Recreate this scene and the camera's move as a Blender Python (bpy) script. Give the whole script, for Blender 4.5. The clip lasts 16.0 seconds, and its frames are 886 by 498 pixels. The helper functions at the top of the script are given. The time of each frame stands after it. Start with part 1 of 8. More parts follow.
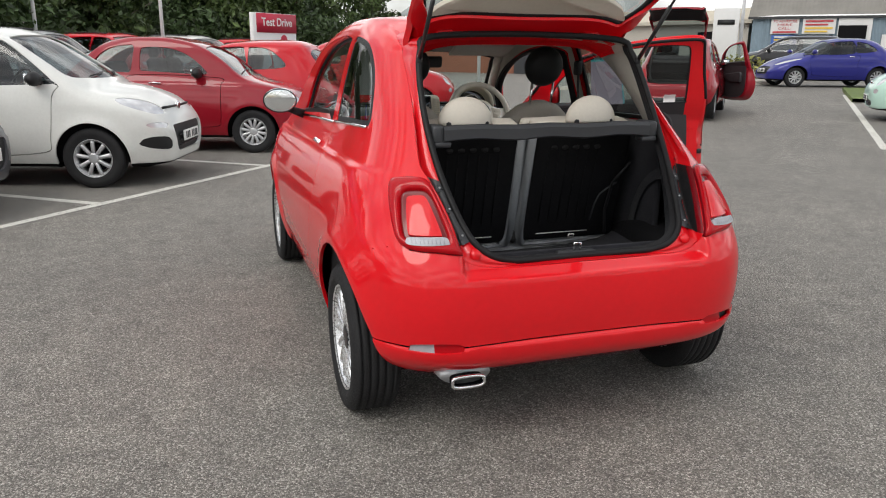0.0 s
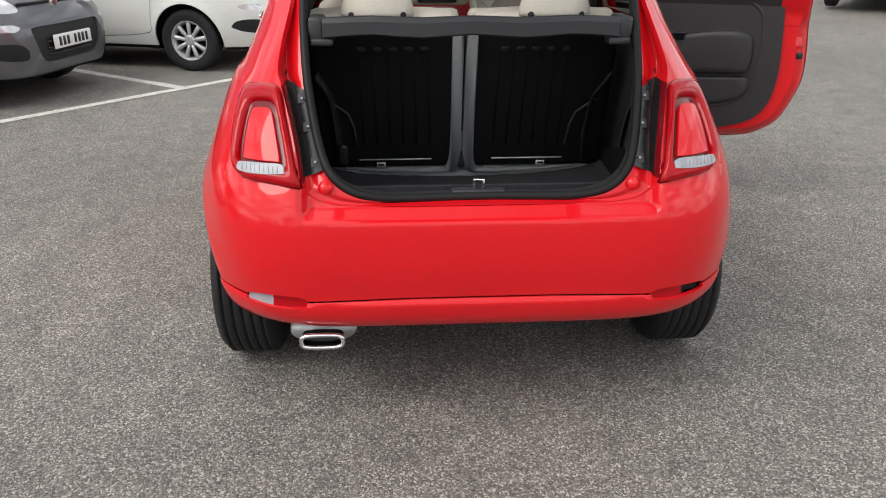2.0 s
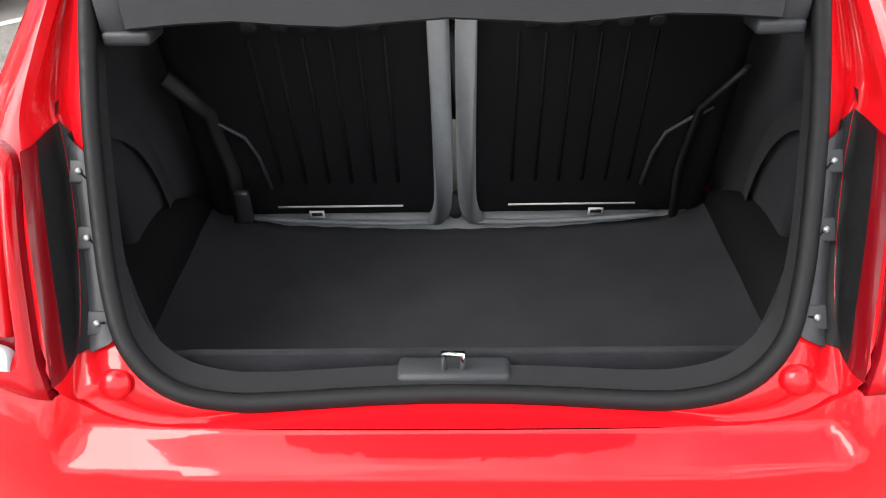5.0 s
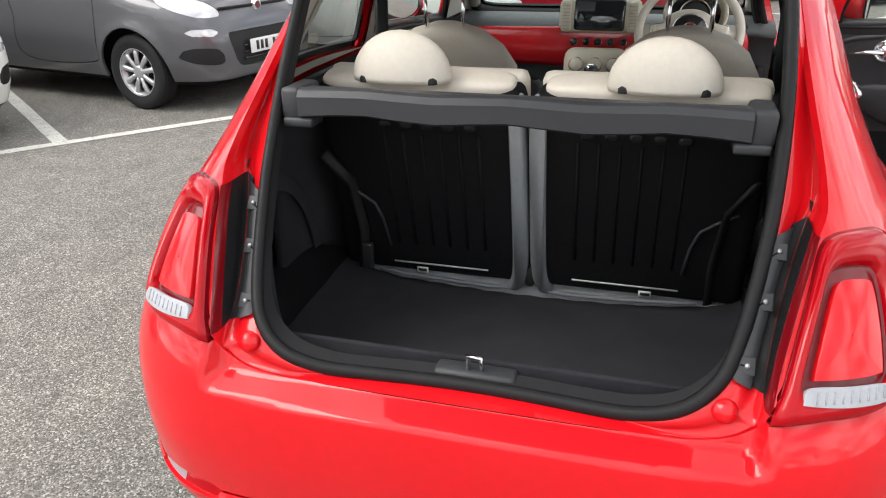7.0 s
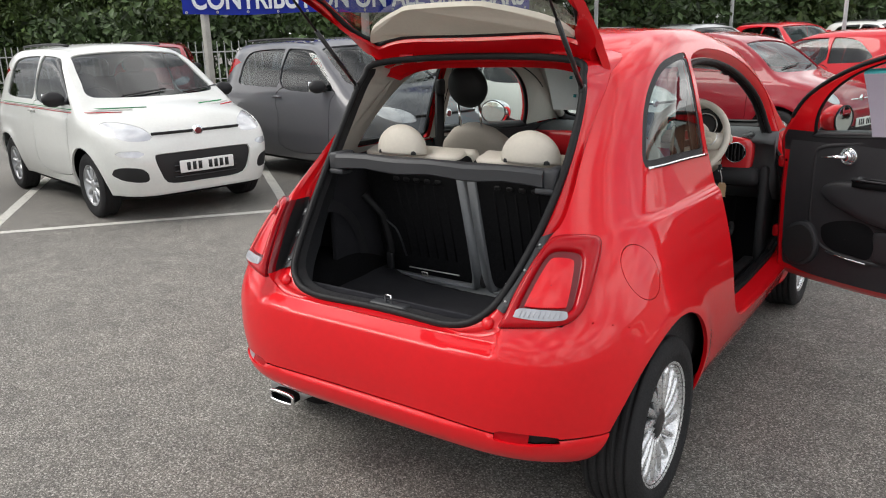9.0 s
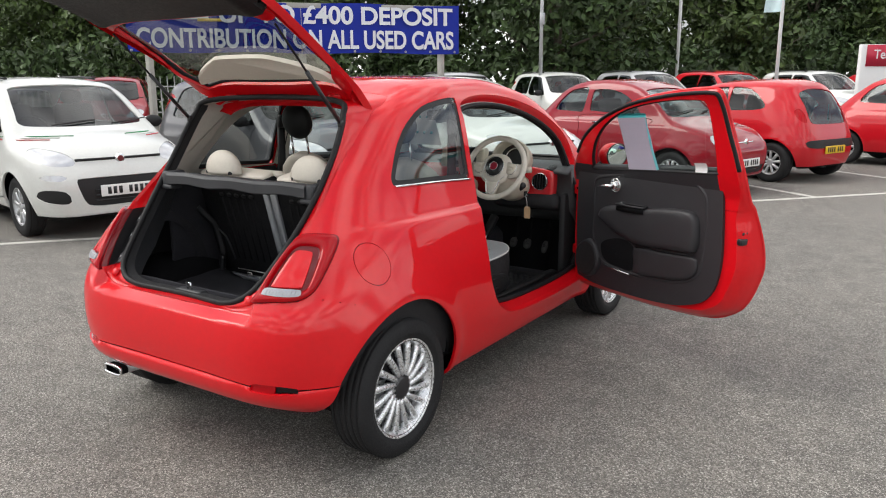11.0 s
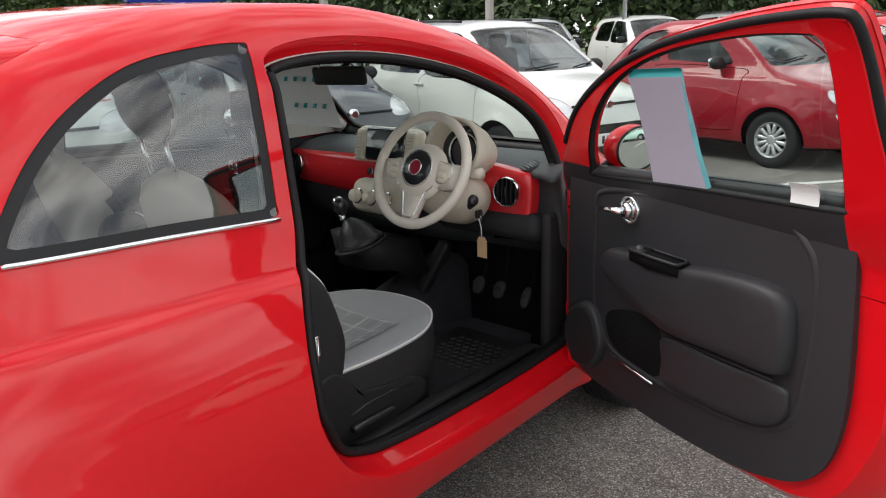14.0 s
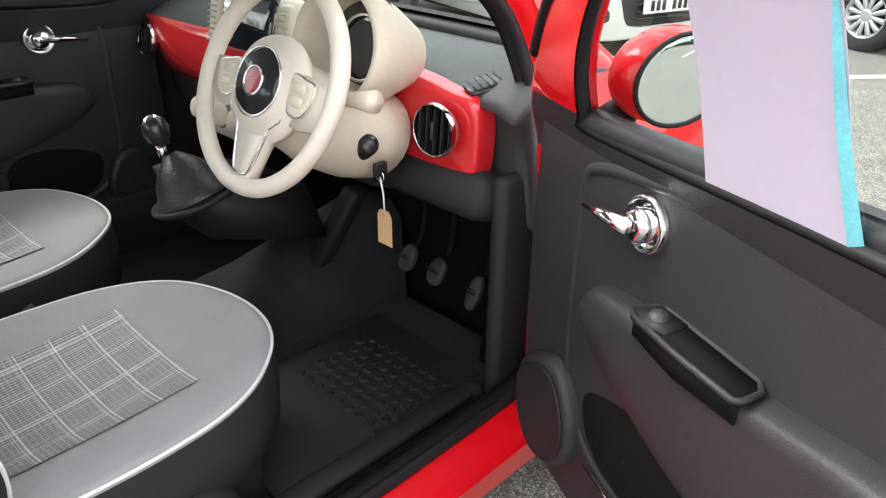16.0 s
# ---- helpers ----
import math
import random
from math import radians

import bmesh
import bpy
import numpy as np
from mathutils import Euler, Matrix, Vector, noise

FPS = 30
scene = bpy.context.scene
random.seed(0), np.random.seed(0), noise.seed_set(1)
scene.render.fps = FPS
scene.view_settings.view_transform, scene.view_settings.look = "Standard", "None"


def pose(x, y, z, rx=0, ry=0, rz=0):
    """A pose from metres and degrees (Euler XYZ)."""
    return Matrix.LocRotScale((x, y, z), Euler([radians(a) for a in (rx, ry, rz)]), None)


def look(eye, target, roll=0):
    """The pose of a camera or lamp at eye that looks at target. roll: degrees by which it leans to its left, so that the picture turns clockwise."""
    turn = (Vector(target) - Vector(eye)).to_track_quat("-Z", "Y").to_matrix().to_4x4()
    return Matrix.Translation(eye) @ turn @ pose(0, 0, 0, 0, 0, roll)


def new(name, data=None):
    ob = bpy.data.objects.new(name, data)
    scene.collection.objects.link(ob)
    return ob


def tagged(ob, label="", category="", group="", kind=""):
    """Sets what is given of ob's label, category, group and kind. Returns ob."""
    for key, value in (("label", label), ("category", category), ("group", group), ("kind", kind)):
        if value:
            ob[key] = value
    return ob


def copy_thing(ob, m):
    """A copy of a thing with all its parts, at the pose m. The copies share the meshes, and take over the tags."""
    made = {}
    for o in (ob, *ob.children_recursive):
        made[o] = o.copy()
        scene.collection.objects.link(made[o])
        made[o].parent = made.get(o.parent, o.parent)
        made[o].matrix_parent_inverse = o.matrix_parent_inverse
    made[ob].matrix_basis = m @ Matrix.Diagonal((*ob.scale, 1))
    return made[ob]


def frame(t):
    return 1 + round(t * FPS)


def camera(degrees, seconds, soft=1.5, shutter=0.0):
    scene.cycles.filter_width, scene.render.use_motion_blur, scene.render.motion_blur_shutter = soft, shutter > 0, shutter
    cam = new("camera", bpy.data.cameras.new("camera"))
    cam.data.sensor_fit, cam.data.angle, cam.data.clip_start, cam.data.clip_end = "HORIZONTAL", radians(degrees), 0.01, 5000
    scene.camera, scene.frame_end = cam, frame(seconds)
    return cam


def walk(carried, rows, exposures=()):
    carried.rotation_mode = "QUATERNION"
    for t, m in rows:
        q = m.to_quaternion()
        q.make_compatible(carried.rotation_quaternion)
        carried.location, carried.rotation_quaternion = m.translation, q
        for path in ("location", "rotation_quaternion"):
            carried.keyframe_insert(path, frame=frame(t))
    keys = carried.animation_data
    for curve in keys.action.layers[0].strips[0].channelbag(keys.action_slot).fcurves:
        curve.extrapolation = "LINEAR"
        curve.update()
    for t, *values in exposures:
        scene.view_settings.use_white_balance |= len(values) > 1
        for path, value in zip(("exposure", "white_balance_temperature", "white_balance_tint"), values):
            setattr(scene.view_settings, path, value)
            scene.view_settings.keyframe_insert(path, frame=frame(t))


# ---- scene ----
cam = camera(61.1, 16.0, soft=1.1)
PATH = [
    (0, (-1.285, -2.193, 1.378), (-0.679, -0.356, 0.867), 0.5),
    (0.5, (-0.915, -2.174, 1.369), (-0.457, -0.291, 0.875), -0.1),
    (1, (-0.558, -2.196, 1.35), (-0.192, -0.306, 0.808), 1.1),
    (1.5, (-0.353, -2.097, 1.35), (-0.109, -0.226, 0.688), 1.4),
    (2, (-0.223, -1.813, 1.348), (-0.107, 0.022, 0.561), 0.2),
    (2.5, (-0.137, -1.527, 1.345), (-0.091, 0.262, 0.452), -0.2),
    (3, (-0.079, -1.207, 1.361), (-0.094, 0.531, 0.371), 0.1),
    (3.5, (-0.088, -0.88, 1.347), (-0.101, 0.828, 0.306), -0.3),
    (4, (-0.073, -0.627, 1.349), (-0.067, 1.046, 0.252), -0.5),
    (4.2, (-0.044, -0.577, 1.343), (-0.061, 1.094, 0.243), -1.1),
    (6.3, (0.064, -0.655, 1.38), (-0.087, 1.082, 0.401), -0.0),
    (6.5, (0.096, -0.734, 1.396), (-0.111, 1.016, 0.45), 0.1),
    (7, (0.27, -0.952, 1.423), (-0.247, 0.803, 0.614), -0.9),
    (7.5, (0.593, -1.131, 1.436), (-0.263, 0.542, 0.751), -1.5),
    (8, (0.883, -1.33, 1.439), (-0.157, 0.26, 0.816), -1.8),
    (8.2, (1.006, -1.402, 1.452), (-0.073, 0.17, 0.847), -1.7),
    (10.3, (2.187, -1.774, 1.513), (1.059, -0.181, 1.077), -0.9),
    (10.5, (2.287, -1.771, 1.514), (1.184, -0.159, 1.083), -0.6),
    (11, (2.509, -1.751, 1.507), (1.431, -0.123, 1.073), -0.3),
    (11.5, (2.513, -1.61, 1.472), (1.458, 0.031, 1.031), -1.4),
    (12, (2.321, -1.259, 1.462), (1.335, 0.421, 1.009), -2.3),
    (12.5, (2.226, -0.863, 1.446), (1.257, 0.827, 0.995), -2.4),
    (13, (2.156, -0.467, 1.462), (1.132, 1.186, 0.996), -1.2),
    (13.5, (2.027, -0.078, 1.455), (0.917, 1.506, 0.949), -1.9),
    (14, (1.989, 0.288, 1.437), (0.726, 1.739, 0.89), -1.8),
    (14.5, (1.983, 0.591, 1.453), (0.587, 1.892, 0.855), -1.4),
    (15, (1.839, 0.842, 1.444), (0.446, 2.099, 0.749), -0.8),
    (15.5, (1.663, 1.109, 1.402), (0.332, 2.368, 0.6), 0.5),
    (16, (1.464, 1.368, 1.359), (0.223, 2.646, 0.449), 0.7),
]
EXPOSURES = [(0, 0.22), (1.5, 0.42), (3.0, 0.52), (3.5, 0.58), (4.0, 0.95), (5.0, 1.4), (6.3, 2.05), (6.6, 1.9), (7.0, 0.98), (7.5, 0.65), (8.0, 0.5), (11.0, 0.55), (13.0, 0.55), (14.0, 0.6), (14.5, 0.75), (15.0, 1.1), (15.5, 1.55), (16, 1.85)]
walk(cam, [(t, look(eye, target, roll)) for t, eye, target, roll in PATH], EXPOSURES)

# ---- daylight: bright broken cloud, a veiled sun ----
SUN_UP, SUN_ROUND = 48, 240
world = bpy.data.worlds.new("sky")
scene.world = world
world.use_nodes = True
wt = world.node_tree
wn, wl = wt.nodes, wt.links
sky = wn.new("ShaderNodeTexSky")
sky.sky_type, sky.sun_disc = "NISHITA", False
sky.sun_elevation, sky.sun_rotation = radians(SUN_UP), radians(SUN_ROUND)
sky.air_density, sky.dust_density, sky.ozone_density = 1.2, 2.0, 1.0
wc = wn.new("ShaderNodeTexCoord")
wm = wn.new("ShaderNodeMapping")
wm.inputs["Scale"].default_value = (1.0, 1.0, 2.2)
wl.new(wc.outputs["Generated"], wm.inputs["Vector"])
wnoise = wn.new("ShaderNodeTexNoise")
wnoise.inputs["Scale"].default_value, wnoise.inputs["Detail"].default_value, wnoise.inputs["Roughness"].default_value = 2.1, 8, 0.55
wl.new(wm.outputs["Vector"], wnoise.inputs["Vector"])
wr = wn.new("ShaderNodeValToRGB")
wr.color_ramp.elements[0].position, wr.color_ramp.elements[1].position = 0.25, 0.52
wl.new(wnoise.outputs["Fac"], wr.inputs["Fac"])
wn2 = wn.new("ShaderNodeTexNoise")
wn2.inputs["Scale"].default_value, wn2.inputs["Detail"].default_value = 4.5, 6
wl.new(wm.outputs["Vector"], wn2.inputs["Vector"])
wr2 = wn.new("ShaderNodeValToRGB")
wr2.color_ramp.elements[0].position, wr2.color_ramp.elements[1].position = 0.38, 0.62
wr2.color_ramp.elements[0].color, wr2.color_ramp.elements[1].color = (3.0, 3.05, 3.2, 1), (11.9, 11.8, 11.7, 1)
wl.new(wn2.outputs["Fac"], wr2.inputs["Fac"])
wmix = wn.new("ShaderNodeMix")
wmix.data_type = "RGBA"
wl.new(wr.outputs["Color"], wmix.inputs["Factor"])
wl.new(sky.outputs["Color"], wmix.inputs["A"])
wl.new(wr2.outputs["Color"], wmix.inputs["B"])
wbg = wn["Background"]
wl.new(wmix.outputs["Result"], wbg.inputs["Color"])
wbg.inputs["Strength"].default_value = 0.13
sun = new("sun", bpy.data.lights.new("sun", "SUN"))
sun.data.energy, sun.data.angle, sun.data.color = 1.3, radians(34), (1.0, 0.96, 0.9)
sun.matrix_world = pose(0, 0, 20, 90 - SUN_UP, 0, 180 - SUN_ROUND)

# ---- materials ----
def nodes_of(name):
    m = bpy.data.materials.new(name)
    m.use_nodes = True
    return m, m.node_tree.nodes, m.node_tree.links, m.node_tree.nodes["Principled BSDF"]


def mat(name, base, rough=0.5, metal=0.0, coat=0.0, vary=0.12, scale=6.0, grain=0.0, grain_scale=400.0, sheen=0.0, transmission=0.0, per_object=0.0, spec=0.5):
    """A plain surface: base colour broken up by two noises, and a fine grain as bump."""
    m, n, l, p = nodes_of(name)
    p.inputs["Roughness"].default_value, p.inputs["Metallic"].default_value = rough, metal
    p.inputs["Coat Weight"].default_value, p.inputs["Coat Roughness"].default_value, p.inputs["Coat IOR"].default_value = coat, 0.03, 1.5
    p.inputs["Sheen Weight"].default_value = sheen
    p.inputs["Transmission Weight"].default_value = transmission
    p.inputs["Specular IOR Level"].default_value = spec
    co = n.new("ShaderNodeTexCoord")
    a, b = n.new("ShaderNodeTexNoise"), n.new("ShaderNodeTexNoise")
    a.inputs["Scale"].default_value, b.inputs["Scale"].default_value = scale, scale * 14
    a.inputs["Detail"].default_value = b.inputs["Detail"].default_value = 4
    l.new(co.outputs["Object"], a.inputs["Vector"])
    l.new(co.outputs["Object"], b.inputs["Vector"])
    add = n.new("ShaderNodeMath")
    add.operation = "ADD"
    l.new(a.outputs["Fac"], add.inputs[0])
    l.new(b.outputs["Fac"], add.inputs[1])
    src = add.outputs[0]
    if per_object:
        info = n.new("ShaderNodeObjectInfo")
        more = n.new("ShaderNodeMath")
        more.operation = "MULTIPLY_ADD"
        more.inputs[1].default_value = per_object
        l.new(info.outputs["Random"], more.inputs[0])
        l.new(src, more.inputs[2])
        src = more.outputs[0]
    mr = n.new("ShaderNodeMapRange")
    mr.inputs["From Min"].default_value, mr.inputs["From Max"].default_value = 0.6, 1.4
    mr.inputs["To Min"].default_value, mr.inputs["To Max"].default_value = 1 - vary, 1 + vary
    l.new(src, mr.inputs["Value"])
    mul = n.new("ShaderNodeVectorMath")
    mul.operation = "SCALE"
    mul.inputs[0].default_value = base
    l.new(mr.outputs["Result"], mul.inputs["Scale"])
    l.new(mul.outputs["Vector"], p.inputs["Base Color"])
    rr = n.new("ShaderNodeMapRange")
    rr.inputs["From Min"].default_value, rr.inputs["From Max"].default_value = 0.3, 0.7
    rr.inputs["To Min"].default_value, rr.inputs["To Max"].default_value = max(0.0, rough * (1 - vary)), min(1.0, rough * (1 + vary))
    l.new(b.outputs["Fac"], rr.inputs["Value"])
    l.new(rr.outputs["Result"], p.inputs["Roughness"])
    if grain:
        g = n.new("ShaderNodeTexNoise")
        g.inputs["Scale"].default_value, g.inputs["Detail"].default_value = grain_scale, 3
        l.new(co.outputs["Object"], g.inputs["Vector"])
        bump = n.new("ShaderNodeBump")
        bump.inputs["Strength"].default_value, bump.inputs["Distance"].default_value = grain, 0.002
        l.new(g.outputs["Fac"], bump.inputs["Height"])
        l.new(bump.outputs["Normal"], p.inputs["Normal"])
    return m


def paint(name, base, flake=0.0):
    """Car paint: a clear coat over a base, faint orange peel, a little road dust low down in the colour's noise."""
    m = mat(name, base, rough=0.45, metal=flake, coat=0.85, vary=0.05, scale=3.0, spec=0.12)
    n, l, p = m.node_tree.nodes, m.node_tree.links, m.node_tree.nodes["Principled BSDF"]
    co = n.new("ShaderNodeTexCoord")
    g = n.new("ShaderNodeTexNoise")
    g.inputs["Scale"].default_value, g.inputs["Detail"].default_value = 90, 2
    l.new(co.outputs["Object"], g.inputs["Vector"])
    bump = n.new("ShaderNodeBump")
    bump.inputs["Strength"].default_value, bump.inputs["Distance"].default_value = 0.05, 0.001
    l.new(g.outputs["Fac"], bump.inputs["Height"])
    l.new(bump.outputs["Normal"], p.inputs["Coat Normal"])
    return m


def glass(name, tint, gloss=0.05):
    """A thin pane: tinted see-through, with gloss that rises towards a grazing view."""
    m, n, l, p = nodes_of(name)
    out = n["Material Output"]
    n.remove(p)
    tr, gl, lw, mx = n.new("ShaderNodeBsdfTransparent"), n.new("ShaderNodeBsdfGlossy"), n.new("ShaderNodeLayerWeight"), n.new("ShaderNodeMixShader")
    tr.inputs["Color"].default_value = (*tint, 1)
    gl.inputs["Roughness"].default_value = 0.015
    lw.inputs["Blend"].default_value = 0.5
    pw, ma = n.new("ShaderNodeMath"), n.new("ShaderNodeMath")
    pw.operation, pw.inputs[1].default_value = "POWER", 4.5
    ma.operation, ma.inputs[1].default_value, ma.inputs[2].default_value = "MULTIPLY_ADD", 0.9 - gloss, gloss
    l.new(lw.outputs["Facing"], pw.inputs[0])
    l.new(pw.outputs[0], ma.inputs[0])
    l.new(ma.outputs[0], mx.inputs["Fac"])
    l.new(tr.outputs["BSDF"], mx.inputs[1])
    l.new(gl.outputs["BSDF"], mx.inputs[2])
    l.new(mx.outputs["Shader"], out.inputs["Surface"])
    return m


RED = paint("coral_paint", (0.68, 0.004, 0.010))
DEEP_RED = paint("deep_red_paint", (0.27, 0.006, 0.016))
BRIGHT_RED = paint("bright_red_paint", (0.50, 0.006, 0.014))
WHITE = paint("white_paint", (0.66, 0.67, 0.64))
GREY = paint("dark_grey_paint", (0.11, 0.11, 0.12), 0.35)
SILVER = paint("silver_paint", (0.45, 0.46, 0.47), 0.5)
BLUE = paint("deep_blue_paint", (0.02, 0.022, 0.20), 0.2)
MINT = paint("mint_paint", (0.50, 0.72, 0.62))
BLACK_PAINT = paint("black_paint", (0.02, 0.02, 0.022))
RUBBER = mat("rubber_seal", (0.012, 0.012, 0.013), 0.55, vary=0.2, grain=0.1, spec=0.25)
TYRE = mat("tyre_rubber", (0.016, 0.016, 0.017), 0.75, vary=0.25, scale=12, grain=0.25, grain_scale=250, spec=0.3)
TRIM = mat("black_plastic", (0.017, 0.017, 0.018), 0.5, vary=0.15, grain=0.25, grain_scale=700, spec=0.3)
SOFT = mat("soft_black_panel", (0.026, 0.026, 0.028), 0.6, vary=0.15, grain=0.35, grain_scale=600, spec=0.25)
DOOR_TRIM = mat("dark_door_trim", (0.030, 0.029, 0.032), 0.44, spec=0.36, vary=0.12, grain=0.35, grain_scale=600)
PLASTIC_GREY = mat("grey_plastic", (0.036, 0.038, 0.042), 0.5, vary=0.12, grain=0.25, grain_scale=600)
CARPET = mat("boot_carpet", (0.030, 0.030, 0.035), 0.95, vary=0.3, scale=9, grain=0.8, grain_scale=900, sheen=0.05, spec=0.05)
SEAT_BACK_BLACK = mat("black_seat_back_panel", (0.009, 0.009, 0.010), 0.7, vary=0.2, grain=0.4, grain_scale=700, spec=0.12)
EDGE_GREY = mat("grey_seat_edge_cloth", (0.22, 0.23, 0.245), 0.85, vary=0.12, grain=0.6, grain_scale=900)
CREAM = mat("ivory_plastic", (0.68, 0.62, 0.51), 0.5, vary=0.05, grain=0.3, grain_scale=500)
CREAM_VINYL = mat("ivory_vinyl", (0.72, 0.665, 0.575), 0.55, vary=0.06, grain=0.4, grain_scale=500)
HEADLINING = mat("cream_headlining", (0.55, 0.52, 0.47), 0.9, vary=0.06, grain=0.4, grain_scale=800)
TAUPE = mat("taupe_vinyl", (0.50, 0.45, 0.385), 0.55, vary=0.06, grain=0.4, grain_scale=500)
SEAT_GREY = mat("grey_seat_cloth", (0.32, 0.33, 0.335), 0.9, vary=0.10, scale=14, grain=0.8, grain_scale=1100, sheen=0.15)
PIPING = mat("white_piping", (0.72, 0.71, 0.68), 0.5, vary=0.05)
CHROME = mat("chrome", (0.86, 0.87, 0.88), 0.08, 1.0, vary=0.05)
ALLOY = mat("alloy_silver", (0.78, 0.79, 0.80), 0.28, 0.7, vary=0.08, coat=0.4)
STEEL = mat("galvanised_steel", (0.42, 0.43, 0.44), 0.45, 0.7, vary=0.15, scale=5)
# near-black for undersides, also laid in as painted shade of hollows and openings
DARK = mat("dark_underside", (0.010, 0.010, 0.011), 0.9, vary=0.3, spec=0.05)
LAMP_RED = mat("red_lamp_lens", (0.40, 0.001, 0.006), 0.14, coat=0.3, spec=0.15, vary=0.08, scale=20)
LAMP_DEEP = mat("deep_red_lamp_edge", (0.17, 0.002, 0.006), 0.25, coat=0.4, spec=0.3, vary=0.08, scale=20)
LAMP_CLEAR = mat("clear_lamp_lens", (0.36, 0.37, 0.40), 0.45, 0.1, coat=0.05, vary=0.15, scale=40)
HEADLAMP = mat("clear_headlamp", (0.60, 0.61, 0.63), 0.14, 0.35, coat=0.6, vary=0.2, scale=14)
GLASS = glass("window_glass", (0.80, 0.88, 0.85), 0.06)
GLASS_DARK = glass("smoked_window_glass", (0.54, 0.58, 0.57), 0.12)
GLASS_CAR = glass("parked_car_glass", (0.38, 0.43, 0.44), 0.075)
SCREEN = mat("dark_screen", (0.012, 0.018, 0.022), 0.06, coat=1.0, vary=0.05)
PAPER = mat("lilac_paper", (0.40, 0.37, 0.45), 0.7, vary=0.03)
PAPER_WHITE = mat("white_paper", (0.74, 0.74, 0.74), 0.7, vary=0.03)
TEAL = mat("teal_print", (0.02, 0.30, 0.32), 0.6, vary=0.05)
TEAL_PALE = mat("pale_teal_film", (0.16, 0.50, 0.55), 0.4, vary=0.2, scale=20)
MANILA = mat("manila_card", (0.55, 0.36, 0.20), 0.8, vary=0.08)
MIRROR = mat("mirror_glass", (0.9, 0.92, 0.93), 0.01, 1.0, vary=0.01)
PLATE_WHITE = mat("white_plate", (0.75, 0.75, 0.73), 0.35, vary=0.04)
PLATE_YELLOW = mat("yellow_plate", (0.75, 0.48, 0.02), 0.35, vary=0.04)
INK = mat("black_print", (0.012, 0.012, 0.012), 0.5)
FASCIA_RED = mat("coral_dash_panel", (0.68, 0.022, 0.030), 0.22, coat=0.8, vary=0.04)

# ---- mesh helpers ----
def put(name, bm, material, parent=None, label="", smooth=True):
    """Links a bmesh as one object, under parent if one is given."""
    me = bpy.data.meshes.new(name)
    bm.normal_update()
    bm.to_mesh(me)
    bm.free()
    return put_mesh(name, me, material, parent, label, smooth)


def put_mesh(name, me, material, parent=None, label="", smooth=True):
    for m in material if isinstance(material, (list, tuple)) else (material,):
        me.materials.append(m)
    if smooth:
        me.polygons.foreach_set("use_smooth", [True] * len(me.polygons))
    ob = new(name, me)
    if parent is not None:
        ob.parent = parent
    if label:
        ob["label"] = label
    return ob


def from_faces(name, V, F, material, parent=None, label="", smooth=True, normals=None):
    me = bpy.data.meshes.new(name)
    me.from_pydata([tuple(map(float, v)) for v in V], [], F)
    me.validate()
    me.update()
    ob = put_mesh(name, me, material, parent, label, smooth)
    if normals is not None:
        N = np.zeros((len(V), 3))
        N[:len(normals)] = normals
        ob.data.normals_split_custom_set_from_vertices([tuple(q) for q in N])
    return ob


def empty(name, at=(0, 0, 0), label="", category="", group=""):
    ob = new(name)
    ob.location = at
    return tagged(ob, label, category, group)


def rbox(size, at=(0, 0, 0), r=0.01, seg=2, bm=None, turn=None, taper=None):
    """A box with rounded edges; taper: factors for x and y at its top."""
    bm = bm or bmesh.new()
    g = bmesh.ops.create_cube(bm, size=1)
    vs = g["verts"]
    for v in vs:
        v.co = Vector((v.co.x * size[0], v.co.y * size[1], v.co.z * size[2]))
        if taper and v.co.z > 0:
            v.co.x *= taper[0]
            v.co.y *= taper[1]
    es = list({e for v in vs for e in v.link_edges})
    if r > 0:
        out = bmesh.ops.bevel(bm, geom=es, offset=min(r, min(size) * 0.49), segments=seg, profile=0.5, affect="EDGES", clamp_overlap=True)
        vs = list({v for f in out["faces"] for v in f.verts} | {v for v in vs if v.is_valid})
    m = Matrix.Translation(at) @ (turn if turn is not None else Matrix.Identity(4))
    bmesh.ops.transform(bm, matrix=m, verts=vs)
    return bm


def lathe(profile, n=32, bm=None, m=None):
    """Turns (radius, height) pairs round z."""
    bm = bm or bmesh.new()
    rings = []
    for r, h in profile:
        if r < 1e-6:
            rings.append([bm.verts.new((0, 0, h))])
        else:
            rings.append([bm.verts.new((r * math.cos(2 * math.pi * i / n), r * math.sin(2 * math.pi * i / n), h)) for i in range(n)])
    for a, b in zip(rings, rings[1:]):
        for i in range(n):
            j = (i + 1) % n
            if len(a) == 1 and len(b) > 1:
                bm.faces.new((a[0], b[i], b[j]))
            elif len(b) == 1 and len(a) > 1:
                bm.faces.new((a[i], b[0], a[j]))
            elif len(a) > 1:
                bm.faces.new((a[i], b[i], b[j], a[j]))
    vs = [v for r in rings for v in r]
    bmesh.ops.recalc_face_normals(bm, faces=list({f for v in vs for f in v.link_faces}))
    if m is not None:
        bmesh.ops.transform(bm, matrix=m, verts=vs)
    return bm


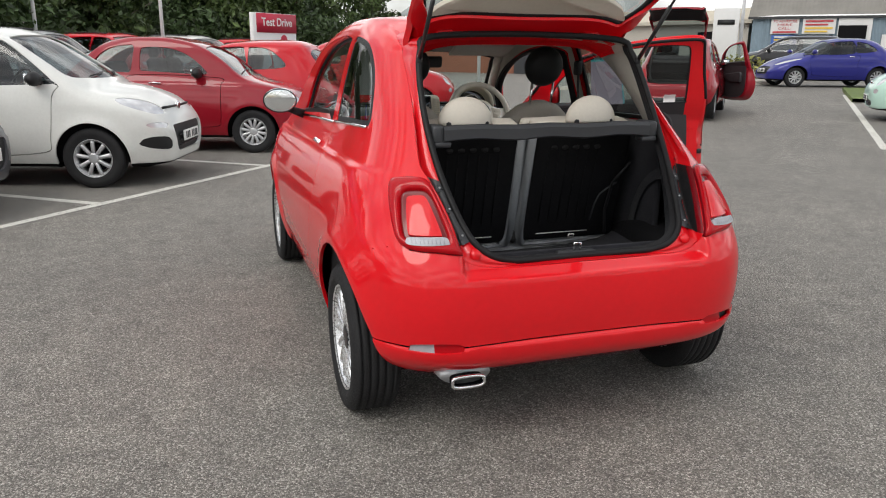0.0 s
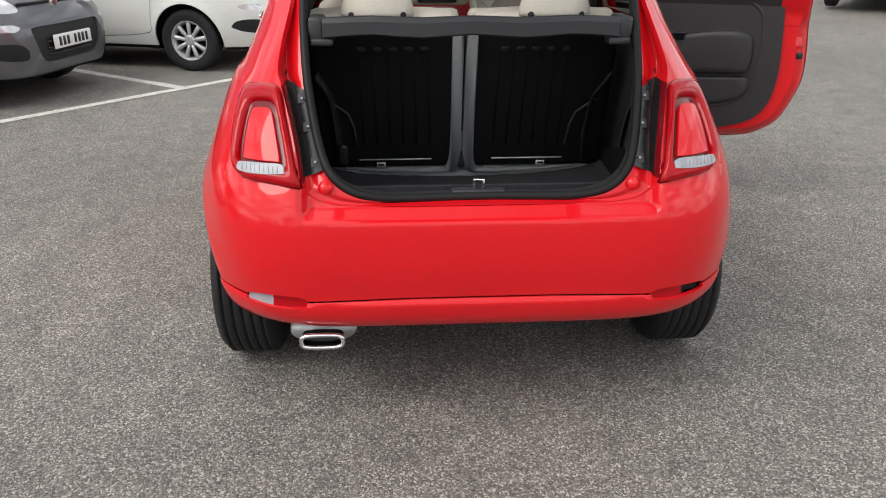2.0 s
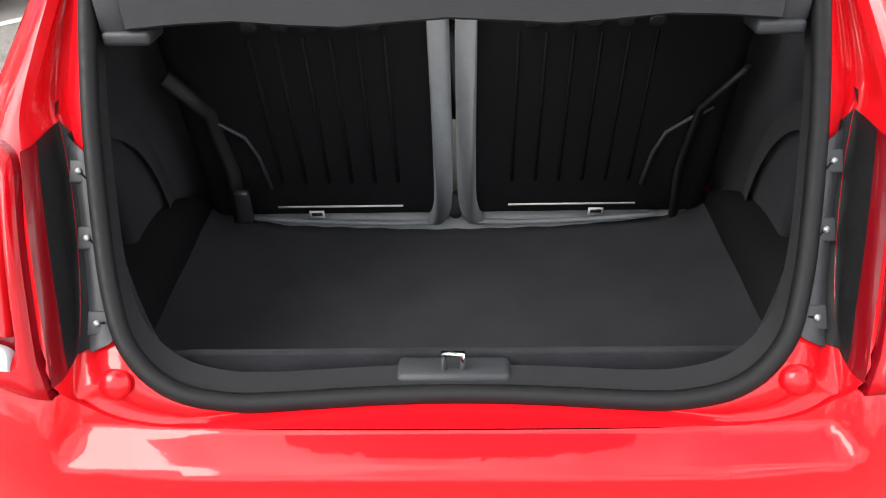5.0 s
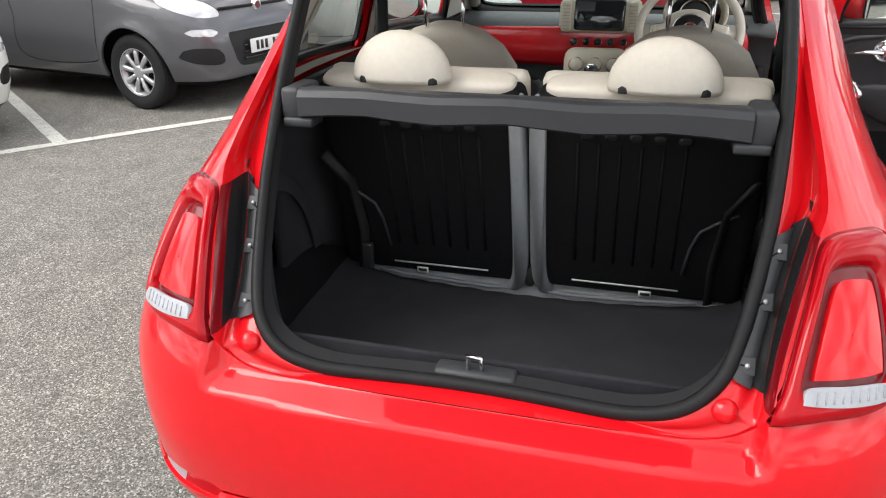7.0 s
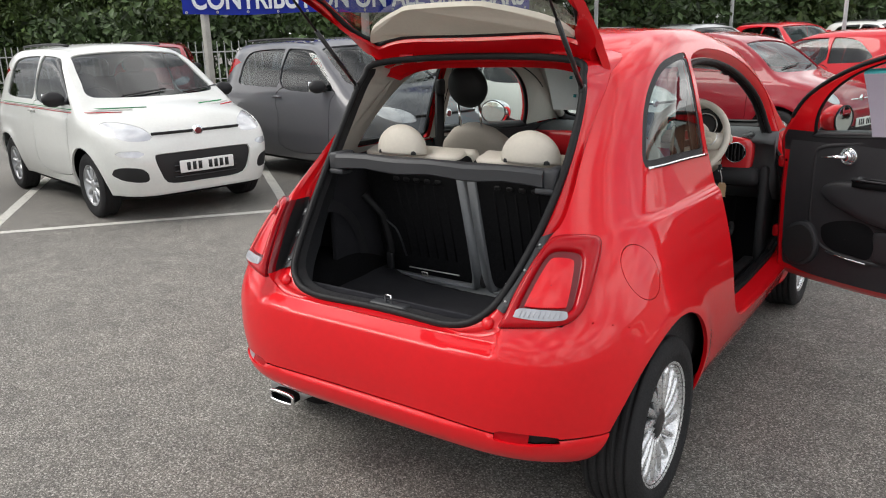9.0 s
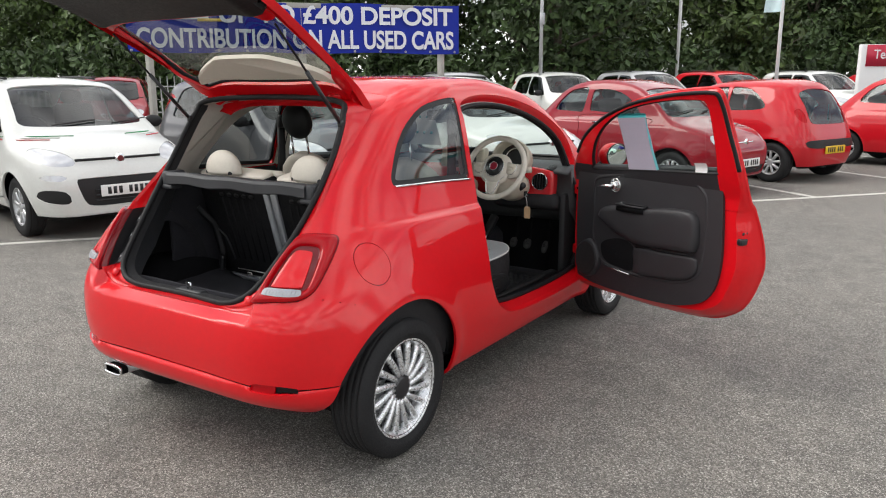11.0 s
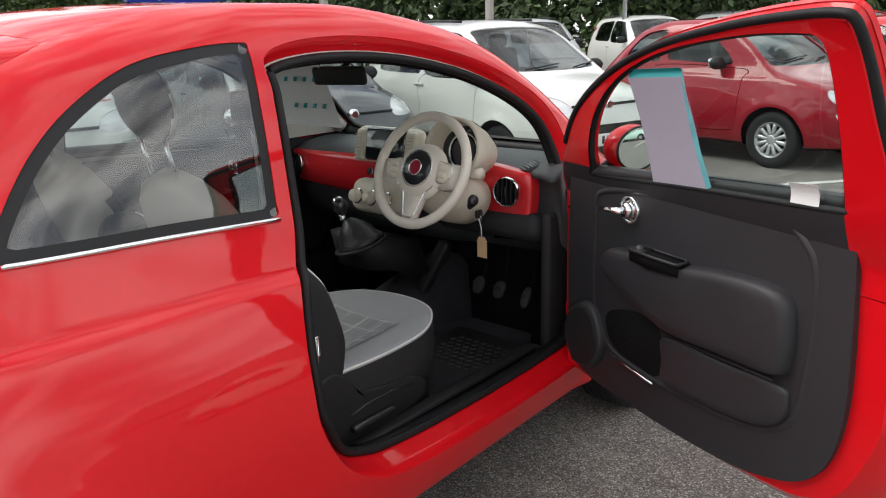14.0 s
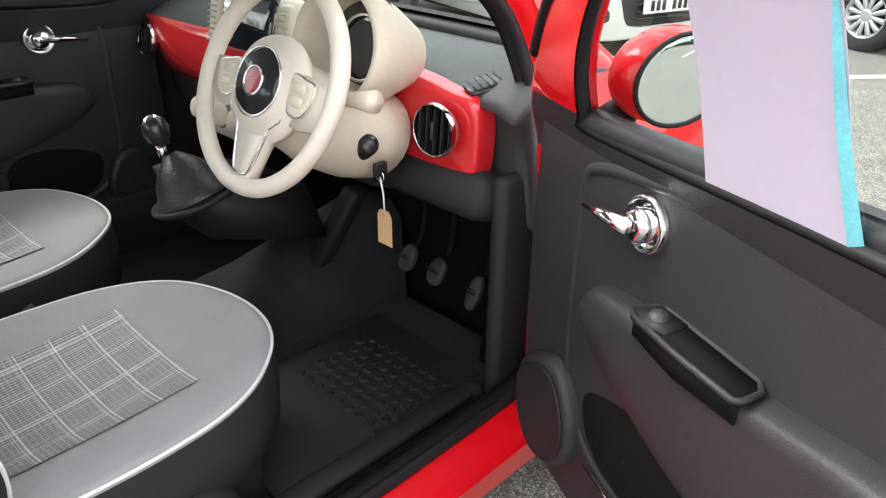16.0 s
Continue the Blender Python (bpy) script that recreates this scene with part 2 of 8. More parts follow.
def tube(points, r, n=8, closed=False, bm=None, flat=1.0):
    """A pipe of radius r along points; flat squeezes it along the second normal."""
    bm = bm or bmesh.new()
    P = [Vector(p) for p in points]
    rings, up = [], None
    N = len(P)
    for i in range(N):
        a = P[(i - 1) % N] if closed or i else P[i]
        b = P[(i + 1) % N] if closed or i < N - 1 else P[i]
        d = (b - a).normalized()
        if up is None:
            up = d.orthogonal().normalized()
        up = (up - d * up.dot(d)).normalized()
        side = d.cross(up)
        rr = r[i] if isinstance(r, (list, tuple)) else r
        rings.append([bm.verts.new(P[i] + rr * (math.cos(2 * math.pi * k / n) * up + flat * math.sin(2 * math.pi * k / n) * side)) for k in range(n)])
    last = None
    if closed:
        best = min(range(n), key=lambda s: (rings[-1][s].co - rings[0][0].co).length)
        last = [rings[0][(k - best) % n] for k in range(n)]
    pairs = list(zip(rings, rings[1:])) + ([(rings[-1], last)] if closed else [])
    for a, b in pairs:
        for k in range(n):
            bm.faces.new((a[k], a[(k + 1) % n], b[(k + 1) % n], b[k]))
    if not closed:
        bm.faces.new(rings[0][::-1])
        bm.faces.new(rings[-1])
    bmesh.ops.recalc_face_normals(bm, faces=list({f for rg in rings for v in rg for f in v.link_faces}))
    return bm


def loft(sections, closed=True, caps=True, bm=None):
    """Skins rows of points, each row with as many points."""
    bm = bm or bmesh.new()
    rows = [[bm.verts.new(p) for p in s] for s in sections]
    n = len(rows[0])
    for a, b in zip(rows, rows[1:]):
        for k in range(n if closed else n - 1):
            bm.faces.new((a[k], a[(k + 1) % n], b[(k + 1) % n], b[k]))
    if caps and closed:
        bm.faces.new(rows[0][::-1])
        bm.faces.new(rows[-1])
    bmesh.ops.recalc_face_normals(bm, faces=list({f for rg in rows for v in rg for f in v.link_faces}))
    return bm


def smooth_loop(pts, steps=8, closed=True):
    """A Catmull-Rom curve through the points."""
    P = np.array(pts, float)
    n = len(P)
    out = []
    for i in range(n if closed else n - 1):
        a, b, c, d = (P[(i - 1) % n], P[i], P[(i + 1) % n], P[(i + 2) % n]) if closed else (P[max(i - 1, 0)], P[i], P[i + 1], P[min(i + 2, n - 1)])
        for k in range(steps):
            t = k / steps
            out.append(0.5 * (2 * b + (c - a) * t + (2 * a - 5 * b + 4 * c - d) * t * t + (3 * b - a - 3 * c + d) * t ** 3))
    if not closed:
        out.append(P[-1])
    return np.array(out)


def cushion(size, at, puff=0.5, turn=None, n=10, bm=None, power=4):
    """A padded slab: a superellipsoid of the given size."""
    bm = bm or bmesh.new()
    g = bmesh.ops.create_uvsphere(bm, u_segments=4 * n, v_segments=2 * n, radius=1)
    for v in g["verts"]:
        c = v.co
        l = (abs(c.x) ** power + abs(c.y) ** power + abs(c.z) ** (power * puff)) ** (1 / power)
        c2 = Vector((c.x / l, c.y / l, c.z / max(l, 1e-6)))
        v.co = Vector((c2.x * size[0] / 2, c2.y * size[1] / 2, c2.z * size[2] / 2))
    m = Matrix.Translation(at) @ (turn if turn is not None else Matrix.Identity(4))
    bmesh.ops.transform(bm, matrix=m, verts=g["verts"])
    return bm


def rot(rx=0, ry=0, rz=0):
    return Euler([radians(a) for a in (rx, ry, rz)]).to_matrix().to_4x4()


def words(name, text, size, m, material, parent=None, depth=0.002, fit=None, bold=0.0):
    """Lettering as a mesh; fit: the width to squeeze or stretch it to."""
    c = bpy.data.curves.new(name, "FONT")
    c.offset = bold
    c.body, c.size, c.extrude, c.align_x, c.align_y = text, size, depth, "CENTER", "CENTER"
    ob = bpy.data.objects.new(name, c)
    me = bpy.data.meshes.new_from_object(ob)
    bpy.data.objects.remove(ob)
    xs = [v.co.x for v in me.vertices]
    if fit and xs:
        k = fit / (max(xs) - min(xs))
        for v in me.vertices:
            v.co.x *= k
    me.materials.append(material)
    o = new(name, me)
    if parent is not None:
        o.parent = parent
    o.matrix_basis = m
    return o


# ---- bodies of cars: a smooth implicit form, skinned, then cut along outlines ----
class Curve:
    """A smooth function through (x, y) pairs."""

    def __init__(self, pairs):
        x, y = np.array(pairs, float).T
        d = np.diff(y) / np.diff(x)
        s = np.zeros_like(y)
        s[0], s[-1] = d[0], d[-1]
        ok = d[:-1] * d[1:] > 0
        s[1:-1][ok] = 2 * d[:-1][ok] * d[1:][ok] / (d[:-1][ok] + d[1:][ok])
        self.X = np.linspace(x[0], x[-1], 1500)
        k = np.clip(np.searchsorted(x, self.X) - 1, 0, len(x) - 2)
        h = x[k + 1] - x[k]
        t = (self.X - x[k]) / h
        Y = (2 * t ** 3 - 3 * t ** 2 + 1) * y[k] + (t ** 3 - 2 * t ** 2 + t) * h * s[k] + (3 * t ** 2 - 2 * t ** 3) * y[k + 1] + (t ** 3 - t ** 2) * h * s[k + 1]
        w = 61
        pad = np.concatenate([np.full(w // 2, Y[0]), Y, np.full(w // 2, Y[-1])])
        pad[: w // 2] = Y[0] - (Y[w // 2:0:-1] - Y[0])
        pad[-(w // 2):] = Y[-1] + (Y[-1] - Y[-2:-(w // 2) - 2:-1])
        self.Y = np.convolve(pad, np.ones(w) / w, "valid")

    def __call__(self, x):
        return np.interp(x, self.X, self.Y)


def smax(a, b, k):
    h = np.maximum(k - np.abs(a - b), 0) / k
    return np.maximum(a, b) + h * h * k / 4


class Form:
    """A car body: width over height, tail and nose over height, roof line over length."""

    def __init__(self, width, tail, nose, top, floor, r_tail=0.62, r_nose=0.8, square=6.0, crown=0.06, rail=0.10, arches=(), arch_r=0.33, extra=None, dent=None, flat=None):
        self.width, self.tail, self.nose, self.top = Curve(width), Curve(tail), Curve(nose), Curve(top)
        self.floor, self.r_tail, self.r_nose, self.square, self.crown, self.rail = floor, r_tail, r_nose, square, crown, rail
        self.arches, self.arch_r, self.extra, self.dent = arches, arch_r, extra, dent
        self.flat = flat

    def raw(self, x, y, z):
        ax = np.abs(x)
        w = self.width(z)
        for ya in self.arches:
            rr = np.hypot(y - ya, z - 0.29)
            w = w + 0.014 * np.exp(-(((rr - self.arch_r - 0.02) / 0.055) ** 2)) * (z < 0.8)
        if self.extra:
            w = w + self.extra(y, z)
        yt, yn = self.tail(z), self.nose(z)
        if self.dent:
            yt = yt + self.dent(ax, z)
        u = np.maximum(1 - (y - yt) / self.r_tail, 0)
        v = np.maximum(1 - (yn - y) / self.r_nose, 0)
        q = (ax / w) ** self.square + u * u + v * v
        return w, q

    def __call__(self, x, y, z):
        w, q = self.raw(x, y, z)
        # a length-like value: small where the walls are
        side = (np.maximum(q, 1e-9) ** (1 / 3.0) - 1) * 0.36
        crown, rail = self.crown, self.rail
        if self.flat:
            k = np.clip((y - self.flat[0]) / (self.flat[1] - self.flat[0]), 0, 1)
            crown, rail = crown + (self.flat[2] - crown) * k, rail + (self.flat[3] - rail) * k
        roof = z - (self.top(y) - crown * (np.abs(x) / 0.6) ** 2)
        f = smax(side, roof, rail)
        return smax(f, self.floor - z, 0.06)

    def grad(self, P, e=1e-3):
        g = np.empty_like(P)
        for k in range(3):
            d = np.zeros(3)
            d[k] = e
            A, B = P + d, P - d
            g[:, k] = (self(*A.T) - self(*B.T)) / (2 * e)
        return g

    def pull(self, P, off=0.0, rounds=5):
        """Moves points on to the form (off: a depth inside it). Returns them and the normals."""
        P = np.array(P, float)
        for _ in range(rounds):
            f, g = self(*P.T), self.grad(P)
            s = np.clip((f) / np.maximum((g * g).sum(1), 1e-3), -0.05, 0.05)
            P = P - g * s[:, None]
        g = self.grad(P)
        n = g / np.maximum(np.linalg.norm(g, axis=1), 1e-9)[:, None]
        return P - n * off, n

    def normal(self, P):
        """Outward normals, a little smoothed."""
        g = self.grad(np.asarray(P, float), 3e-3)
        return g / np.maximum(np.linalg.norm(g, axis=1), 1e-9)[:, None]

    def skin(self, h, lo, hi):
        """Surface nets on a grid of step h, pulled on to the form."""
        ax = [np.arange(lo[k], hi[k] + h, h) for k in range(3)]
        ax[0] = np.arange(-round(hi[0] / h) - 0.5, round(hi[0] / h) + 1.0, 1.0) * h
        X, Y, Z = np.meshgrid(*ax, indexing="ij")
        f = self(X, Y, Z)
        s = f < 0
        nx, ny, nz = f.shape
        idx = -np.ones((nx - 1, ny - 1, nz - 1), int)
        cnt = np.zeros_like(idx)
        for i in (0, 1):
            for j in (0, 1):
                for k in (0, 1):
                    cnt += s[i:nx - 1 + i, j:ny - 1 + j, k:nz - 1 + k]
        act = (cnt > 0) & (cnt < 8)
        idx[act] = np.arange(act.sum())
        c = np.argwhere(act)
        V = np.stack([ax[k][c[:, k]] + h / 2 for k in range(3)], 1)
        quads = []
        a, b = s[:-1, 1:-1, 1:-1], s[1:, 1:-1, 1:-1]
        for flip, m in ((0, a & ~b), (1, ~a & b)):
            i, j, k = np.nonzero(m)
            q = np.stack([idx[i, j, k], idx[i, j + 1, k], idx[i, j + 1, k + 1], idx[i, j, k + 1]], 1)
            quads.append(q[:, ::-1] if flip else q)
        a, b = s[1:-1, :-1, 1:-1], s[1:-1, 1:, 1:-1]
        for flip, m in ((1, a & ~b), (0, ~a & b)):
            i, j, k = np.nonzero(m)
            q = np.stack([idx[i, j, k], idx[i + 1, j, k], idx[i + 1, j, k + 1], idx[i, j, k + 1]], 1)
            quads.append(q[:, ::-1] if flip else q)
        a, b = s[1:-1, 1:-1, :-1], s[1:-1, 1:-1, 1:]
        for flip, m in ((0, a & ~b), (1, ~a & b)):
            i, j, k = np.nonzero(m)
            q = np.stack([idx[i, j, k], idx[i + 1, j, k], idx[i + 1, j + 1, k], idx[i, j + 1, k]], 1)
            quads.append(q[:, ::-1] if flip else q)
        Q = np.concatenate(quads)
        V, _ = self.pull(V, rounds=8)
        # even the net out along the surface
        for _ in range(2):
            acc, num = np.zeros_like(V), np.zeros(len(V))
            for p, r in ((0, 1), (1, 2), (2, 3), (3, 0)):
                np.add.at(acc, Q[:, p], V[Q[:, r]])
                np.add.at(acc, Q[:, r], V[Q[:, p]])
                np.add.at(num, Q[:, p], 1)
                np.add.at(num, Q[:, r], 1)
            V = 0.5 * V + 0.5 * acc / np.maximum(num, 1)[:, None]
            V, _ = self.pull(V, rounds=3)
        return V, [list(map(int, q)) for q in Q]


def outline_distance(P2, loop):
    """Signed distance of 2D points from a closed outline: positive inside."""
    P2 = np.asarray(P2, float)
    out = np.full(len(P2), -9.0)
    lo, hi = loop.min(0) - 0.1, loop.max(0) + 0.1
    near = ((P2 > lo) & (P2 < hi)).all(1)
    p = P2[near]
    if len(p) == 0:
        return out
    best, inside = np.full(len(p), 1e9), np.zeros(len(p), bool)
    for a, b in zip(loop, np.roll(loop, -1, 0)):
        d = b - a
        t = np.clip(((p - a) @ d) / max(d @ d, 1e-12), 0, 1)
        e = p - a - t[:, None] * d
        best = np.minimum(best, (e * e).sum(1))
        c = (a[1] > p[:, 1]) != (b[1] > p[:, 1])
        if c.any():
            inside ^= c & (p[:, 0] < a[0] + (p[:, 1] - a[1]) * d[0] / (d[1] if d[1] else 1e-12))
    r = np.sqrt(best)
    out[near] = np.where(inside, r, -r)
    return out


def split(V, F, d):
    """Cuts faces where d changes sign. Returns (V, faces with d > 0, faces with d < 0)."""
    V = list(map(tuple, V))
    d = list(map(float, d))
    cut, pos, neg = {}, [], []
    for f in F:
        s = [d[i] > 0 for i in f]
        if all(s):
            pos.append(f)
            continue
        if not any(s):
            neg.append(f)
            continue
        A, B = [], []
        for k, i in enumerate(f):
            j = f[(k + 1) % len(f)]
            (A if d[i] > 0 else B).append(i)
            if (d[i] > 0) != (d[j] > 0):
                key = (min(i, j), max(i, j))
                if key not in cut:
                    t = d[i] / (d[i] - d[j])
                    cut[key] = len(V)
                    V.append(tuple(V[i][c] + t * (V[j][c] - V[i][c]) for c in range(3)))
                    d.append(0.0)
                A.append(cut[key])
                B.append(cut[key])
        if len(A) > 2:
            pos.append(A)
        if len(B) > 2:
            neg.append(B)
    return np.array(V), pos, neg


def used(V, F):
    ids = sorted({i for f in F for i in f})
    m = {i: k for k, i in enumerate(ids)}
    return np.asarray(V)[ids], [[m[i] for i in f] for f in F]


def with_rim(V, F, N, depth):
    """Turns the open edges inwards by depth, with vertices of their own so that the edge stays crisp."""
    count = {}
    for f in F:
        for k, i in enumerate(f):
            j = f[(k + 1) % len(f)]
            count[(i, j)] = 1
    V, F = list(map(tuple, V)), list(F)
    made = {}

    def pair(i):
        if i not in made:
            v = np.array(V[i])
            made[i] = (len(V), len(V) + 1)
            V.append(tuple(v))
            V.append(tuple(v - N[i] * depth))
        return made[i]

    for (i, j) in list(count):
        if (j, i) not in count:
            a, b = pair(i), pair(j)
            F.append([b[0], a[0], a[1], b[1]])
    return V, F


def corner(V):
    """Places seen from behind and beside at once: across a body's rear corner, and up."""
    V = np.asarray(V)
    return np.stack([np.sign(V[:, 0]) * (np.abs(V[:, 0]) * 0.82 + V[:, 1] * 0.57), V[:, 2]], 1)


class Skin:
    """A skinned form with cutting tools. proj: 'side' sees (y, z), 'rear' sees (x, z), 'top' sees (x, y)."""

    def __init__(self, form, h=0.0, lo=None, hi=None, V=None, F=None):
        self.form = form
        self.V, self.F = form.skin(h, lo, hi) if V is None else (np.asarray(V), list(F))

    def field(self, loop, proj, side=0, where=None, V=None):
        V = self.V if V is None else V
        P = V[:, [1, 2]] if proj == "side" else V[:, [0, 2]] if proj == "rear" else V[:, [0, 1]] if proj == "top" else corner(V)
        d = outline_distance(P, loop)
        if side:
            d = np.where(V[:, 0] * side > 0.2, d, -9.0)
        if where is not None:
            d = np.where(where(V), d, -9.0)
        return d

    def take(self, d):
        """Cuts the faces with d > 0 out, and gives them back as (V, F)."""
        self.V, inner, self.F = split(self.V, self.F, d)
        return used(self.V, inner)

    def groove(self, d_of, half):
        """Cuts a thin seam along d = 0."""
        d = np.asarray(d_of(self.V))
        self.V, pos, neg = split(self.V, self.F, d - half)
        d = np.asarray(d_of(self.V))
        self.V, mid, neg = split(self.V, neg, d + half)
        self.F = pos + neg

    def part(self, name, V, F, material, parent, depth=0.012, off=0.0, label=""):
        V, F = used(V, F)
        V, N = self.form.pull(V, off, rounds=2)
        fine = self.form.normal(V)
        if depth:
            V, F = with_rim(V, F, N, depth)
        return from_faces(name, V, F, material, parent, label, normals=fine)

    def lift(self, loop, proj, side=1, off=0.0, x_guess=0.7):
        """Points of the form that a 2D outline falls on."""
        L = np.asarray(loop)
        n = len(L)
        if proj == "side":
            P = np.stack([np.full(n, 1.0), L[:, 0], L[:, 1]], 1)
            axis, lo, hi = 0, 0.02, 1.1
        elif proj == "rear":
            P = np.stack([L[:, 0], np.full(n, 0.0), L[:, 1]], 1)
            axis, lo, hi = 1, -0.3, 1.3
        else:
            P = np.stack([L[:, 0], L[:, 1], np.full(n, 0.0)], 1)
            axis, lo, hi = 2, 0.6, 1.7
        a, b = np.full(n, lo), np.full(n, hi)
        inward = proj == "rear"
        for _ in range(40):
            m = (a + b) / 2
            P[:, axis] = m
            f = self.form(*P.T)
            go = (f > 0) if inward else (f < 0)
            a, b = np.where(go, m, a), np.where(go, b, m)
        P[:, axis] = (a + b) / 2
        if proj == "side":
            P[:, 0] *= side
        g = self.form.grad(P)
        N = g / np.maximum(np.linalg.norm(g, axis=1), 1e-9)[:, None]
        return P - N * off, N


def strip(rows, closed=True):
    """Faces between rows of as many points."""
    n = len(rows[0])
    V = np.concatenate([np.asarray(r) for r in rows])
    F = []
    for r in range(len(rows) - 1):
        for k in range(n if closed else n - 1):
            j = (k + 1) % n
            F.append([r * n + k, r * n + j, (r + 1) * n + j, (r + 1) * n + k])
    return V, F

# ---- ground ----
def asphalt():
    """Worn asphalt: pale stone chips in a dark binder, broad stains, fine relief."""
    m, n, l, p = nodes_of("asphalt")
    co = n.new("ShaderNodeTexCoord")

    def noise_of(scale, detail=3, rough=0.5):
        k = n.new("ShaderNodeTexNoise")
        k.inputs["Scale"].default_value, k.inputs["Detail"].default_value, k.inputs["Roughness"].default_value = scale, detail, rough
        l.new(co.outputs["Object"], k.inputs["Vector"])
        return k.outputs["Fac"]

    def ramp(src, stops):
        r = n.new("ShaderNodeValToRGB")
        e = r.color_ramp.elements
        while len(e) < len(stops):
            e.new(0.5)
        for q, (at, c) in zip(e, stops):
            q.position, q.color = at, (*c, 1)
        l.new(src, r.inputs["Fac"])
        return r.outputs["Color"]

    def mix(kind, f, a, b):
        k = n.new("ShaderNodeMix")
        k.data_type, k.blend_type = "RGBA", kind
        if isinstance(f, float):
            k.inputs["Factor"].default_value = f
        else:
            l.new(f, k.inputs["Factor"])
        l.new(a, k.inputs["A"])
        l.new(b, k.inputs["B"])
        return k.outputs["Result"]

    vor = n.new("ShaderNodeTexVoronoi")
    vor.inputs["Scale"].default_value, vor.inputs["Randomness"].default_value = 200, 1.0
    l.new(co.outputs["Object"], vor.inputs["Vector"])
    sep = n.new("ShaderNodeSeparateColor")
    l.new(vor.outputs["Color"], sep.inputs["Color"])
    chips = ramp(sep.outputs[0], [(0.0, (0.080, 0.075, 0.067)), (0.45, (0.162, 0.153, 0.137)), (0.80, (0.250, 0.238, 0.215)), (1.0, (0.50, 0.48, 0.44))])
    grit = ramp(noise_of(420, 2), [(0.35, (0.75, 0.75, 0.75)), (0.7, (1.22, 1.22, 1.22))])
    stain = ramp(noise_of(0.55, 6, 0.62), [(0.30, (0.86, 0.86, 0.865)), (0.70, (1.10, 1.095, 1.085))])
    patch = ramp(noise_of(6, 5), [(0.3, (0.85, 0.85, 0.86)), (0.7, (1.12, 1.12, 1.11))])
    c = mix("MULTIPLY", 1.0, mix("MULTIPLY", 1.0, mix("MULTIPLY", 1.0, chips, grit), stain), patch)
    l.new(c, p.inputs["Base Color"])
    p.inputs["Roughness"].default_value = 0.82
    p.inputs["Specular IOR Level"].default_value = 0.35
    bump = n.new("ShaderNodeBump")
    bump.inputs["Strength"].default_value, bump.inputs["Distance"].default_value = 0.7, 0.003
    inv = n.new("ShaderNodeMath")
    inv.operation = "SUBTRACT"
    inv.inputs[0].default_value = 1.0
    l.new(vor.outputs["Distance"], inv.inputs[1])
    l.new(inv.outputs[0], bump.inputs["Height"])
    l.new(bump.outputs["Normal"], p.inputs["Normal"])
    return m


# The tarmac rises a little across the aisle, towards the workshops.
ER, ET = Vector((0.707, 0.707, 0)), Vector((0.707, -0.707, 0))
EYE0 = Vector((-1.28, -2.19, 0))


def rise(r, t):
    return 0.38 * min(1.0, max(0.0, (r - 12) / 14)) * min(1.0, max(0.0, (t + 9) / 5))


def ground_z(at):
    d = Vector((at[0], at[1], 0)) - EYE0
    return rise(d.dot(ER), d.dot(ET))


rows = [[EYE0 + ER * r + ET * t + Vector((0, 0, rise(r, t))) for t in (-700, -200, -60, -20, -9, -8, -7, -6, -5, -4, 0, 8, 30, 100, 300, 700)] for r in (-700, -200, -60, -15, 0, 6, 10, 12, 14, 16, 18, 20, 22, 24, 26, 30, 45, 80, 250, 700)]
ground = put("ground", loft(rows, closed=False, caps=False), asphalt(), None, smooth=False)
tagged(ground, "worn grey asphalt of a car park", "ground", kind="structure")

# The bays: D runs along their front line, N into them.
PK = Vector((-3.76, 3.24, 0))
BD, BN = Vector((0.645, 0.764, 0)), Vector((-0.764, 0.645, 0))


def bay(d, n, z=0.0):
    return PK + BD * d + BN * n + Vector((0, 0, z))


def worn_line():
    m = mat("worn_line_paint", (0.58, 0.57, 0.52), 0.8, vary=0.25, scale=9, grain=0.5, grain_scale=300)
    n, l, p = m.node_tree.nodes, m.node_tree.links, m.node_tree.nodes["Principled BSDF"]
    co, k, r = n.new("ShaderNodeTexCoord"), n.new("ShaderNodeTexNoise"), n.new("ShaderNodeValToRGB")
    k.inputs["Scale"].default_value, k.inputs["Detail"].default_value = 60, 6
    r.color_ramp.elements[0].position, r.color_ramp.elements[1].position = 0.32, 0.40
    l.new(co.outputs["Object"], k.inputs["Vector"])
    l.new(k.outputs["Fac"], r.inputs["Fac"])
    l.new(r.outputs["Color"], p.inputs["Alpha"])
    return m


LINE = worn_line()


def paint_line(a, b, w=0.10):
    """A painted line between two places on the ground."""
    a, b = Vector(a), Vector(b)
    d = (b - a).normalized()
    s = Vector((-d.y, d.x, 0)) * w / 2
    up = Vector((0, 0, 0.004))
    k = max(2, int((b - a).length / 0.4))
    rows = []
    for i in range(k + 1):
        m = a.lerp(b, i / k)
        l, r = m + s * (1 + 0.05 * math.sin(i * 2.1)), m - s * (1 + 0.05 * math.cos(i * 1.7))
        rows.append([l + up + Vector((0, 0, ground_z(l))), r + up + Vector((0, 0, ground_z(r)))])
    o = put("painted_line", loft(rows, closed=False, caps=False), LINE, None, smooth=False)
    return tagged(o, "worn white painted parking line on asphalt", "road marking", "parking bay lines", "structure")


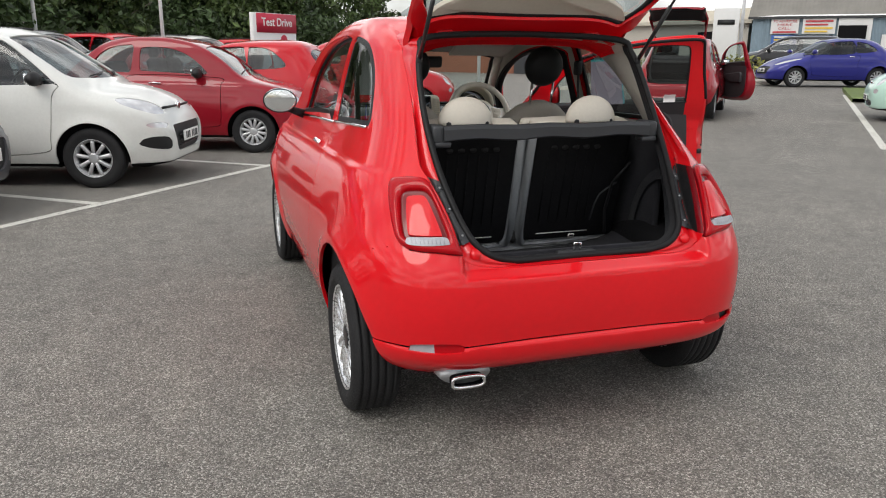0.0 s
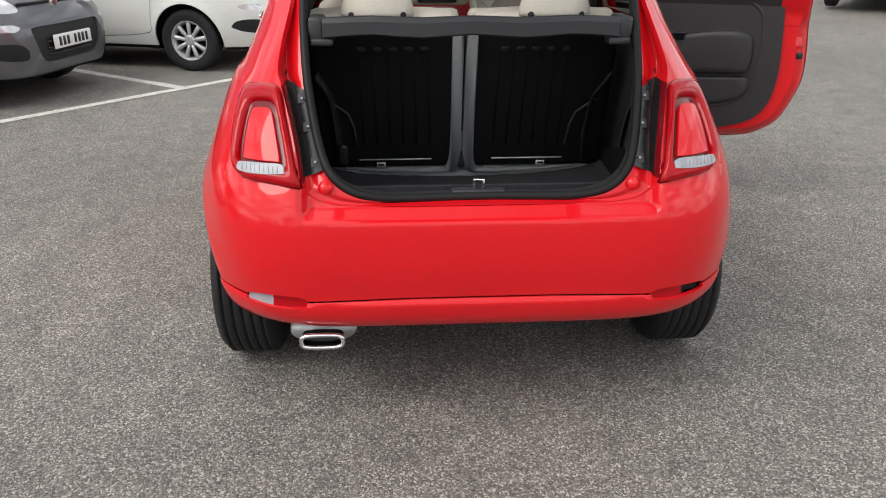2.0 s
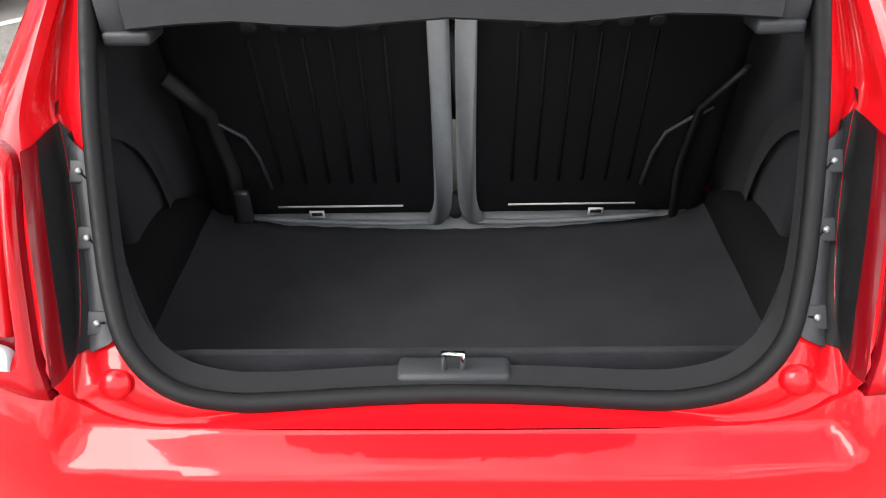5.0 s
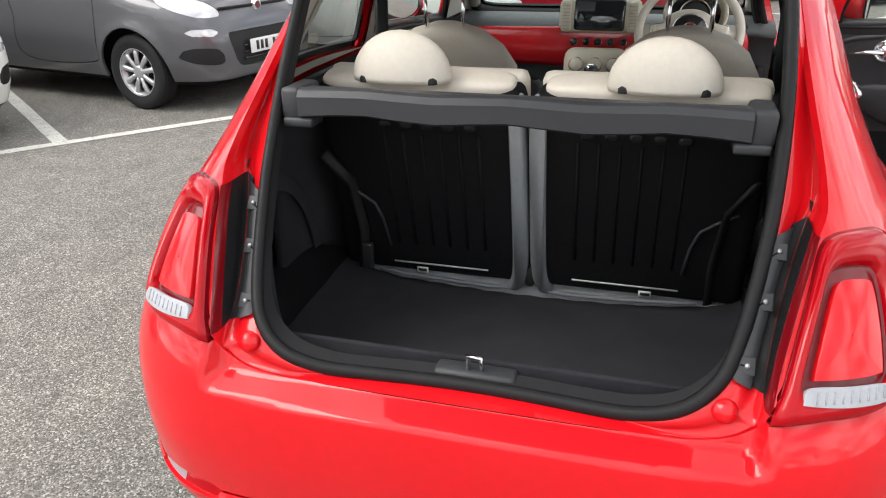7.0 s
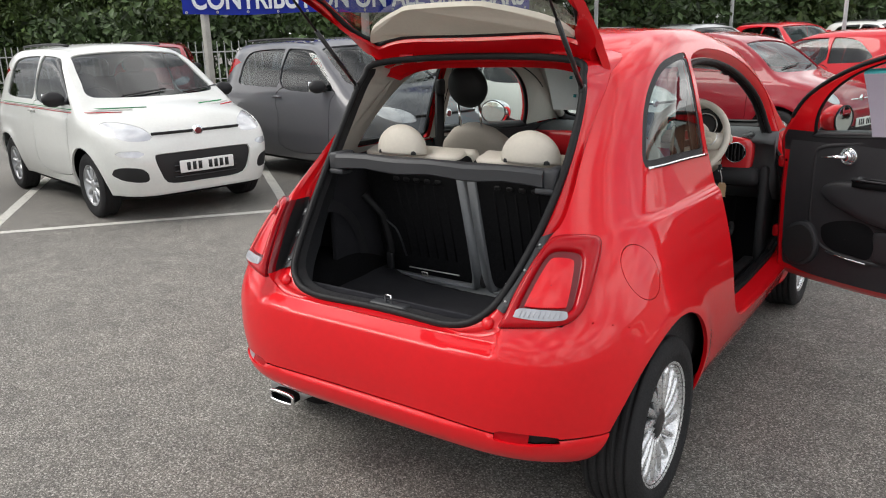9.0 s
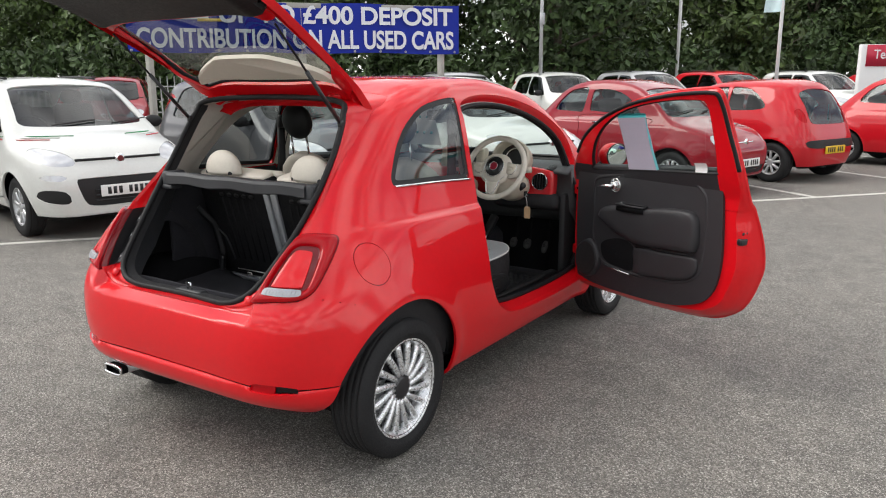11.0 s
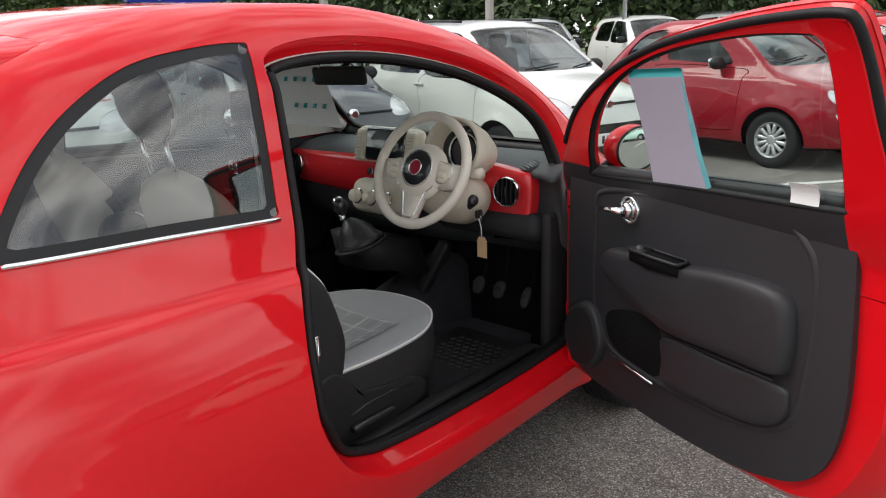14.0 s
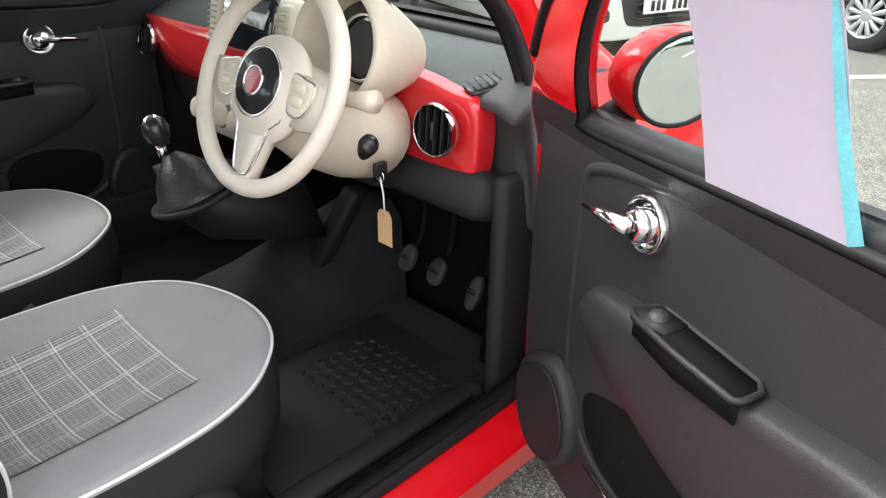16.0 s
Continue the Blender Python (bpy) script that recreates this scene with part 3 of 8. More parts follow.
paint_line(bay(-8, -0.0), bay(14, -0.0))
for d in (-5.2, -2.6, 0.0, 2.5, 5.1, 7.7, 10.3, 12.9):
    paint_line(bay(d, 0.05), bay(d, 0.05) + Vector((-0.80, 0.60, 0)) * 4.9)
paint_line((8.36, 6.29, 0), (15.5, 14.1, 0), 0.12)
paint_line((10.9, 7.6, 0), (12.9, 6.0, 0), 0.10)
paint_line((12.6, 15.9, 0), (15.2, 17.6, 0), 0.12)

# ---- the coral hatchback: origin under the middle of its rear bumper, nose towards +y ----
HUB_Z, AXLE_R, AXLE_F = 0.285, 0.56, 2.86
HERO_H = 0.017


def hero_crease(y, z):
    line = 0.955 - 0.035 * np.clip((y - 0.5) / 2.0, 0, 1)
    k = np.clip((y - 0.35) / 0.35, 0, 1)
    return -0.015 * k * (np.tanh((z - line) / 0.0065) + 1) / 2


def hero_dent(ax, z):
    """The sloping ledge in the bumper below the tailgate, and the lip at its foot."""
    step = lambda v: 0.5 + 0.5 * np.tanh(v)
    lip = -0.012 * step((0.402 + 0.012 * np.exp(-((ax / 0.45) ** 4)) - z) / 0.005)
    ramp = np.clip((z - 0.642) / 0.026, 0, 1) * 0.045
    return ramp * step((0.468 - ax) / 0.009) + lip


hero_form = Form(
    width=[(0.0, 0.71), (0.15, 0.728), (0.22, 0.75), (0.3, 0.779), (0.4, 0.803), (0.5, 0.814), (0.6, 0.816), (0.7, 0.806), (0.8, 0.782), (0.9, 0.748), (1.0, 0.705), (1.09, 0.672), (1.2, 0.645), (1.3, 0.618), (1.41, 0.582), (1.47, 0.55), (1.6, 0.47)],
    tail=[(0.0, 0.42), (0.15, 0.34), (0.22, 0.24), (0.27, 0.15), (0.31, 0.07), (0.345, 0.025), (0.40, 0.012), (0.52, 0.0), (0.62, 0.006), (0.70, 0.03), (0.76, 0.07), (0.85, 0.13), (0.95, 0.21), (1.1, 0.35), (1.25, 0.51), (1.40, 0.67), (1.5, 0.79), (1.7, 1.0)],
    nose=[(0.0, 3.40), (0.25, 3.53), (0.5, 3.57), (0.65, 3.55), (0.8, 3.5), (1.0, 3.44), (1.7, 3.4)],
    top=[(-0.5, 1.46), (0.3, 1.475), (0.8, 1.496), (1.0, 1.518), (1.2, 1.536), (1.6, 1.539), (1.9, 1.502), (2.1, 1.452), (2.3, 1.352), (2.5, 1.216), (2.7, 1.045), (2.8, 1.0), (2.95, 0.96), (3.2, 0.90), (3.4, 0.81), (3.55, 0.66), (3.9, 0.3)],
    floor=0.20, arches=(AXLE_R, AXLE_F), arch_r=0.36, rail=0.09, r_tail=0.57, extra=hero_crease, dent=hero_dent, flat=(0.8, 1.3, 0.025, 0.063))


def mirrored(half):
    """A closed outline from its right half, which runs from the middle below to the middle above."""
    return list(half) + [(-a, b) for a, b in half[-2:0:-1]]


def inset(loop, d):
    """The outline moved inwards by d."""
    L = np.asarray(loop)
    t = np.roll(L, -1, 0) - np.roll(L, 1, 0)
    n = np.stack([-t[:, 1], t[:, 0]], 1) / np.maximum(np.linalg.norm(t, axis=1), 1e-9)[:, None]
    area = 0.5 * np.sum(L[:, 0] * np.roll(L[:, 1], -1) - np.roll(L[:, 0], -1) * L[:, 1])
    return L + n * d * (1 if area > 0 else -1)


SEAL_R = [(0, 0.676), (0.21, 0.678), (0.30, 0.687), (0.362, 0.708), (0.408, 0.747), (0.433, 0.80), (0.450, 0.86), (0.463, 0.92), (0.471, 0.965), (0.478, 1.03), (0.482, 1.10), (0.482, 1.18), (0.475, 1.29), (0.456, 1.375), (0.40, 1.43), (0, 1.446)]
HATCH_R = [(0, 0.668), (0.27, 0.669), (0.385, 0.673), (0.447, 0.690), (0.471, 0.722), (0.486, 0.80), (0.507, 0.88), (0.530, 0.945), (0.547, 0.985), (0.541, 1.05), (0.527, 1.12), (0.513, 1.20), (0.499, 1.30), (0.485, 1.38), (0.43, 1.455), (0, 1.478)]
SEAL = smooth_loop(mirrored(SEAL_R), 6)
HATCH = smooth_loop(mirrored(HATCH_R), 6)
DOOR = smooth_loop([(2.40, 0.365), (2.1, 0.345), (1.75, 0.35), (1.50, 0.37), (1.385, 0.405), (1.29, 0.475), (1.222, 0.60), (1.212, 0.70), (1.222, 0.81), (1.25, 0.92), (1.298, 1.05), (1.318, 1.22), (1.330, 1.33), (1.345, 1.412), (1.53, 1.444), (1.79, 1.430), (2.06, 1.372), (2.275, 1.285), (2.405, 1.190), (2.462, 1.075), (2.465, 0.90), (2.455, 0.62), (2.445, 0.44)], 6)
# the driver's door skin laps over the sill
DOOR_SKIN = smooth_loop([(2.40, 0.305), (2.1, 0.288), (1.75, 0.294), (1.488, 0.315), (1.373, 0.350), (1.278, 0.427), (1.210, 0.594), (1.200, 0.70), (1.208, 0.81), (1.220, 0.90), (1.226, 0.98), (1.230, 1.08), (1.247, 1.18), (1.268, 1.28), (1.285, 1.40), (1.298, 1.466), (1.33, 1.484), (1.42, 1.484), (1.60, 1.466), (1.835, 1.424), (2.06, 1.345), (2.24, 1.236), (2.345, 1.11), (2.405, 1.02), (2.43, 0.90), (2.433, 0.62), (2.42, 0.40)], 6)
DOOR_WINDOW = smooth_loop([(2.20, 1.035), (1.8, 1.062), (1.378, 1.085), (1.364, 1.10), (1.365, 1.24), (1.373, 1.385), (1.385, 1.425), (1.41, 1.437), (1.55, 1.437), (1.74, 1.414), (1.90, 1.374), (2.03, 1.316), (2.13, 1.238), (2.19, 1.15), (2.215, 1.06)], 6)
QUARTER = smooth_loop([(1.258, 1.066), (1.0, 1.079), (0.74, 1.088), (0.702, 1.098), (0.715, 1.14), (0.80, 1.25), (0.90, 1.335), (1.03, 1.402), (1.18, 1.430), (1.290, 1.436), (1.302, 1.424), (1.288, 1.28), (1.268, 1.09)], 6)
SCREEN_R = [(0, 1.02), (0.4, 1.02), (0.56, 1.03), (0.60, 1.07), (0.57, 1.20), (0.53, 1.32), (0.46, 1.385), (0, 1.415)]
WINDSCREEN = smooth_loop(mirrored(SCREEN_R), 6)
LAMP = smooth_loop([(0.476, 0.723), (0.488, 0.723), (0.55, 0.730), (0.612, 0.733), (0.648, 0.742), (0.664, 0.762), (0.668, 0.80), (0.664, 0.86), (0.654, 0.91), (0.642, 0.935), (0.622, 0.947), (0.575, 0.953), (0.545, 0.950), (0.530, 0.935), (0.518, 0.89), (0.502, 0.83), (0.486, 0.76)], 5)
LAMP_PANEL = smooth_loop([(0.529, 0.783), (0.535, 0.779), (0.58, 0.778), (0.622, 0.778), (0.628, 0.784), (0.623, 0.83), (0.613, 0.876), (0.602, 0.891), (0.568, 0.896), (0.554, 0.889), (0.545, 0.86), (0.536, 0.82)], 5)
LAMP_WHITE = smooth_loop([(0.520, 0.770), (0.57, 0.770), (0.622, 0.767), (0.634, 0.761), (0.632, 0.747), (0.58, 0.745), (0.518, 0.749), (0.512, 0.753)], 5)
REFLECTOR = smooth_loop([(0.478, 0.398), (0.56, 0.392), (0.665, 0.400), (0.655, 0.412), (0.60, 0.424), (0.49, 0.424)], 5)

def round_corner(loop):
    """A rear outline (x, z), seen across the rear corner."""
    P, _ = Skin(hero_form, V=np.zeros((1, 3)), F=[]).lift(loop, "rear")
    P[:, 1] = np.minimum(P[:, 1], 0.33)
    return corner(P)


LAMP_CUT, REFLECTOR = round_corner(LAMP), round_corner(REFLECTOR)
hero = empty("hatchback_car", (0, 0, 0), "coral red three-door hatchback with open tailgate and driver's door", "car")
skin = Skin(hero_form, HERO_H, (-0.9, -0.12, 0.1), (0.9, 3.7, 1.6))
V0, F0 = skin.V.copy(), list(skin.F)
rear = lambda V: V[:, 1] < hero_form.tail(V[:, 2]) + 0.17


def seams():
    """Cuts the outer skin into panels."""
    got = {}
    for s in (-1, 1):
        loop = LAMP_CUT * np.array([s, 1])
        got["lamp", s] = skin.take(skin.field(loop, "corner", 0, lambda V: V[:, 1] < 0.7))
        got["reflector", s] = skin.take(skin.field(REFLECTOR * np.array([s, 1]), "corner", 0, lambda V: V[:, 1] < 0.5))
        got["quarter", s] = skin.take(skin.field(QUARTER, "side", s))
        for ya in (AXLE_R, AXLE_F):
            d = 0.365 - np.hypot(skin.V[:, 1] - ya, skin.V[:, 2] - 0.295)
            skin.take(np.where(skin.V[:, 0] * s > 0.35, d, -9.0))
    got["hatch"] = skin.take(skin.field(HATCH, "rear", 0, rear))
    got["door", 1] = skin.take(skin.field(DOOR, "side", 1))
    got["door", -1] = skin.take(skin.field(DOOR, "side", -1))
    got["screen"] = skin.take(skin.field(WINDSCREEN, "rear", 0, lambda V: V[:, 1] > 1.9))
    got["under"] = skin.take(0.215 - skin.V[:, 2])
    fuel = lambda V: np.where(V[:, 0] > 0.3, 0.078 - np.hypot(V[:, 1] - 0.432, (V[:, 2] - 0.828)), -9.0)
    got["flap"] = skin.take(fuel(skin.V) - 0.0012)
    skin.take(fuel(skin.V) + 0.0012)
    bumper = lambda V: np.where(V[:, 1] < 0.62, 0.738 - 0.345 * np.clip(V[:, 1] - 0.20, 0, 0.3) - V[:, 2], -9.0)
    skin.take(np.where(np.abs(bumper(skin.V)) < 1, 0.0018 - np.abs(bumper(skin.V) - 0.0018), -9))
    d = bumper(skin.V)
    got["bumper"] = skin.take(d - 0.0036)
    return got


cut = seams()
skin.part("body_shell", skin.V, skin.F, RED, hero, 0.014)
skin.part("underbody", *cut["under"], DARK, hero, 0)

# the bumper, with a fine seam along its lower lip
bumper = Skin(hero_form, V=cut["bumper"][0], F=cut["bumper"][1])
lip_line = lambda V: V[:, 2] - (0.408 + 0.015 * np.exp(-((V[:, 0] / 0.45) ** 4)))
bumper.groove(lambda V: lip_line(V), 0.0022)
bumper.part("rear_bumper", bumper.V, bumper.F, RED, hero, 0.012)
skin.part("fuel_flap", *cut["flap"], RED, hero, 0.008)

# wheel wells and a plain dark floor pan
for s in (-1, 1):
    for ya in (AXLE_R, AXLE_F):
        bm = bmesh.new()
        rows = []
        for k in range(25):
            a = radians(2 + 176 * k / 24)
            xo = np.linspace(0.5, 0.80, 31)
            yy, zz = ya + 0.372 * math.cos(a), 0.295 + 0.372 * math.sin(a)
            wide = max([0.52] + [q for q, f in zip(xo, hero_form(xo, np.full(31, yy), np.full(31, zz))) if f < -0.012])
            rows.append([(s * min(0.76, wide), ya + 0.372 * math.cos(a), 0.295 + 0.372 * math.sin(a)), (s * 0.50, ya + 0.372 * math.cos(a), 0.295 + 0.372 * math.sin(a)), (s * 0.50, ya, 0.295)])
        loft(rows, closed=False, caps=False, bm=bm)
        put("wheel_arch_liner", bm, DARK, hero)
put("floor_pan", rbox((1.36, 3.0, 0.06), (0, 1.85, 0.235), 0.01), DARK, hero)

# tail lamps: deep red side wall, a lens that swells and falls into a channel, painted centre, clear reversing lens
LAMP_MID = np.array([0.578, 0.838])


def by_angle(loop, n=88):
    """The outline at n even angles round the lamp's middle."""
    d = loop - LAMP_MID
    a = np.unwrap(np.arctan2(d[:, 1], d[:, 0]))
    if a[-1] < a[0]:
        a, loop = a[::-1], loop[::-1]
    k = np.argmin(a % (2 * math.pi))
    a, L = np.roll(a % (2 * math.pi), -k), np.roll(loop, -k, 0)
    a, L = np.concatenate([a - 2 * math.pi, a, a + 2 * math.pi]), np.concatenate([L, L, L])
    t = np.linspace(0, 2 * math.pi, n, endpoint=False)
    return np.stack([np.interp(t, a, L[:, 0]), np.interp(t, a, L[:, 1])], 1)


def on_tail(loop, s, out):
    """Places of a rear outline on the body, out from it, on side s."""
    P, N = skin.lift(loop, "rear")
    P = P + N * out
    return P * np.array([s, 1, 1])


def dome(name, loop, s, material, parent, out, sink, swell, label=""):
    """A closed patch over an outline: a rim, then rings to the middle."""
    c = loop.mean(0)
    rows = [on_tail(loop, s, sink)] + [on_tail(c + (loop - c) * k, s, out + swell * (1 - k * k)) for k in (1.0, 0.985, 0.9, 0.8, 0.65, 0.5, 0.35, 0.2, 0.02)]
    if s < 0:
        rows = [r[::-1] for r in rows]
    return from_faces(name, *strip(rows), material, parent, label)


def tail_lamp(s):
    outer, inner = by_angle(LAMP), by_angle(inset(LAMP_PANEL, -0.013))
    blend = lambda f: outer * (1 - f) + inner * f
    flip = (lambda r: r[::-1]) if s < 0 else (lambda r: r)
    back = np.array([0, 0.062, 0.0])
    wall = [on_tail(outer, s, -0.004) + back, on_tail(outer, s, 0.004), on_tail(blend(0.05), s, 0.010)]
    lamp = from_faces("tail_lamp", *strip([flip(r) for r in wall]), LAMP_DEEP, hero, "red tail lamp with body-coloured centre")
    rows = [on_tail(blend(f), s, h) for f, h in ((0.05, 0.010), (0.12, 0.015), (0.25, 0.019), (0.42, 0.021), (0.58, 0.021), (0.70, 0.019), (0.80, 0.016), (0.86, 0.012), (0.90, 0.002))]
    from_faces("lens", *strip([flip(r) for r in rows]), LAMP_RED, lamp)
    rows = [on_tail(blend(f), s, h) for f, h in ((0.90, 0.002), (0.96, -0.001), (1.0, -0.001))] + [on_tail(by_angle(LAMP_PANEL), s, -0.001)]
    from_faces("panel_channel", *strip([flip(r) for r in rows]), LAMP_DEEP, lamp)
    dome("centre_panel", LAMP_PANEL, s, RED, lamp, 0.011, -0.002, 0.003)
    white = dome("reversing_lens", LAMP_WHITE, s, LAMP_CLEAR, lamp, 0.0235, 0.010, 0.001)
    for k in range(9):
        x = 0.528 + 0.0115 * k
        rib = np.array([[x, 0.7505], [x + 0.001, 0.765]])
        put("lens_rib", tube(on_tail(rib, s, 0.0245), 0.0013, 5), LAMP_CLEAR, white)


for s in (-1, 1):
    tail_lamp(s)
    Vr, Fr = cut["reflector", s]
    if s < 0:
        x_cut = -0.575 - Vr[:, 0]
        Vr, a, b = split(Vr, Fr, x_cut)
        skin.part("reverse_light", Vr, a, LAMP_CLEAR, hero, 0.01, 0.008)
        skin.part("reflector", Vr, b, LAMP_RED, hero, 0.01, 0.008)
    else:
        Vr, a, b = split(Vr, Fr, Vr[:, 0] - 0.575)
        skin.part("reflector_pocket", Vr, a, TRIM, hero, 0.01, 0.02)
        skin.part("reflector", Vr, b, LAMP_RED, hero, 0.01, 0.008)

# tailgate opening: painted flange, plastic cheeks beside the lamps, rubber seal
def recess(x, z):
    """How far forward the tailgate's seat lies at a place of the opening."""
    h = z - 0.7
    return 0.148 + 1.124 * h - 0.46 * h * h - 0.362 * x * x


def seated(loop, dy=0.0):
    L = np.asarray(loop)
    return np.stack([L[:, 0], recess(L[:, 0], L[:, 1]) + dy, L[:, 1]], 1)


oP, oN = skin.lift(HATCH, "rear")
sP = seated(SEAL)
foot = seated(HATCH)
foot[:, 1] = recess(np.minimum(np.abs(HATCH[:, 0]), 0.44), HATCH[:, 1]) + 0.03 * np.clip((HATCH[:, 1] - 0.70) / 0.05, 0, 1)
foot[:, 1] = np.maximum(foot[:, 1], oP[:, 1] + 0.004)
across = lambda f, out=0.0: foot * (1 - f) + sP * f - np.array([0, out, 0])
drop = oP * np.array([0.995, 1, 1]) + np.array([0, 0.008, 0])
fl = [oP, drop, 0.35 * oP + 0.65 * foot, across(0.06), across(0.40), across(0.46, 0.006), across(0.95, 0.004), sP]
from_faces("tailgate_flange", *strip(fl), RED, hero)
from_faces("opening_edge", *strip([sP - np.array([0, 0.006, 0]), sP + np.array([0, 0.05, 0])]), SOFT, hero)
n_loop = len(HATCH)
for s in (-1, 1):
    ids = [i for i in range(n_loop) if 0.722 < HATCH[i, 1] < 0.955 and HATCH[i, 0] * s > 0]
    ids.sort(key=lambda i: HATCH[i, 1])
    pick = lambda rows: [r[ids] for r in rows]
    # the lamp's red side, and a dark gutter behind it
    from_faces("lamp_side", *strip(pick([oP * np.array([1.002, 1, 1]) + np.array([0, -0.003, 0]), oP * np.array([0.990, 1, 1]) + np.array([0, 0.010, 0]), oP * np.array([0.988, 1, 1]) + np.array([0, 0.026, 0])]), closed=False), LAMP_DEEP, hero)
    gutter = from_faces("lamp_gutter", *strip(pick([oP * np.array([0.989, 1, 1]) + np.array([0, 0.020, 0]), 0.3 * oP + 0.7 * foot - np.array([s * 0.004, 0, 0]), across(0.05, 0.004), across(0.44, 0.004)]), closed=False), RUBBER, hero)
    # moulded cheek beside the seal
    strip_rows = pick([across(0.36, -0.002), across(0.36, 0.012), across(0.41, 0.016), across(0.80, 0.016), across(0.84, 0.010), across(0.97, 0.010), across(0.97, 0.0)])
    cheek = from_faces("cheek_trim", *strip(strip_rows, closed=False), PLASTIC_GREY, hero)
    for f in (0.16, 0.50, 0.84):
        i = ids[int(f * (len(ids) - 1))]
        q = Vector(across(0.62, 0.0165)[i])
        put("trim_clip", rbox((0.026, 0.004, 0.030), q, 0.002, turn=rot(-38, 0, 0)), PLASTIC_GREY, cheek)
        put("clip_screw", lathe([(0.0, 0.003), (0.0035, 0.003), (0.0045, 0.0)], 10, m=Matrix.Translation(q + Vector((0, -0.003, 0.002))) @ rot(55, 0, 0)), STEEL, cheek)
        put("trim_gap", tube([across(0.44, 0.0165)[i], across(0.80, 0.0172)[i]], 0.0013, 5), DARK, cheek)
put("tailgate_seal", tube([p - np.array([0, 0.006, 0]) for p in sP], 0.0125, 8, True), RUBBER, hero)
for s in (-1, 1):
    q = seated([(s * 0.415, 0.713)])[0]
    put("bump_stop", lathe([(0.0, 0.012), (0.016, 0.010), (0.020, 0.0)], 20, m=Matrix.Translation(q - np.array([0, 0.004, 0])) @ rot(62, 0, 0)), RED, hero)
latch = rbox((0.15, 0.045, 0.022), (0, 0.160, 0.672), 0.009)
put("latch_cover", latch, PLASTIC_GREY, hero)
put("latch_striker", tube([(-0.012, 0.155, 0.68), (-0.012, 0.15, 0.712), (0.012, 0.15, 0.712), (0.012, 0.155, 0.68)], 0.0045, 8), CHROME, hero)

# exhaust
ex = lathe([(0.0, 0.05), (0.058, 0.05), (0.062, 0.0), (0.060, -0.12), (0.0, -0.12)], 20)
bmesh.ops.transform(ex, matrix=Matrix.Translation((-0.445, 0.14, 0.285)) @ rot(90, 0, 0) @ Matrix.Diagonal((1.6, 0.62, 1, 1)), verts=ex.verts)
muffler = put("exhaust", ex, STEEL, hero)
pipe = smooth_loop([(-0.49, 0.264), (-0.402, 0.264), (-0.388, 0.282), (-0.402, 0.300), (-0.49, 0.300), (-0.504, 0.282)], 5)
put("tailpipe", tube([(a, 0.055, b - 0.012) for a, b in pipe], 0.0065, 8, True), CHROME, muffler)
V, F = strip([[(a, 0.055, b - 0.012) for a, b in pipe], [(a, 0.16, b - 0.012) for a, b in pipe]])
from_faces("pipe_inside", V, F, DARK, muffler)

# side glass, windscreen, tailgate
def pane(name, V, F, loop, proj, s, parent, frame=0.022, glass_mat=GLASS_DARK, off=0.004, where=None):
    """A pane with a black printed border."""
    sub = Skin(hero_form, V=np.asarray(V), F=F)
    inner = sub.take(sub.field(inset(loop, frame), proj, s, where))
    o = sub.part(name, *inner, glass_mat, parent, 0, off)
    o.visible_shadow = False
    sub.part("window_border", sub.V, sub.F, TRIM, o, 0.01, off - 0.001)
    return o


for s in (-1, 1):
    pane("quarter_window", *cut["quarter", s], QUARTER, "side", s, hero)
    low = smooth_loop([(0.709, 1.086), (0.98, 1.076), (1.262, 1.060)], 6, False)
    put("chrome_strip", tube(skin.lift(low, "side", s, -0.004)[0], 0.006, 6), CHROME, hero)
pane("windscreen", *cut["screen"], WINDSCREEN, "rear", 0, hero, 0.03, GLASS, 0.003, lambda V: V[:, 1] > 1.9)

HINGE = Vector((0, 0.80, 1.475))
gate = new("tailgate")
gate.parent, gate.location, gate.rotation_euler = hero, HINGE, (radians(-71), 0, 0)
Vh, Fh = cut["hatch"]
GATE_GLASS = smooth_loop(mirrored([(0, 1.02), (0.36, 1.02), (0.46, 1.04), (0.485, 1.10), (0.47, 1.22), (0.44, 1.34), (0.38, 1.385), (0, 1.40)]), 6)
sub = Skin(hero_form, V=Vh, F=Fh)
gl = sub.take(sub.field(GATE_GLASS, "rear", 0, rear))
Hn = np.array(HINGE)
def gate_part(name, V, F, material, depth, off):
    V, F = used(V, F)
    V, N = hero_form.pull(V, off, 2)
    if depth:
        V, F = with_rim(V, F, N, depth)
    return from_faces(name, np.asarray(V) - Hn, F, material, gate)
gate_part("gate_skin", sub.V, sub.F, RED, 0.03, 0.0)
inner_loop = inset(HATCH, 0.028)
Vi, Fi, _ = split(sub.V, sub.F, sub.field(inner_loop, "rear", 0, rear))
Vi, lowtrim, frame_in = split(Vi, Fi, 1.0 - Vi[:, 1 + 1])
gate_part("gate_inner_frame", Vi, frame_in, RED, -0.03, 0.036)
gate_part("gate_trim", Vi, lowtrim, TRIM, -0.03, 0.05)
g = gate_part("gate_glass", *gl, GLASS_DARK, 0, 0.006)
g.visible_shadow = False
gP, _ = skin.lift(GATE_GLASS, "rear", 1, 0.012)
put("glass_seal", tube(gP - Hn, 0.010, 6, True), RUBBER, gate)
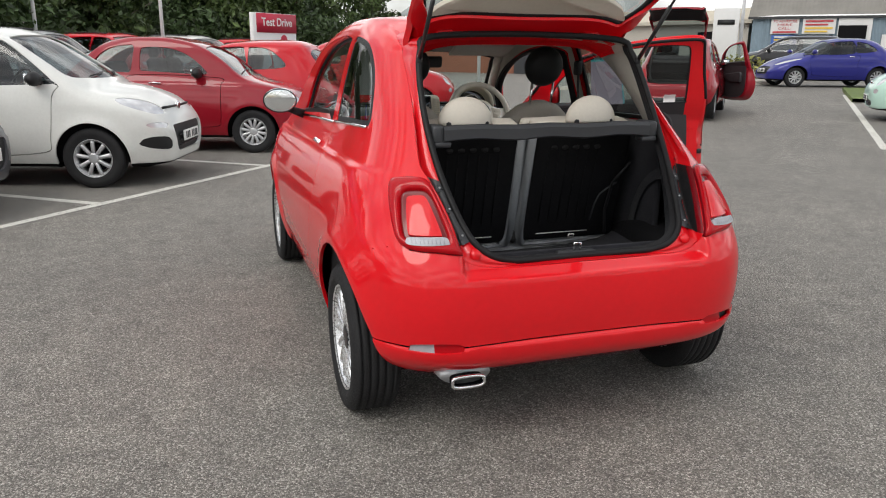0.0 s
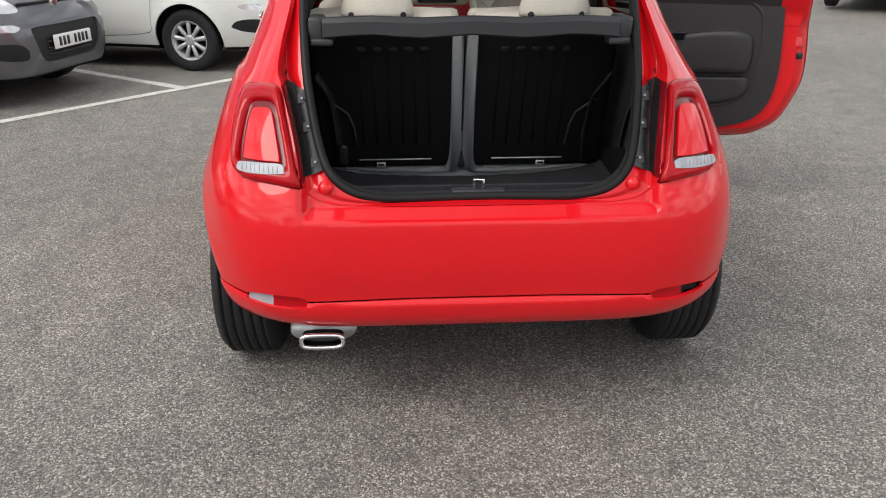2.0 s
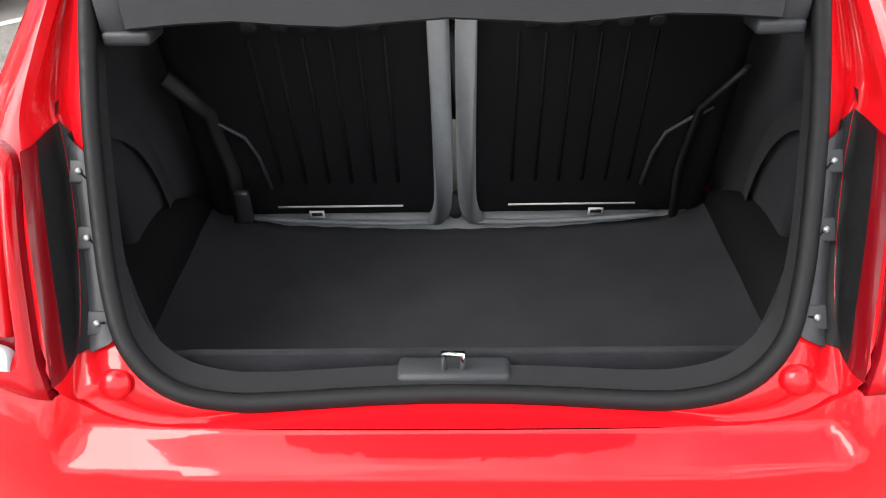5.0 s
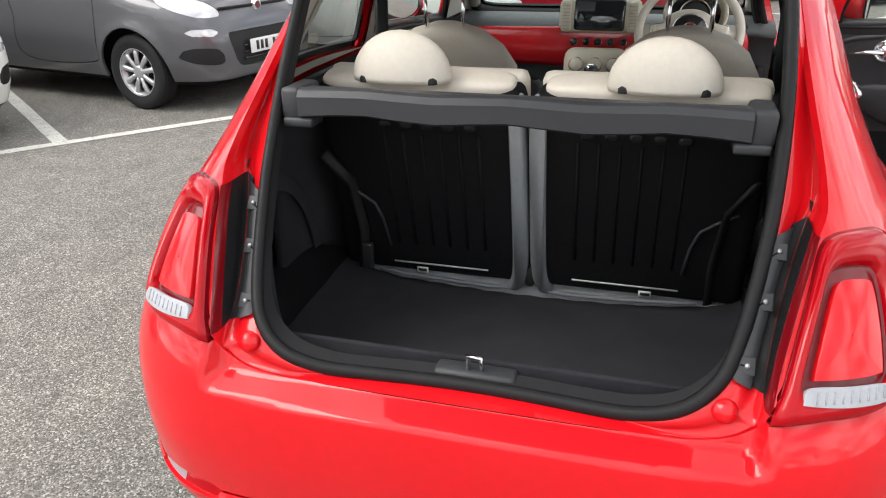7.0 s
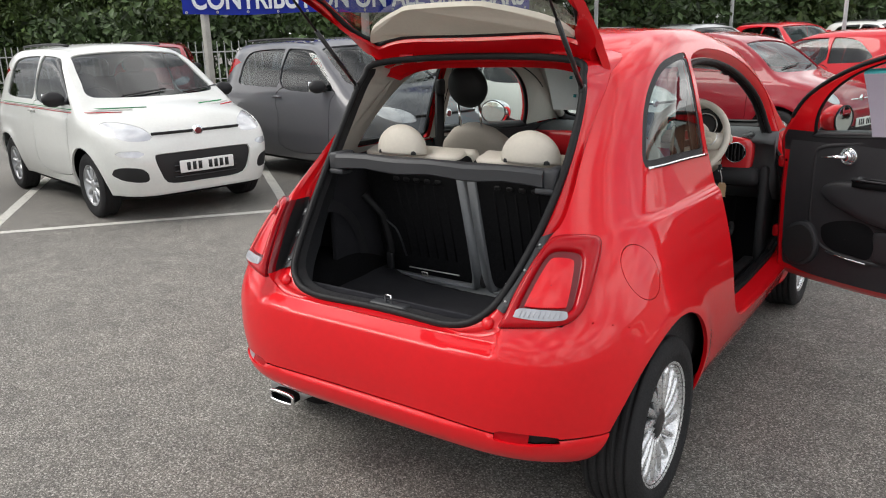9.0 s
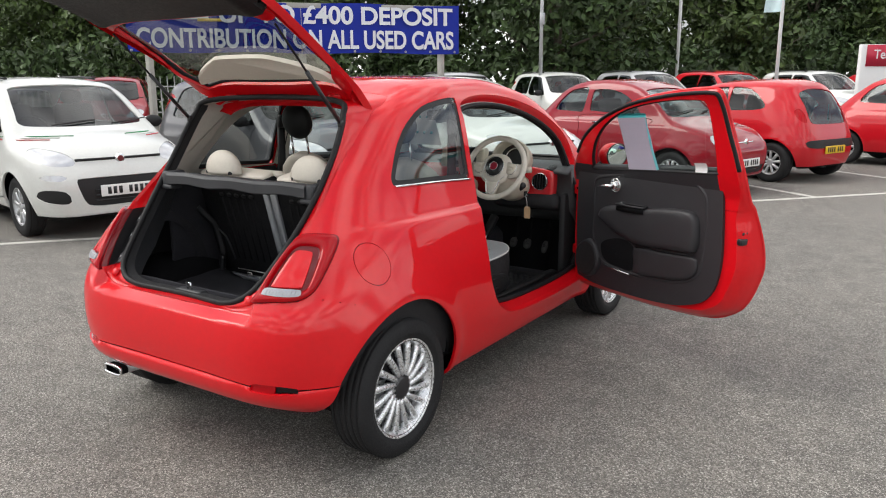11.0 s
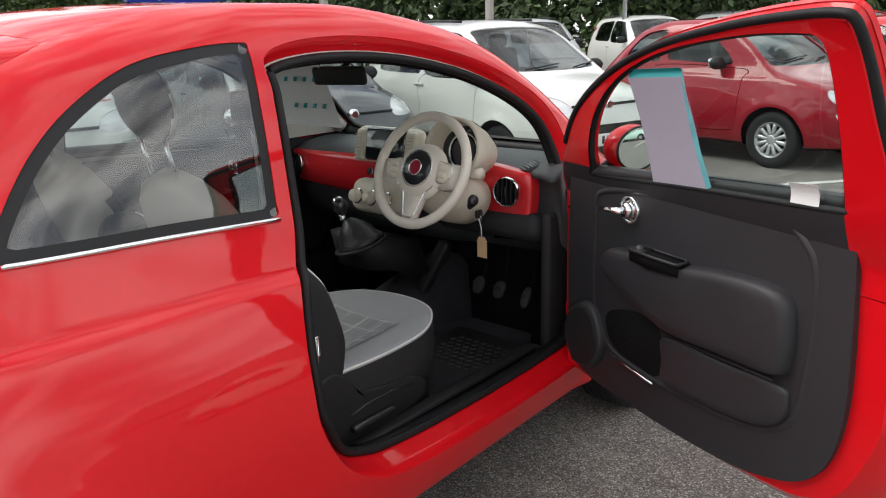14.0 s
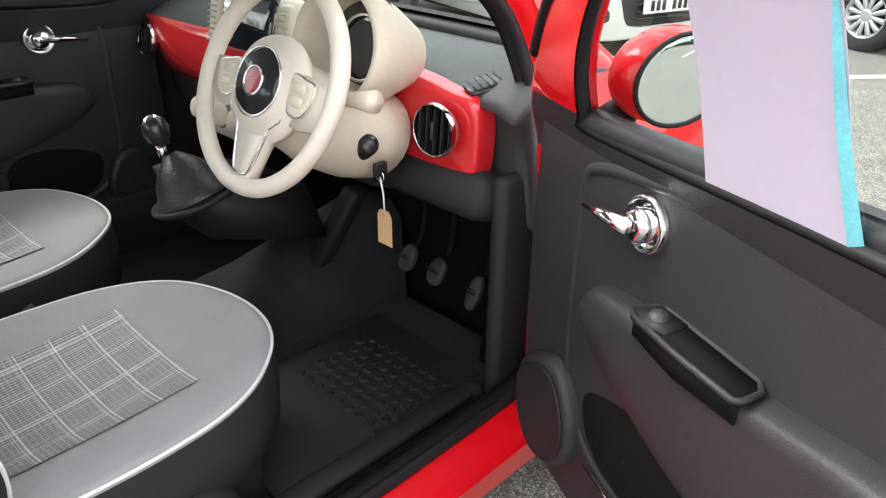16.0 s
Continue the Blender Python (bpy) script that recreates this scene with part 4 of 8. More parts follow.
# cream cover inside, at the top of the tailgate glass
cov = smooth_loop([(-0.385, 1.358), (-0.40, 1.325), (-0.30, 1.292), (-0.20, 1.262), (-0.12, 1.245), (0.12, 1.245), (0.20, 1.262), (0.30, 1.292), (0.40, 1.325), (0.385, 1.358), (0, 1.372)], 6)
cP, _ = skin.lift(cov, "rear", 1, 0.016)
bm = bmesh.new()
a = [bm.verts.new(Vector(p) - HINGE) for p in cP]
b = [bm.verts.new(Vector(p) - HINGE + Vector((0, 0.012, -0.014))) for p in cP]
bm.faces.new(b)
for k in range(len(a)):
    bm.faces.new((a[k], a[(k + 1) % len(a)], b[(k + 1) % len(a)], b[k]))
bmesh.ops.recalc_face_normals(bm, faces=bm.faces)
put("brake_light_cover", bm, CREAM_VINYL, gate, smooth=False)
for s in (-1, 1):
    q = Vector(skin.lift(np.array([[s * 0.33, 1.435]]), "rear", 1, 0.045)[0][0]) - HINGE
    put("gate_hinge", rbox((0.07, 0.04, 0.02), q, 0.006), RED, gate)
# gas struts from the flange up to the gate
turn = gate.rotation_euler.to_matrix()
for s in (-1, 1):
    foot = Vector(seated([(s * 0.468, 1.345)], -0.016)[0])
    head = HINGE + turn @ (Vector(skin.lift(np.array([[s * 0.50, 1.06]]), "rear", 1, 0.055)[0][0]) - HINGE)
    d = (head - foot).normalized()
    L = (head - foot).length
    st = put("gas_strut", tube([foot, foot + d * L * 0.55], 0.0085, 8), BLACK_PAINT, hero)
    put("strut_ball", rbox((0.022, 0.022, 0.03), foot, 0.006), BLACK_PAINT, st)
    put("strut_rod", tube([foot + d * L * 0.55, head], 0.0045, 8), RUBBER, st)


# ---- wheels ----
def wheel_parts(parent, R, rim_r, width, spokes, rim_mat, cap_mat, twist=0.0, spoke_w=0.016, paired=False, n=48, tread=5):
    """Tyre, rim, spokes and cap round the x axis, outer side at +x. The parent is an Empty at the hub."""
    t = rot(0, 90, 0)
    w = width / 2
    prof = [(rim_r - 0.012, -w * 0.82), (rim_r + 0.01, -w * 0.92), (R - 0.055, -w), (R - 0.018, -w * 0.96), (R - 0.004, -w * 0.80)]
    for k in range(tread):
        c = (-0.62 + 1.24 * k / (tread - 1)) * w
        prof += [(R, c - 0.012), (R, c - 0.004), (R - 0.007, c - 0.003), (R - 0.007, c + 0.003), (R, c + 0.004), (R, c + 0.012)]
    prof += [(R - 0.004, w * 0.80), (R - 0.018, w * 0.96), (R - 0.055, w), (R - 0.060, w * 0.985), (rim_r + 0.01, w * 0.92), (rim_r - 0.012, w * 0.82)]
    put("tyre", lathe(prof, n, m=t), TYRE, parent)
    rim = put("rim", lathe([(rim_r + 0.004, -w * 0.8), (rim_r - 0.02, -w * 0.7), (rim_r - 0.025, w * 0.5), (rim_r - 0.004, w * 0.72), (rim_r + 0.006, w * 0.86), (rim_r - 0.006, w * 0.88), (rim_r - 0.016, w * 0.74), (rim_r - 0.03, w * 0.40)], n, m=t), rim_mat, parent)
    put("brake_disc", lathe([(0.0, w * 0.08), (rim_r * 0.72, w * 0.08), (rim_r * 0.72, -w * 0.1), (0.0, -w * 0.1)], 32, m=t), STEEL if rim_mat is ALLOY else DARK, parent)
    bm = bmesh.new()
    for k in range(spokes):
        a0 = 2 * math.pi * k / spokes
        if paired:
            a0 += (0.055 if k % 2 else -0.055) * 2
        rows = []
        for j in range(6):
            f = j / 5
            r = 0.045 + f * (rim_r - 0.06)
            a = a0 + twist * math.sin(f * math.pi * 0.5)
            x = w * (0.62 - 0.10 * f + 0.22 * math.sin(f * math.pi) * 0.4 + 0.14 * f * f)
            c, s = math.cos(a), math.sin(a)
            hw = spoke_w * (0.8 + 0.35 * f)
            row = []
            for du, dx in ((-1, -0.014), (-0.75, 0.004), (0, 0.009), (0.75, 0.004), (1, -0.014)):
                row.append((x + dx, r * c - du * hw * s, r * s + du * hw * c))
            rows.append(row)
        loft(rows, closed=True, caps=True, bm=bm)
    put("spokes", bm, rim_mat, rim)
    put("hub_cap", lathe([(0.0, w * 0.76), (0.036, w * 0.76), (0.053, w * 0.70), (0.060, w * 0.50), (0.066, w * 0.2)], 24, m=t), cap_mat, rim)


for s in (-1, 1):
    for ya in (AXLE_R, AXLE_F):
        w = new("wheel")
        w.parent, w.location = hero, (s * 0.712, ya, HUB_Z)
        w.rotation_euler = (radians(17), 0, 0 if s > 0 else math.pi)
        wheel_parts(w, HUB_Z + 0.004, 0.208, 0.185, 16, ALLOY, BLACK_PAINT, twist=0.22, spoke_w=0.0150, n=64)

# ---- cabin ----
# inner trim: headlining and pillars in cream, black below the waist
inner = Skin(hero_form, V=V0, F=F0)
for s in (-1, 1):
    inner.take(inner.field(inset(QUARTER, 0.012), "side", s))
low = np.clip((0.72 - DOOR[:, 1]) / 0.12, 0, 1)[:, None]
inner.take(inner.field(inset(DOOR, 0.035) * (1 - low) + inset(DOOR, -0.012) * low, "side", 1))
inner.take(inner.field(DOOR_WINDOW, "side", -1))
inner.take(inner.field(WINDSCREEN, "rear", 0, lambda V: V[:, 1] > 1.9))
inner.take(inner.field(inset(HATCH, -0.012), "rear", 0, rear))
inner.take(inner.V[:, 1] - 2.72)
inner.take(0.30 - inner.V[:, 2])
upper = inner.take(inner.V[:, 2] - (1.075 - 0.03 * np.clip(inner.V[:, 1] - 1.2, 0, 1)))
inner.part("headlining", *upper, HEADLINING, hero, 0, 0.040)
inner.part("side_trim", inner.V, inner.F, SOFT, hero, 0, 0.055)
# edge that closes the gap between skin and headlining round the tailgate
side = np.clip((sP[:, 2] - 0.69) / 0.08, 0, 1)[:, None]
q1 = sP + np.array([0, 0.004, 0])
q2 = q1 + np.array([0, 0.03, -0.06]) * (1 - side) + side * np.stack([(0.19 - 0.15 * np.clip((sP[:, 2] - 1.1) / 0.2, 0, 1)) * sP[:, 0], np.full(len(sP), 0.20), -0.004 - 0.02 * np.clip((sP[:, 2] - 1.3) / 0.1, 0, 1)], 1)
Vq, Fq = strip([q1, 0.6 * q1 + 0.4 * q2 * np.array([0.985, 1, 1]), q2])
up_f = [f for f in Fq if Vq[f[0]][2] > 1.08]
from_faces("tailgate_frame_trim", *used(Vq, up_f), HEADLINING, hero)
from_faces("boot_frame_trim", *used(Vq, [f for f in Fq if Vq[f[0]][2] <= 1.08]), PLASTIC_GREY, hero)
for s in (-1, 1):
    put("seat_belt", tube([(s * 0.565, 1.27, 1.30), (s * 0.565, 1.26, 1.05), (s * 0.60, 1.25, 0.62)], 0.022, 6, flat=0.12), RUBBER, hero)
    put("belt_guide", rbox((0.03, 0.05, 0.07), (s * 0.560, 1.27, 1.30), 0.01), TRIM, hero)

# floor, sills, boot
put("cabin_floor", rbox((1.40, 1.72, 0.04), (0, 1.72, 0.285), 0.01), CARPET, hero)
tun = [[(-0.13, y, 0.29), (-0.11, y, 0.40 + k), (-0.07, y, 0.44 + k), (0.07, y, 0.44 + k), (0.11, y, 0.40 + k), (0.13, y, 0.29)] for y, k in ((0.95, 0.0), (1.9, 0.0), (2.2, 0.03), (2.6, 0.12))]
put("centre_tunnel", loft(tun, closed=False, caps=False), CARPET, hero)
rows = []
for j in range(13):
    y = 0.185 + 0.57 * j / 12
    row = []
    for k in range(29):
        x = -0.54 + 1.08 * k / 28
        e = abs(x) / 0.54
        far = j / 12
        row.append((x, y + 0.006 * math.sin(k * 0.9) * (j == 12), 0.556 + (0.532 - 0.556) * far + (0.03 * e ** 2 + 0.06 * e ** 9) * far + 0.0015 * math.sin(3.1 * k + 1.7 * j)))
    rows.append(row)
rows.append([(x, y + 0.004, z - 0.012) for x, y, z in rows[-1]])
put("boot_floor", loft(rows, closed=False, caps=False), CARPET, hero)
for s in (-1, 1):
    hump = smooth_loop([(0.16, 0.56), (0.17, 0.70), (0.24, 0.84), (0.36, 0.93), (0.50, 0.93), (0.62, 0.86), (0.70, 0.74), (0.74, 0.56)], 4, False)
    xs = np.linspace(0.45, 0.68, 24)
    room = [max([0.45] + [q for q, f in zip(xs, hero_form(xs, np.full(24, y0), np.full(24, z0))) if f < -0.035]) for y0, z0 in hump]
    rows = [[(s * min(x, lim), y0 + (0.45 - y0) * k, 0.555 + (z0 - 0.555) * (1 - 0.5 * k)) for (y0, z0), lim in zip(hump, room)] for x, k in ((0.68, 0.0), (0.575, 0.04), (0.548, 0.10), (0.53, 0.35))]
    put("wheel_hump", loft(rows, closed=False, caps=False), CARPET, hero)
    strap = tube([(s * 0.475, 0.60, 0.92), (s * 0.435, 0.665, 0.83), (s * 0.42, 0.69, 0.70), (s * 0.42, 0.68, 0.60)], 0.016, 6, flat=0.4)
    put("seat_belt_strap", strap, RUBBER, hero)
put("belt_buckle", rbox((0.03, 0.02, 0.07), (-0.405, 0.665, 0.64), 0.006), BLACK_PAINT, hero)
put("boot_sill_trim", rbox((0.60, 0.045, 0.012), (0, 0.150, 0.660), 0.005), SOFT, hero)
for s in (-1, 1):
    put("boot_side_panel", rbox((0.03, 0.46, 0.52), (s * 0.562, 0.73, 0.81), 0.01), CARPET, hero)
put("boot_rear_wall", rbox((0.92, 0.012, 0.16), (0, 0.19, 0.605), 0.004), CARPET, hero)

# rear seat: split backs seen from the boot, with cloth edges, anchor bars and labels
def on_back(x, h, d=0.0):
    """A point on the boot side of the rear seat back: h up from its foot."""
    a = radians(14)
    return Vector((x, 0.735 - h * math.sin(a) - d * math.cos(a), 0.565 + h * math.cos(a) - d * math.sin(a)))


for s in (-1, 1):
    seat = new("rear_seat_back")
    seat.parent = hero
    t = Matrix.Rotation(radians(14), 4, "X")
    c = on_back(s * 0.255, 0.262, -0.05)
    put("back_panel", rbox((0.49, 0.09, 0.53), c, 0.03, 3, turn=t), SEAT_BACK_BLACK, seat)
    edge = smooth_loop([(0.006, 0.06), (0.022, 0.0), (0.040, -0.012), (0.056, -0.006), (0.046, 0.03), (0.041, 0.08), (0.040, 0.25), (0.041, 0.47), (0.036, 0.50), (0.008, 0.50), (0.004, 0.25)], 5)
    bm = bmesh.new()
    a = [bm.verts.new(on_back(s * x, h, 0.0045)) for x, h in edge]
    b = [bm.verts.new(on_back(s * x, h, -0.03)) for x, h in edge]
    bm.faces.new(a)
    for k in range(len(a)):
        bm.faces.new((a[k], a[(k + 1) % len(a)], b[(k + 1) % len(a)], b[k]))
    bmesh.ops.recalc_face_normals(bm, faces=bm.faces)
    put("cloth_edge", bm, EDGE_GREY, seat)
    put("cloth_hem", tube([on_back(s * x, h, 0.001) for x, h in ((0.046, -0.006), (0.12, -0.010), (0.22, -0.006), (0.32, 0.0), (0.40, 0.008))], 0.0055, 6), EDGE_GREY, seat)
    put("label_bar", rbox((0.25, 0.002, 0.004), on_back(s * 0.230, 0.042, 0.003), 0.0, turn=t), PIPING, seat)
    tag = on_back(s * 0.28, 0.020, 0.003)
    put("anchor_label", rbox((0.030, 0.002, 0.020), tag, 0.0, turn=t), PIPING, seat)
    put("anchor_mark", rbox((0.022, 0.003, 0.008), on_back(s * 0.28, 0.022, 0.0035), 0.0, turn=t), INK, seat)
    crease = [on_back(s * x, h, 0.002) for x, h in ((0.458, 0.27), (0.42, 0.246), (0.384, 0.217), (0.368, 0.17), (0.358, 0.092))]
    put("panel_crease", tube(crease, 0.004, 6), PLASTIC_GREY, seat)
    for k in range(5):
        put("panel_dimple", cushion((0.03, 0.006, 0.02), on_back(s * (0.13 + 0.05 * k), 0.44, 0.0), turn=t, n=3), TRIM, seat)
    for k in range(6):
        x = s * (0.11 + 0.045 * k)
        put("panel_rib", tube([on_back(x, 0.10, -0.0035), on_back(x, 0.42, -0.0035)], 0.005, 6, flat=0.4), SEAT_BACK_BLACK, seat)
    # cream top and head restraint
    put("seat_top", cushion((0.45, 0.10, 0.046), on_back(s * 0.258, 0.527, -0.055), 0.7, turn=t), CREAM_VINYL, seat)
    put("seat_front", rbox((0.48, 0.05, 0.52), on_back(s * 0.255, 0.27, -0.12), 0.02, turn=t), CREAM_VINYL, seat)
    cx = s * 0.275
    bm = bmesh.new()
    bmesh.ops.create_uvsphere(bm, u_segments=32, v_segments=16, radius=1)
    for v in bm.verts:
        v.co = Vector((v.co.x * 0.112, v.co.y * 0.05, max(v.co.z, -0.10) * 0.098))
    bmesh.ops.transform(bm, matrix=Matrix.Translation((cx, 0.605, 1.108)), verts=bm.verts)
    o = put("restraint_pad", bm, CREAM_VINYL, seat)
    for dx in (-0.073, 0.073):
        put("restraint_collar", lathe([(0.0, 0.012), (0.011, 0.012), (0.017, 0.0), (0.017, -0.01)], 12, m=Matrix.Translation((cx + dx, 0.583, 1.108))), TRIM, seat)
        put("restraint_post", tube([(cx + dx, 0.583, 1.105), (cx + dx, 0.585, 1.128), (cx + dx * 0.8, 0.60, 1.145)], 0.006, 8), CHROME, seat)
put("seat_gap_latch", cushion((0.03, 0.03, 0.06), on_back(0, 0.03, -0.01), n=4), TRIM, hero)
put("rear_seat_cushion", rbox((1.04, 0.50, 0.16), (0, 1.0, 0.50), 0.05, 3), SEAT_GREY, hero)
# parcel shelf, a little bowed along its rear edge
shelf_rows = []
for k in range(13):
    x = -0.428 + 0.856 * k / 12
    f = 1 - (abs(x) / 0.428) ** 2
    dz = 0.005 * math.cos(x * 21) - 0.002
    yb = 0.398 - 0.006 * f
    shelf_rows.append([(x, yb, 1.102 + 0.5 * dz), (x, yb + 0.008, 1.114 + 0.5 * dz), (x, yb + 0.022, 1.117 + 0.5 * dz), (x, 0.47, 1.108), (x, 0.535, 1.092), (x, 0.535, 1.078), (x, 0.47, 1.086), (x, yb + 0.03, 1.072 + dz), (x, yb + 0.010, 1.062 + dz), (x, yb + 0.001, 1.067 + dz)])
shelf = put("parcel_shelf", loft(shelf_rows), PLASTIC_GREY, hero, smooth=False)
for s in (-1, 1):
    put("shelf_bracket", rbox((0.045, 0.10, 0.066), (s * 0.446, 0.455, 1.082), 0.01), PLASTIC_GREY, shelf)
    put("bracket_foot", rbox((0.065, 0.06, 0.020), (s * 0.432, 0.430, 1.046), 0.006), PLASTIC_GREY, shelf)


# ---- seats ----
def plaid():
    m, n, l, p = nodes_of("plaid_seat_cloth")
    p.inputs["Roughness"].default_value = 0.9
    co, sep = n.new("ShaderNodeTexCoord"), n.new("ShaderNodeSeparateXYZ")
    l.new(co.outputs["Object"], sep.inputs[0])

    def op(kind, a, b=None, c=None):
        k = n.new("ShaderNodeMath")
        k.operation = kind
        for i, v in enumerate((a, b, c)):
            if v is None:
                continue
            if isinstance(v, (int, float)):
                k.inputs[i].default_value = v
            else:
                l.new(v, k.inputs[i])
        return k.outputs[0]

    total = None
    for axis, wide, at, w, k in (("X", 0.075, 0.0, 0.0022, 0.8), ("X", 0.075, 0.007, 0.0022, 0.8), ("Y", 0.062, 0.0, 0.0022, 0.8), ("Y", 0.062, 0.006, 0.0016, 0.55), ("X", 0.0375, 0.02, 0.0014, 0.5), ("X", 0.0060, 0.0, 0.0016, 0.50), ("Y", 0.0090, 0.003, 0.0014, 0.36)):
        f = op("FRACT", op("DIVIDE", op("ADD", sep.outputs[axis], at + 5.0), wide))
        q = op("MULTIPLY", op("LESS_THAN", f, w / wide), k)
        total = q if total is None else op("MAXIMUM", total, q)
    worn = n.new("ShaderNodeTexNoise")
    worn.inputs["Scale"].default_value, worn.inputs["Detail"].default_value = 45, 4
    l.new(co.outputs["Object"], worn.inputs["Vector"])
    total = op("MULTIPLY", total, op("MULTIPLY_ADD", worn.outputs["Fac"], 0.9, 0.45))
    mx = n.new("ShaderNodeMix")
    mx.data_type = "RGBA"
    mx.inputs["A"].default_value, mx.inputs["B"].default_value = (0.175, 0.18, 0.185, 1), (0.74, 0.74, 0.72, 1)
    l.new(total, mx.inputs["Factor"])
    l.new(mx.outputs["Result"], p.inputs["Base Color"])
    return m


PLAID = plaid()


def seat_outline(grow=0.0, n=40):
    """Plan of a front seat cushion: straight behind, round in front; x across, y forward from the hinge."""
    half = [(0.245, 0.0), (0.264, 0.09), (0.270, 0.18), (0.268, 0.28), (0.258, 0.37), (0.236, 0.435), (0.202, 0.488), (0.150, 0.538), (0.080, 0.574)]
    pts = [(-x, y) for x, y in half] + [(0, 0.586)] + half[::-1] + [(0, -0.02)]
    return inset(smooth_loop(pts, 4), -grow)


def top_of(x, y):
    """Height of the seat cushion's upper side."""
    return 0.586 + 0.034 * (y / 0.60) ** 2 - 0.034 * math.exp(-((x / 0.15) ** 4)) * (1 - 0.85 * min(1, (y / 0.45) ** 3)) - 0.012 * max(0, (y - 0.48) / 0.12) ** 2 + 0.016 * (abs(x) / 0.25) ** 2 * max(0.0, 1 - y / 0.5)


def front_seat(cx):
    seat = new("front_seat")
    seat.parent, seat.location = hero, (cx, 1.41, 0)
    base = seat_outline()
    mid = np.array([0.0, 0.26])
    lower = []
    for k, z in ((0.95, 0.43), (1.02, 0.45), (1.035, 0.52), (1.02, None)):
        o = mid + (base - mid) * k
        lower.append([(x, y, z if z else top_of(x, y) - 0.014) for x, y in o])
    put("seat_side", loft(lower, caps=False), SOFT, seat)
    rows = []
    for k in (1.02, 1.0, 0.97, 0.93, 0.87, 0.79, 0.7, 0.6, 0.5, 0.4, 0.3, 0.2, 0.1, 0.01):
        o = mid + (base - mid) * k
        rows.append([(x, y, top_of(x, y) - (0.014 if k > 1.01 else 0.004 if k > 0.98 else 0.0)) for x, y in o])
    put("seat_cushion", loft(rows, caps=False), SEAT_GREY, seat)
    o = mid + (base - mid) * 1.015
    put("piping", tube([(x, y, top_of(x, y) - 0.007) for x, y in o], 0.0032, 8, True), PIPING, seat)
    # plaid insert
    bm = bmesh.new()
    nx, ny = 12, 12
    grid = [[bm.verts.new(((-0.155 + 0.31 * i / nx) * (0.96 + 0.04 * j / ny), 0.40 * j / ny, top_of((-0.155 + 0.31 * i / nx) * (0.96 + 0.04 * j / ny), 0.40 * j / ny) + 0.0035)) for i in range(nx + 1)] for j in range(ny + 1)]
    for j in range(ny):
        for i in range(nx):
            bm.faces.new((grid[j][i], grid[j][i + 1], grid[j + 1][i + 1], grid[j + 1][i]))
    put("plaid_insert", bm, PLAID, seat)
    put("seat_base", rbox((0.44, 0.46, 0.15), (0, 0.24, 0.375), 0.03, 3), TRIM, seat)
    put("seat_rail", rbox((0.05, 0.42, 0.05), (0.19, 0.26, 0.32), 0.01), TRIM, seat)
    # plastic side shield with the recliner hump
    shield = smooth_loop([(-0.07, 0.55), (-0.035, 0.598), (0.01, 0.612), (0.05, 0.592), (0.075, 0.545), (0.16, 0.515), (0.30, 0.495), (0.37, 0.46), (0.36, 0.41), (0.2, 0.385), (-0.06, 0.385)], 4)
    out = 1 if cx > 0 else -1
    c = shield.mean(0)
    put("side_shield", loft([[(out * x, *(c + (q - c) * k)) for q in shield] for x, k in ((0.245, 1.0), (0.276, 1.0), (0.284, 0.965), (0.286, 0.90), (0.287, 0.5), (0.287, 0.02))], caps=False), TRIM, seat)
    put("shield_line", tube([(out * 0.2875, y, z) for y, z in ((0.06, 0.47), (0.12, 0.482), (0.22, 0.484), (0.31, 0.472))], 0.003, 6), BLACK_PAINT, seat)
    put("height_lever", rbox((0.022, 0.16, 0.022), (out * 0.296, 0.14, 0.435), 0.008, 2, turn=None), BLACK_PAINT, seat)
    # backrest: a rounded slab leaning back
    lean = radians(24)
    B = 0.052
    secs = []
    for h, hw, th in ((0.0, 0.225, 0.10), (0.10, 0.235, 0.12), (0.25, 0.238, 0.13), (0.40, 0.225, 0.12), (0.50, 0.20, 0.11), (0.57, 0.165, 0.095), (0.62, 0.11, 0.075), (0.645, 0.04, 0.05)):
        sec = []
        for k in range(24):
            a = 2 * math.pi * k / 24
            c, s = math.cos(a), math.sin(a)
            x = hw * math.copysign(abs(c) ** 0.55, c)
            d = th / 2 * math.copysign(abs(s) ** 0.6, s)
            sec.append((x, B + d * math.cos(lean) - h * math.sin(lean), 0.55 + h * math.cos(lean) + d * math.sin(lean)))
        secs.append(sec)
    bm = loft(secs)
    bm.normal_update()
    for f in bm.faces:
        f.material_index = 0 if f.normal.y > 0.75 and abs(f.calc_center_median().x) < 0.15 else 1 if f.normal.y < -0.15 or f.calc_center_median().z > 1.02 else 2
    put("backrest", bm, [SEAT_GREY, TAUPE, SOFT], seat)
    wing = smooth_loop([(0.045, 0.562), (0.076, 0.62), (0.082, 0.68), (0.066, 0.745), (0.030, 0.84), (-0.020, 0.90), (-0.07, 0.951), (-0.115, 0.975), (-0.17, 0.965), (-0.195, 0.90), (-0.155, 0.78), (-0.12, 0.66), (-0.09, 0.565)], 4)
    c = wing.mean(0)
    for e in (-1, 1):
        put("backrest_bolster", loft([[(e * (x + 0.012), *(c + (q - c) * k)) for q in wing] for x, k in ((0.17, 0.90), (0.215, 0.985), (0.240, 1.0), (0.258, 0.97), (0.268, 0.88), (0.272, 0.7), (0.274, 0.4), (0.274, 0.02))], caps=False), SOFT, seat)
        front = [q for q in wing if q[0] > -0.115 and q[0] > -0.10 + (q[1] < 0.66) * 0.15]
        front.sort(key=lambda q: q[1])
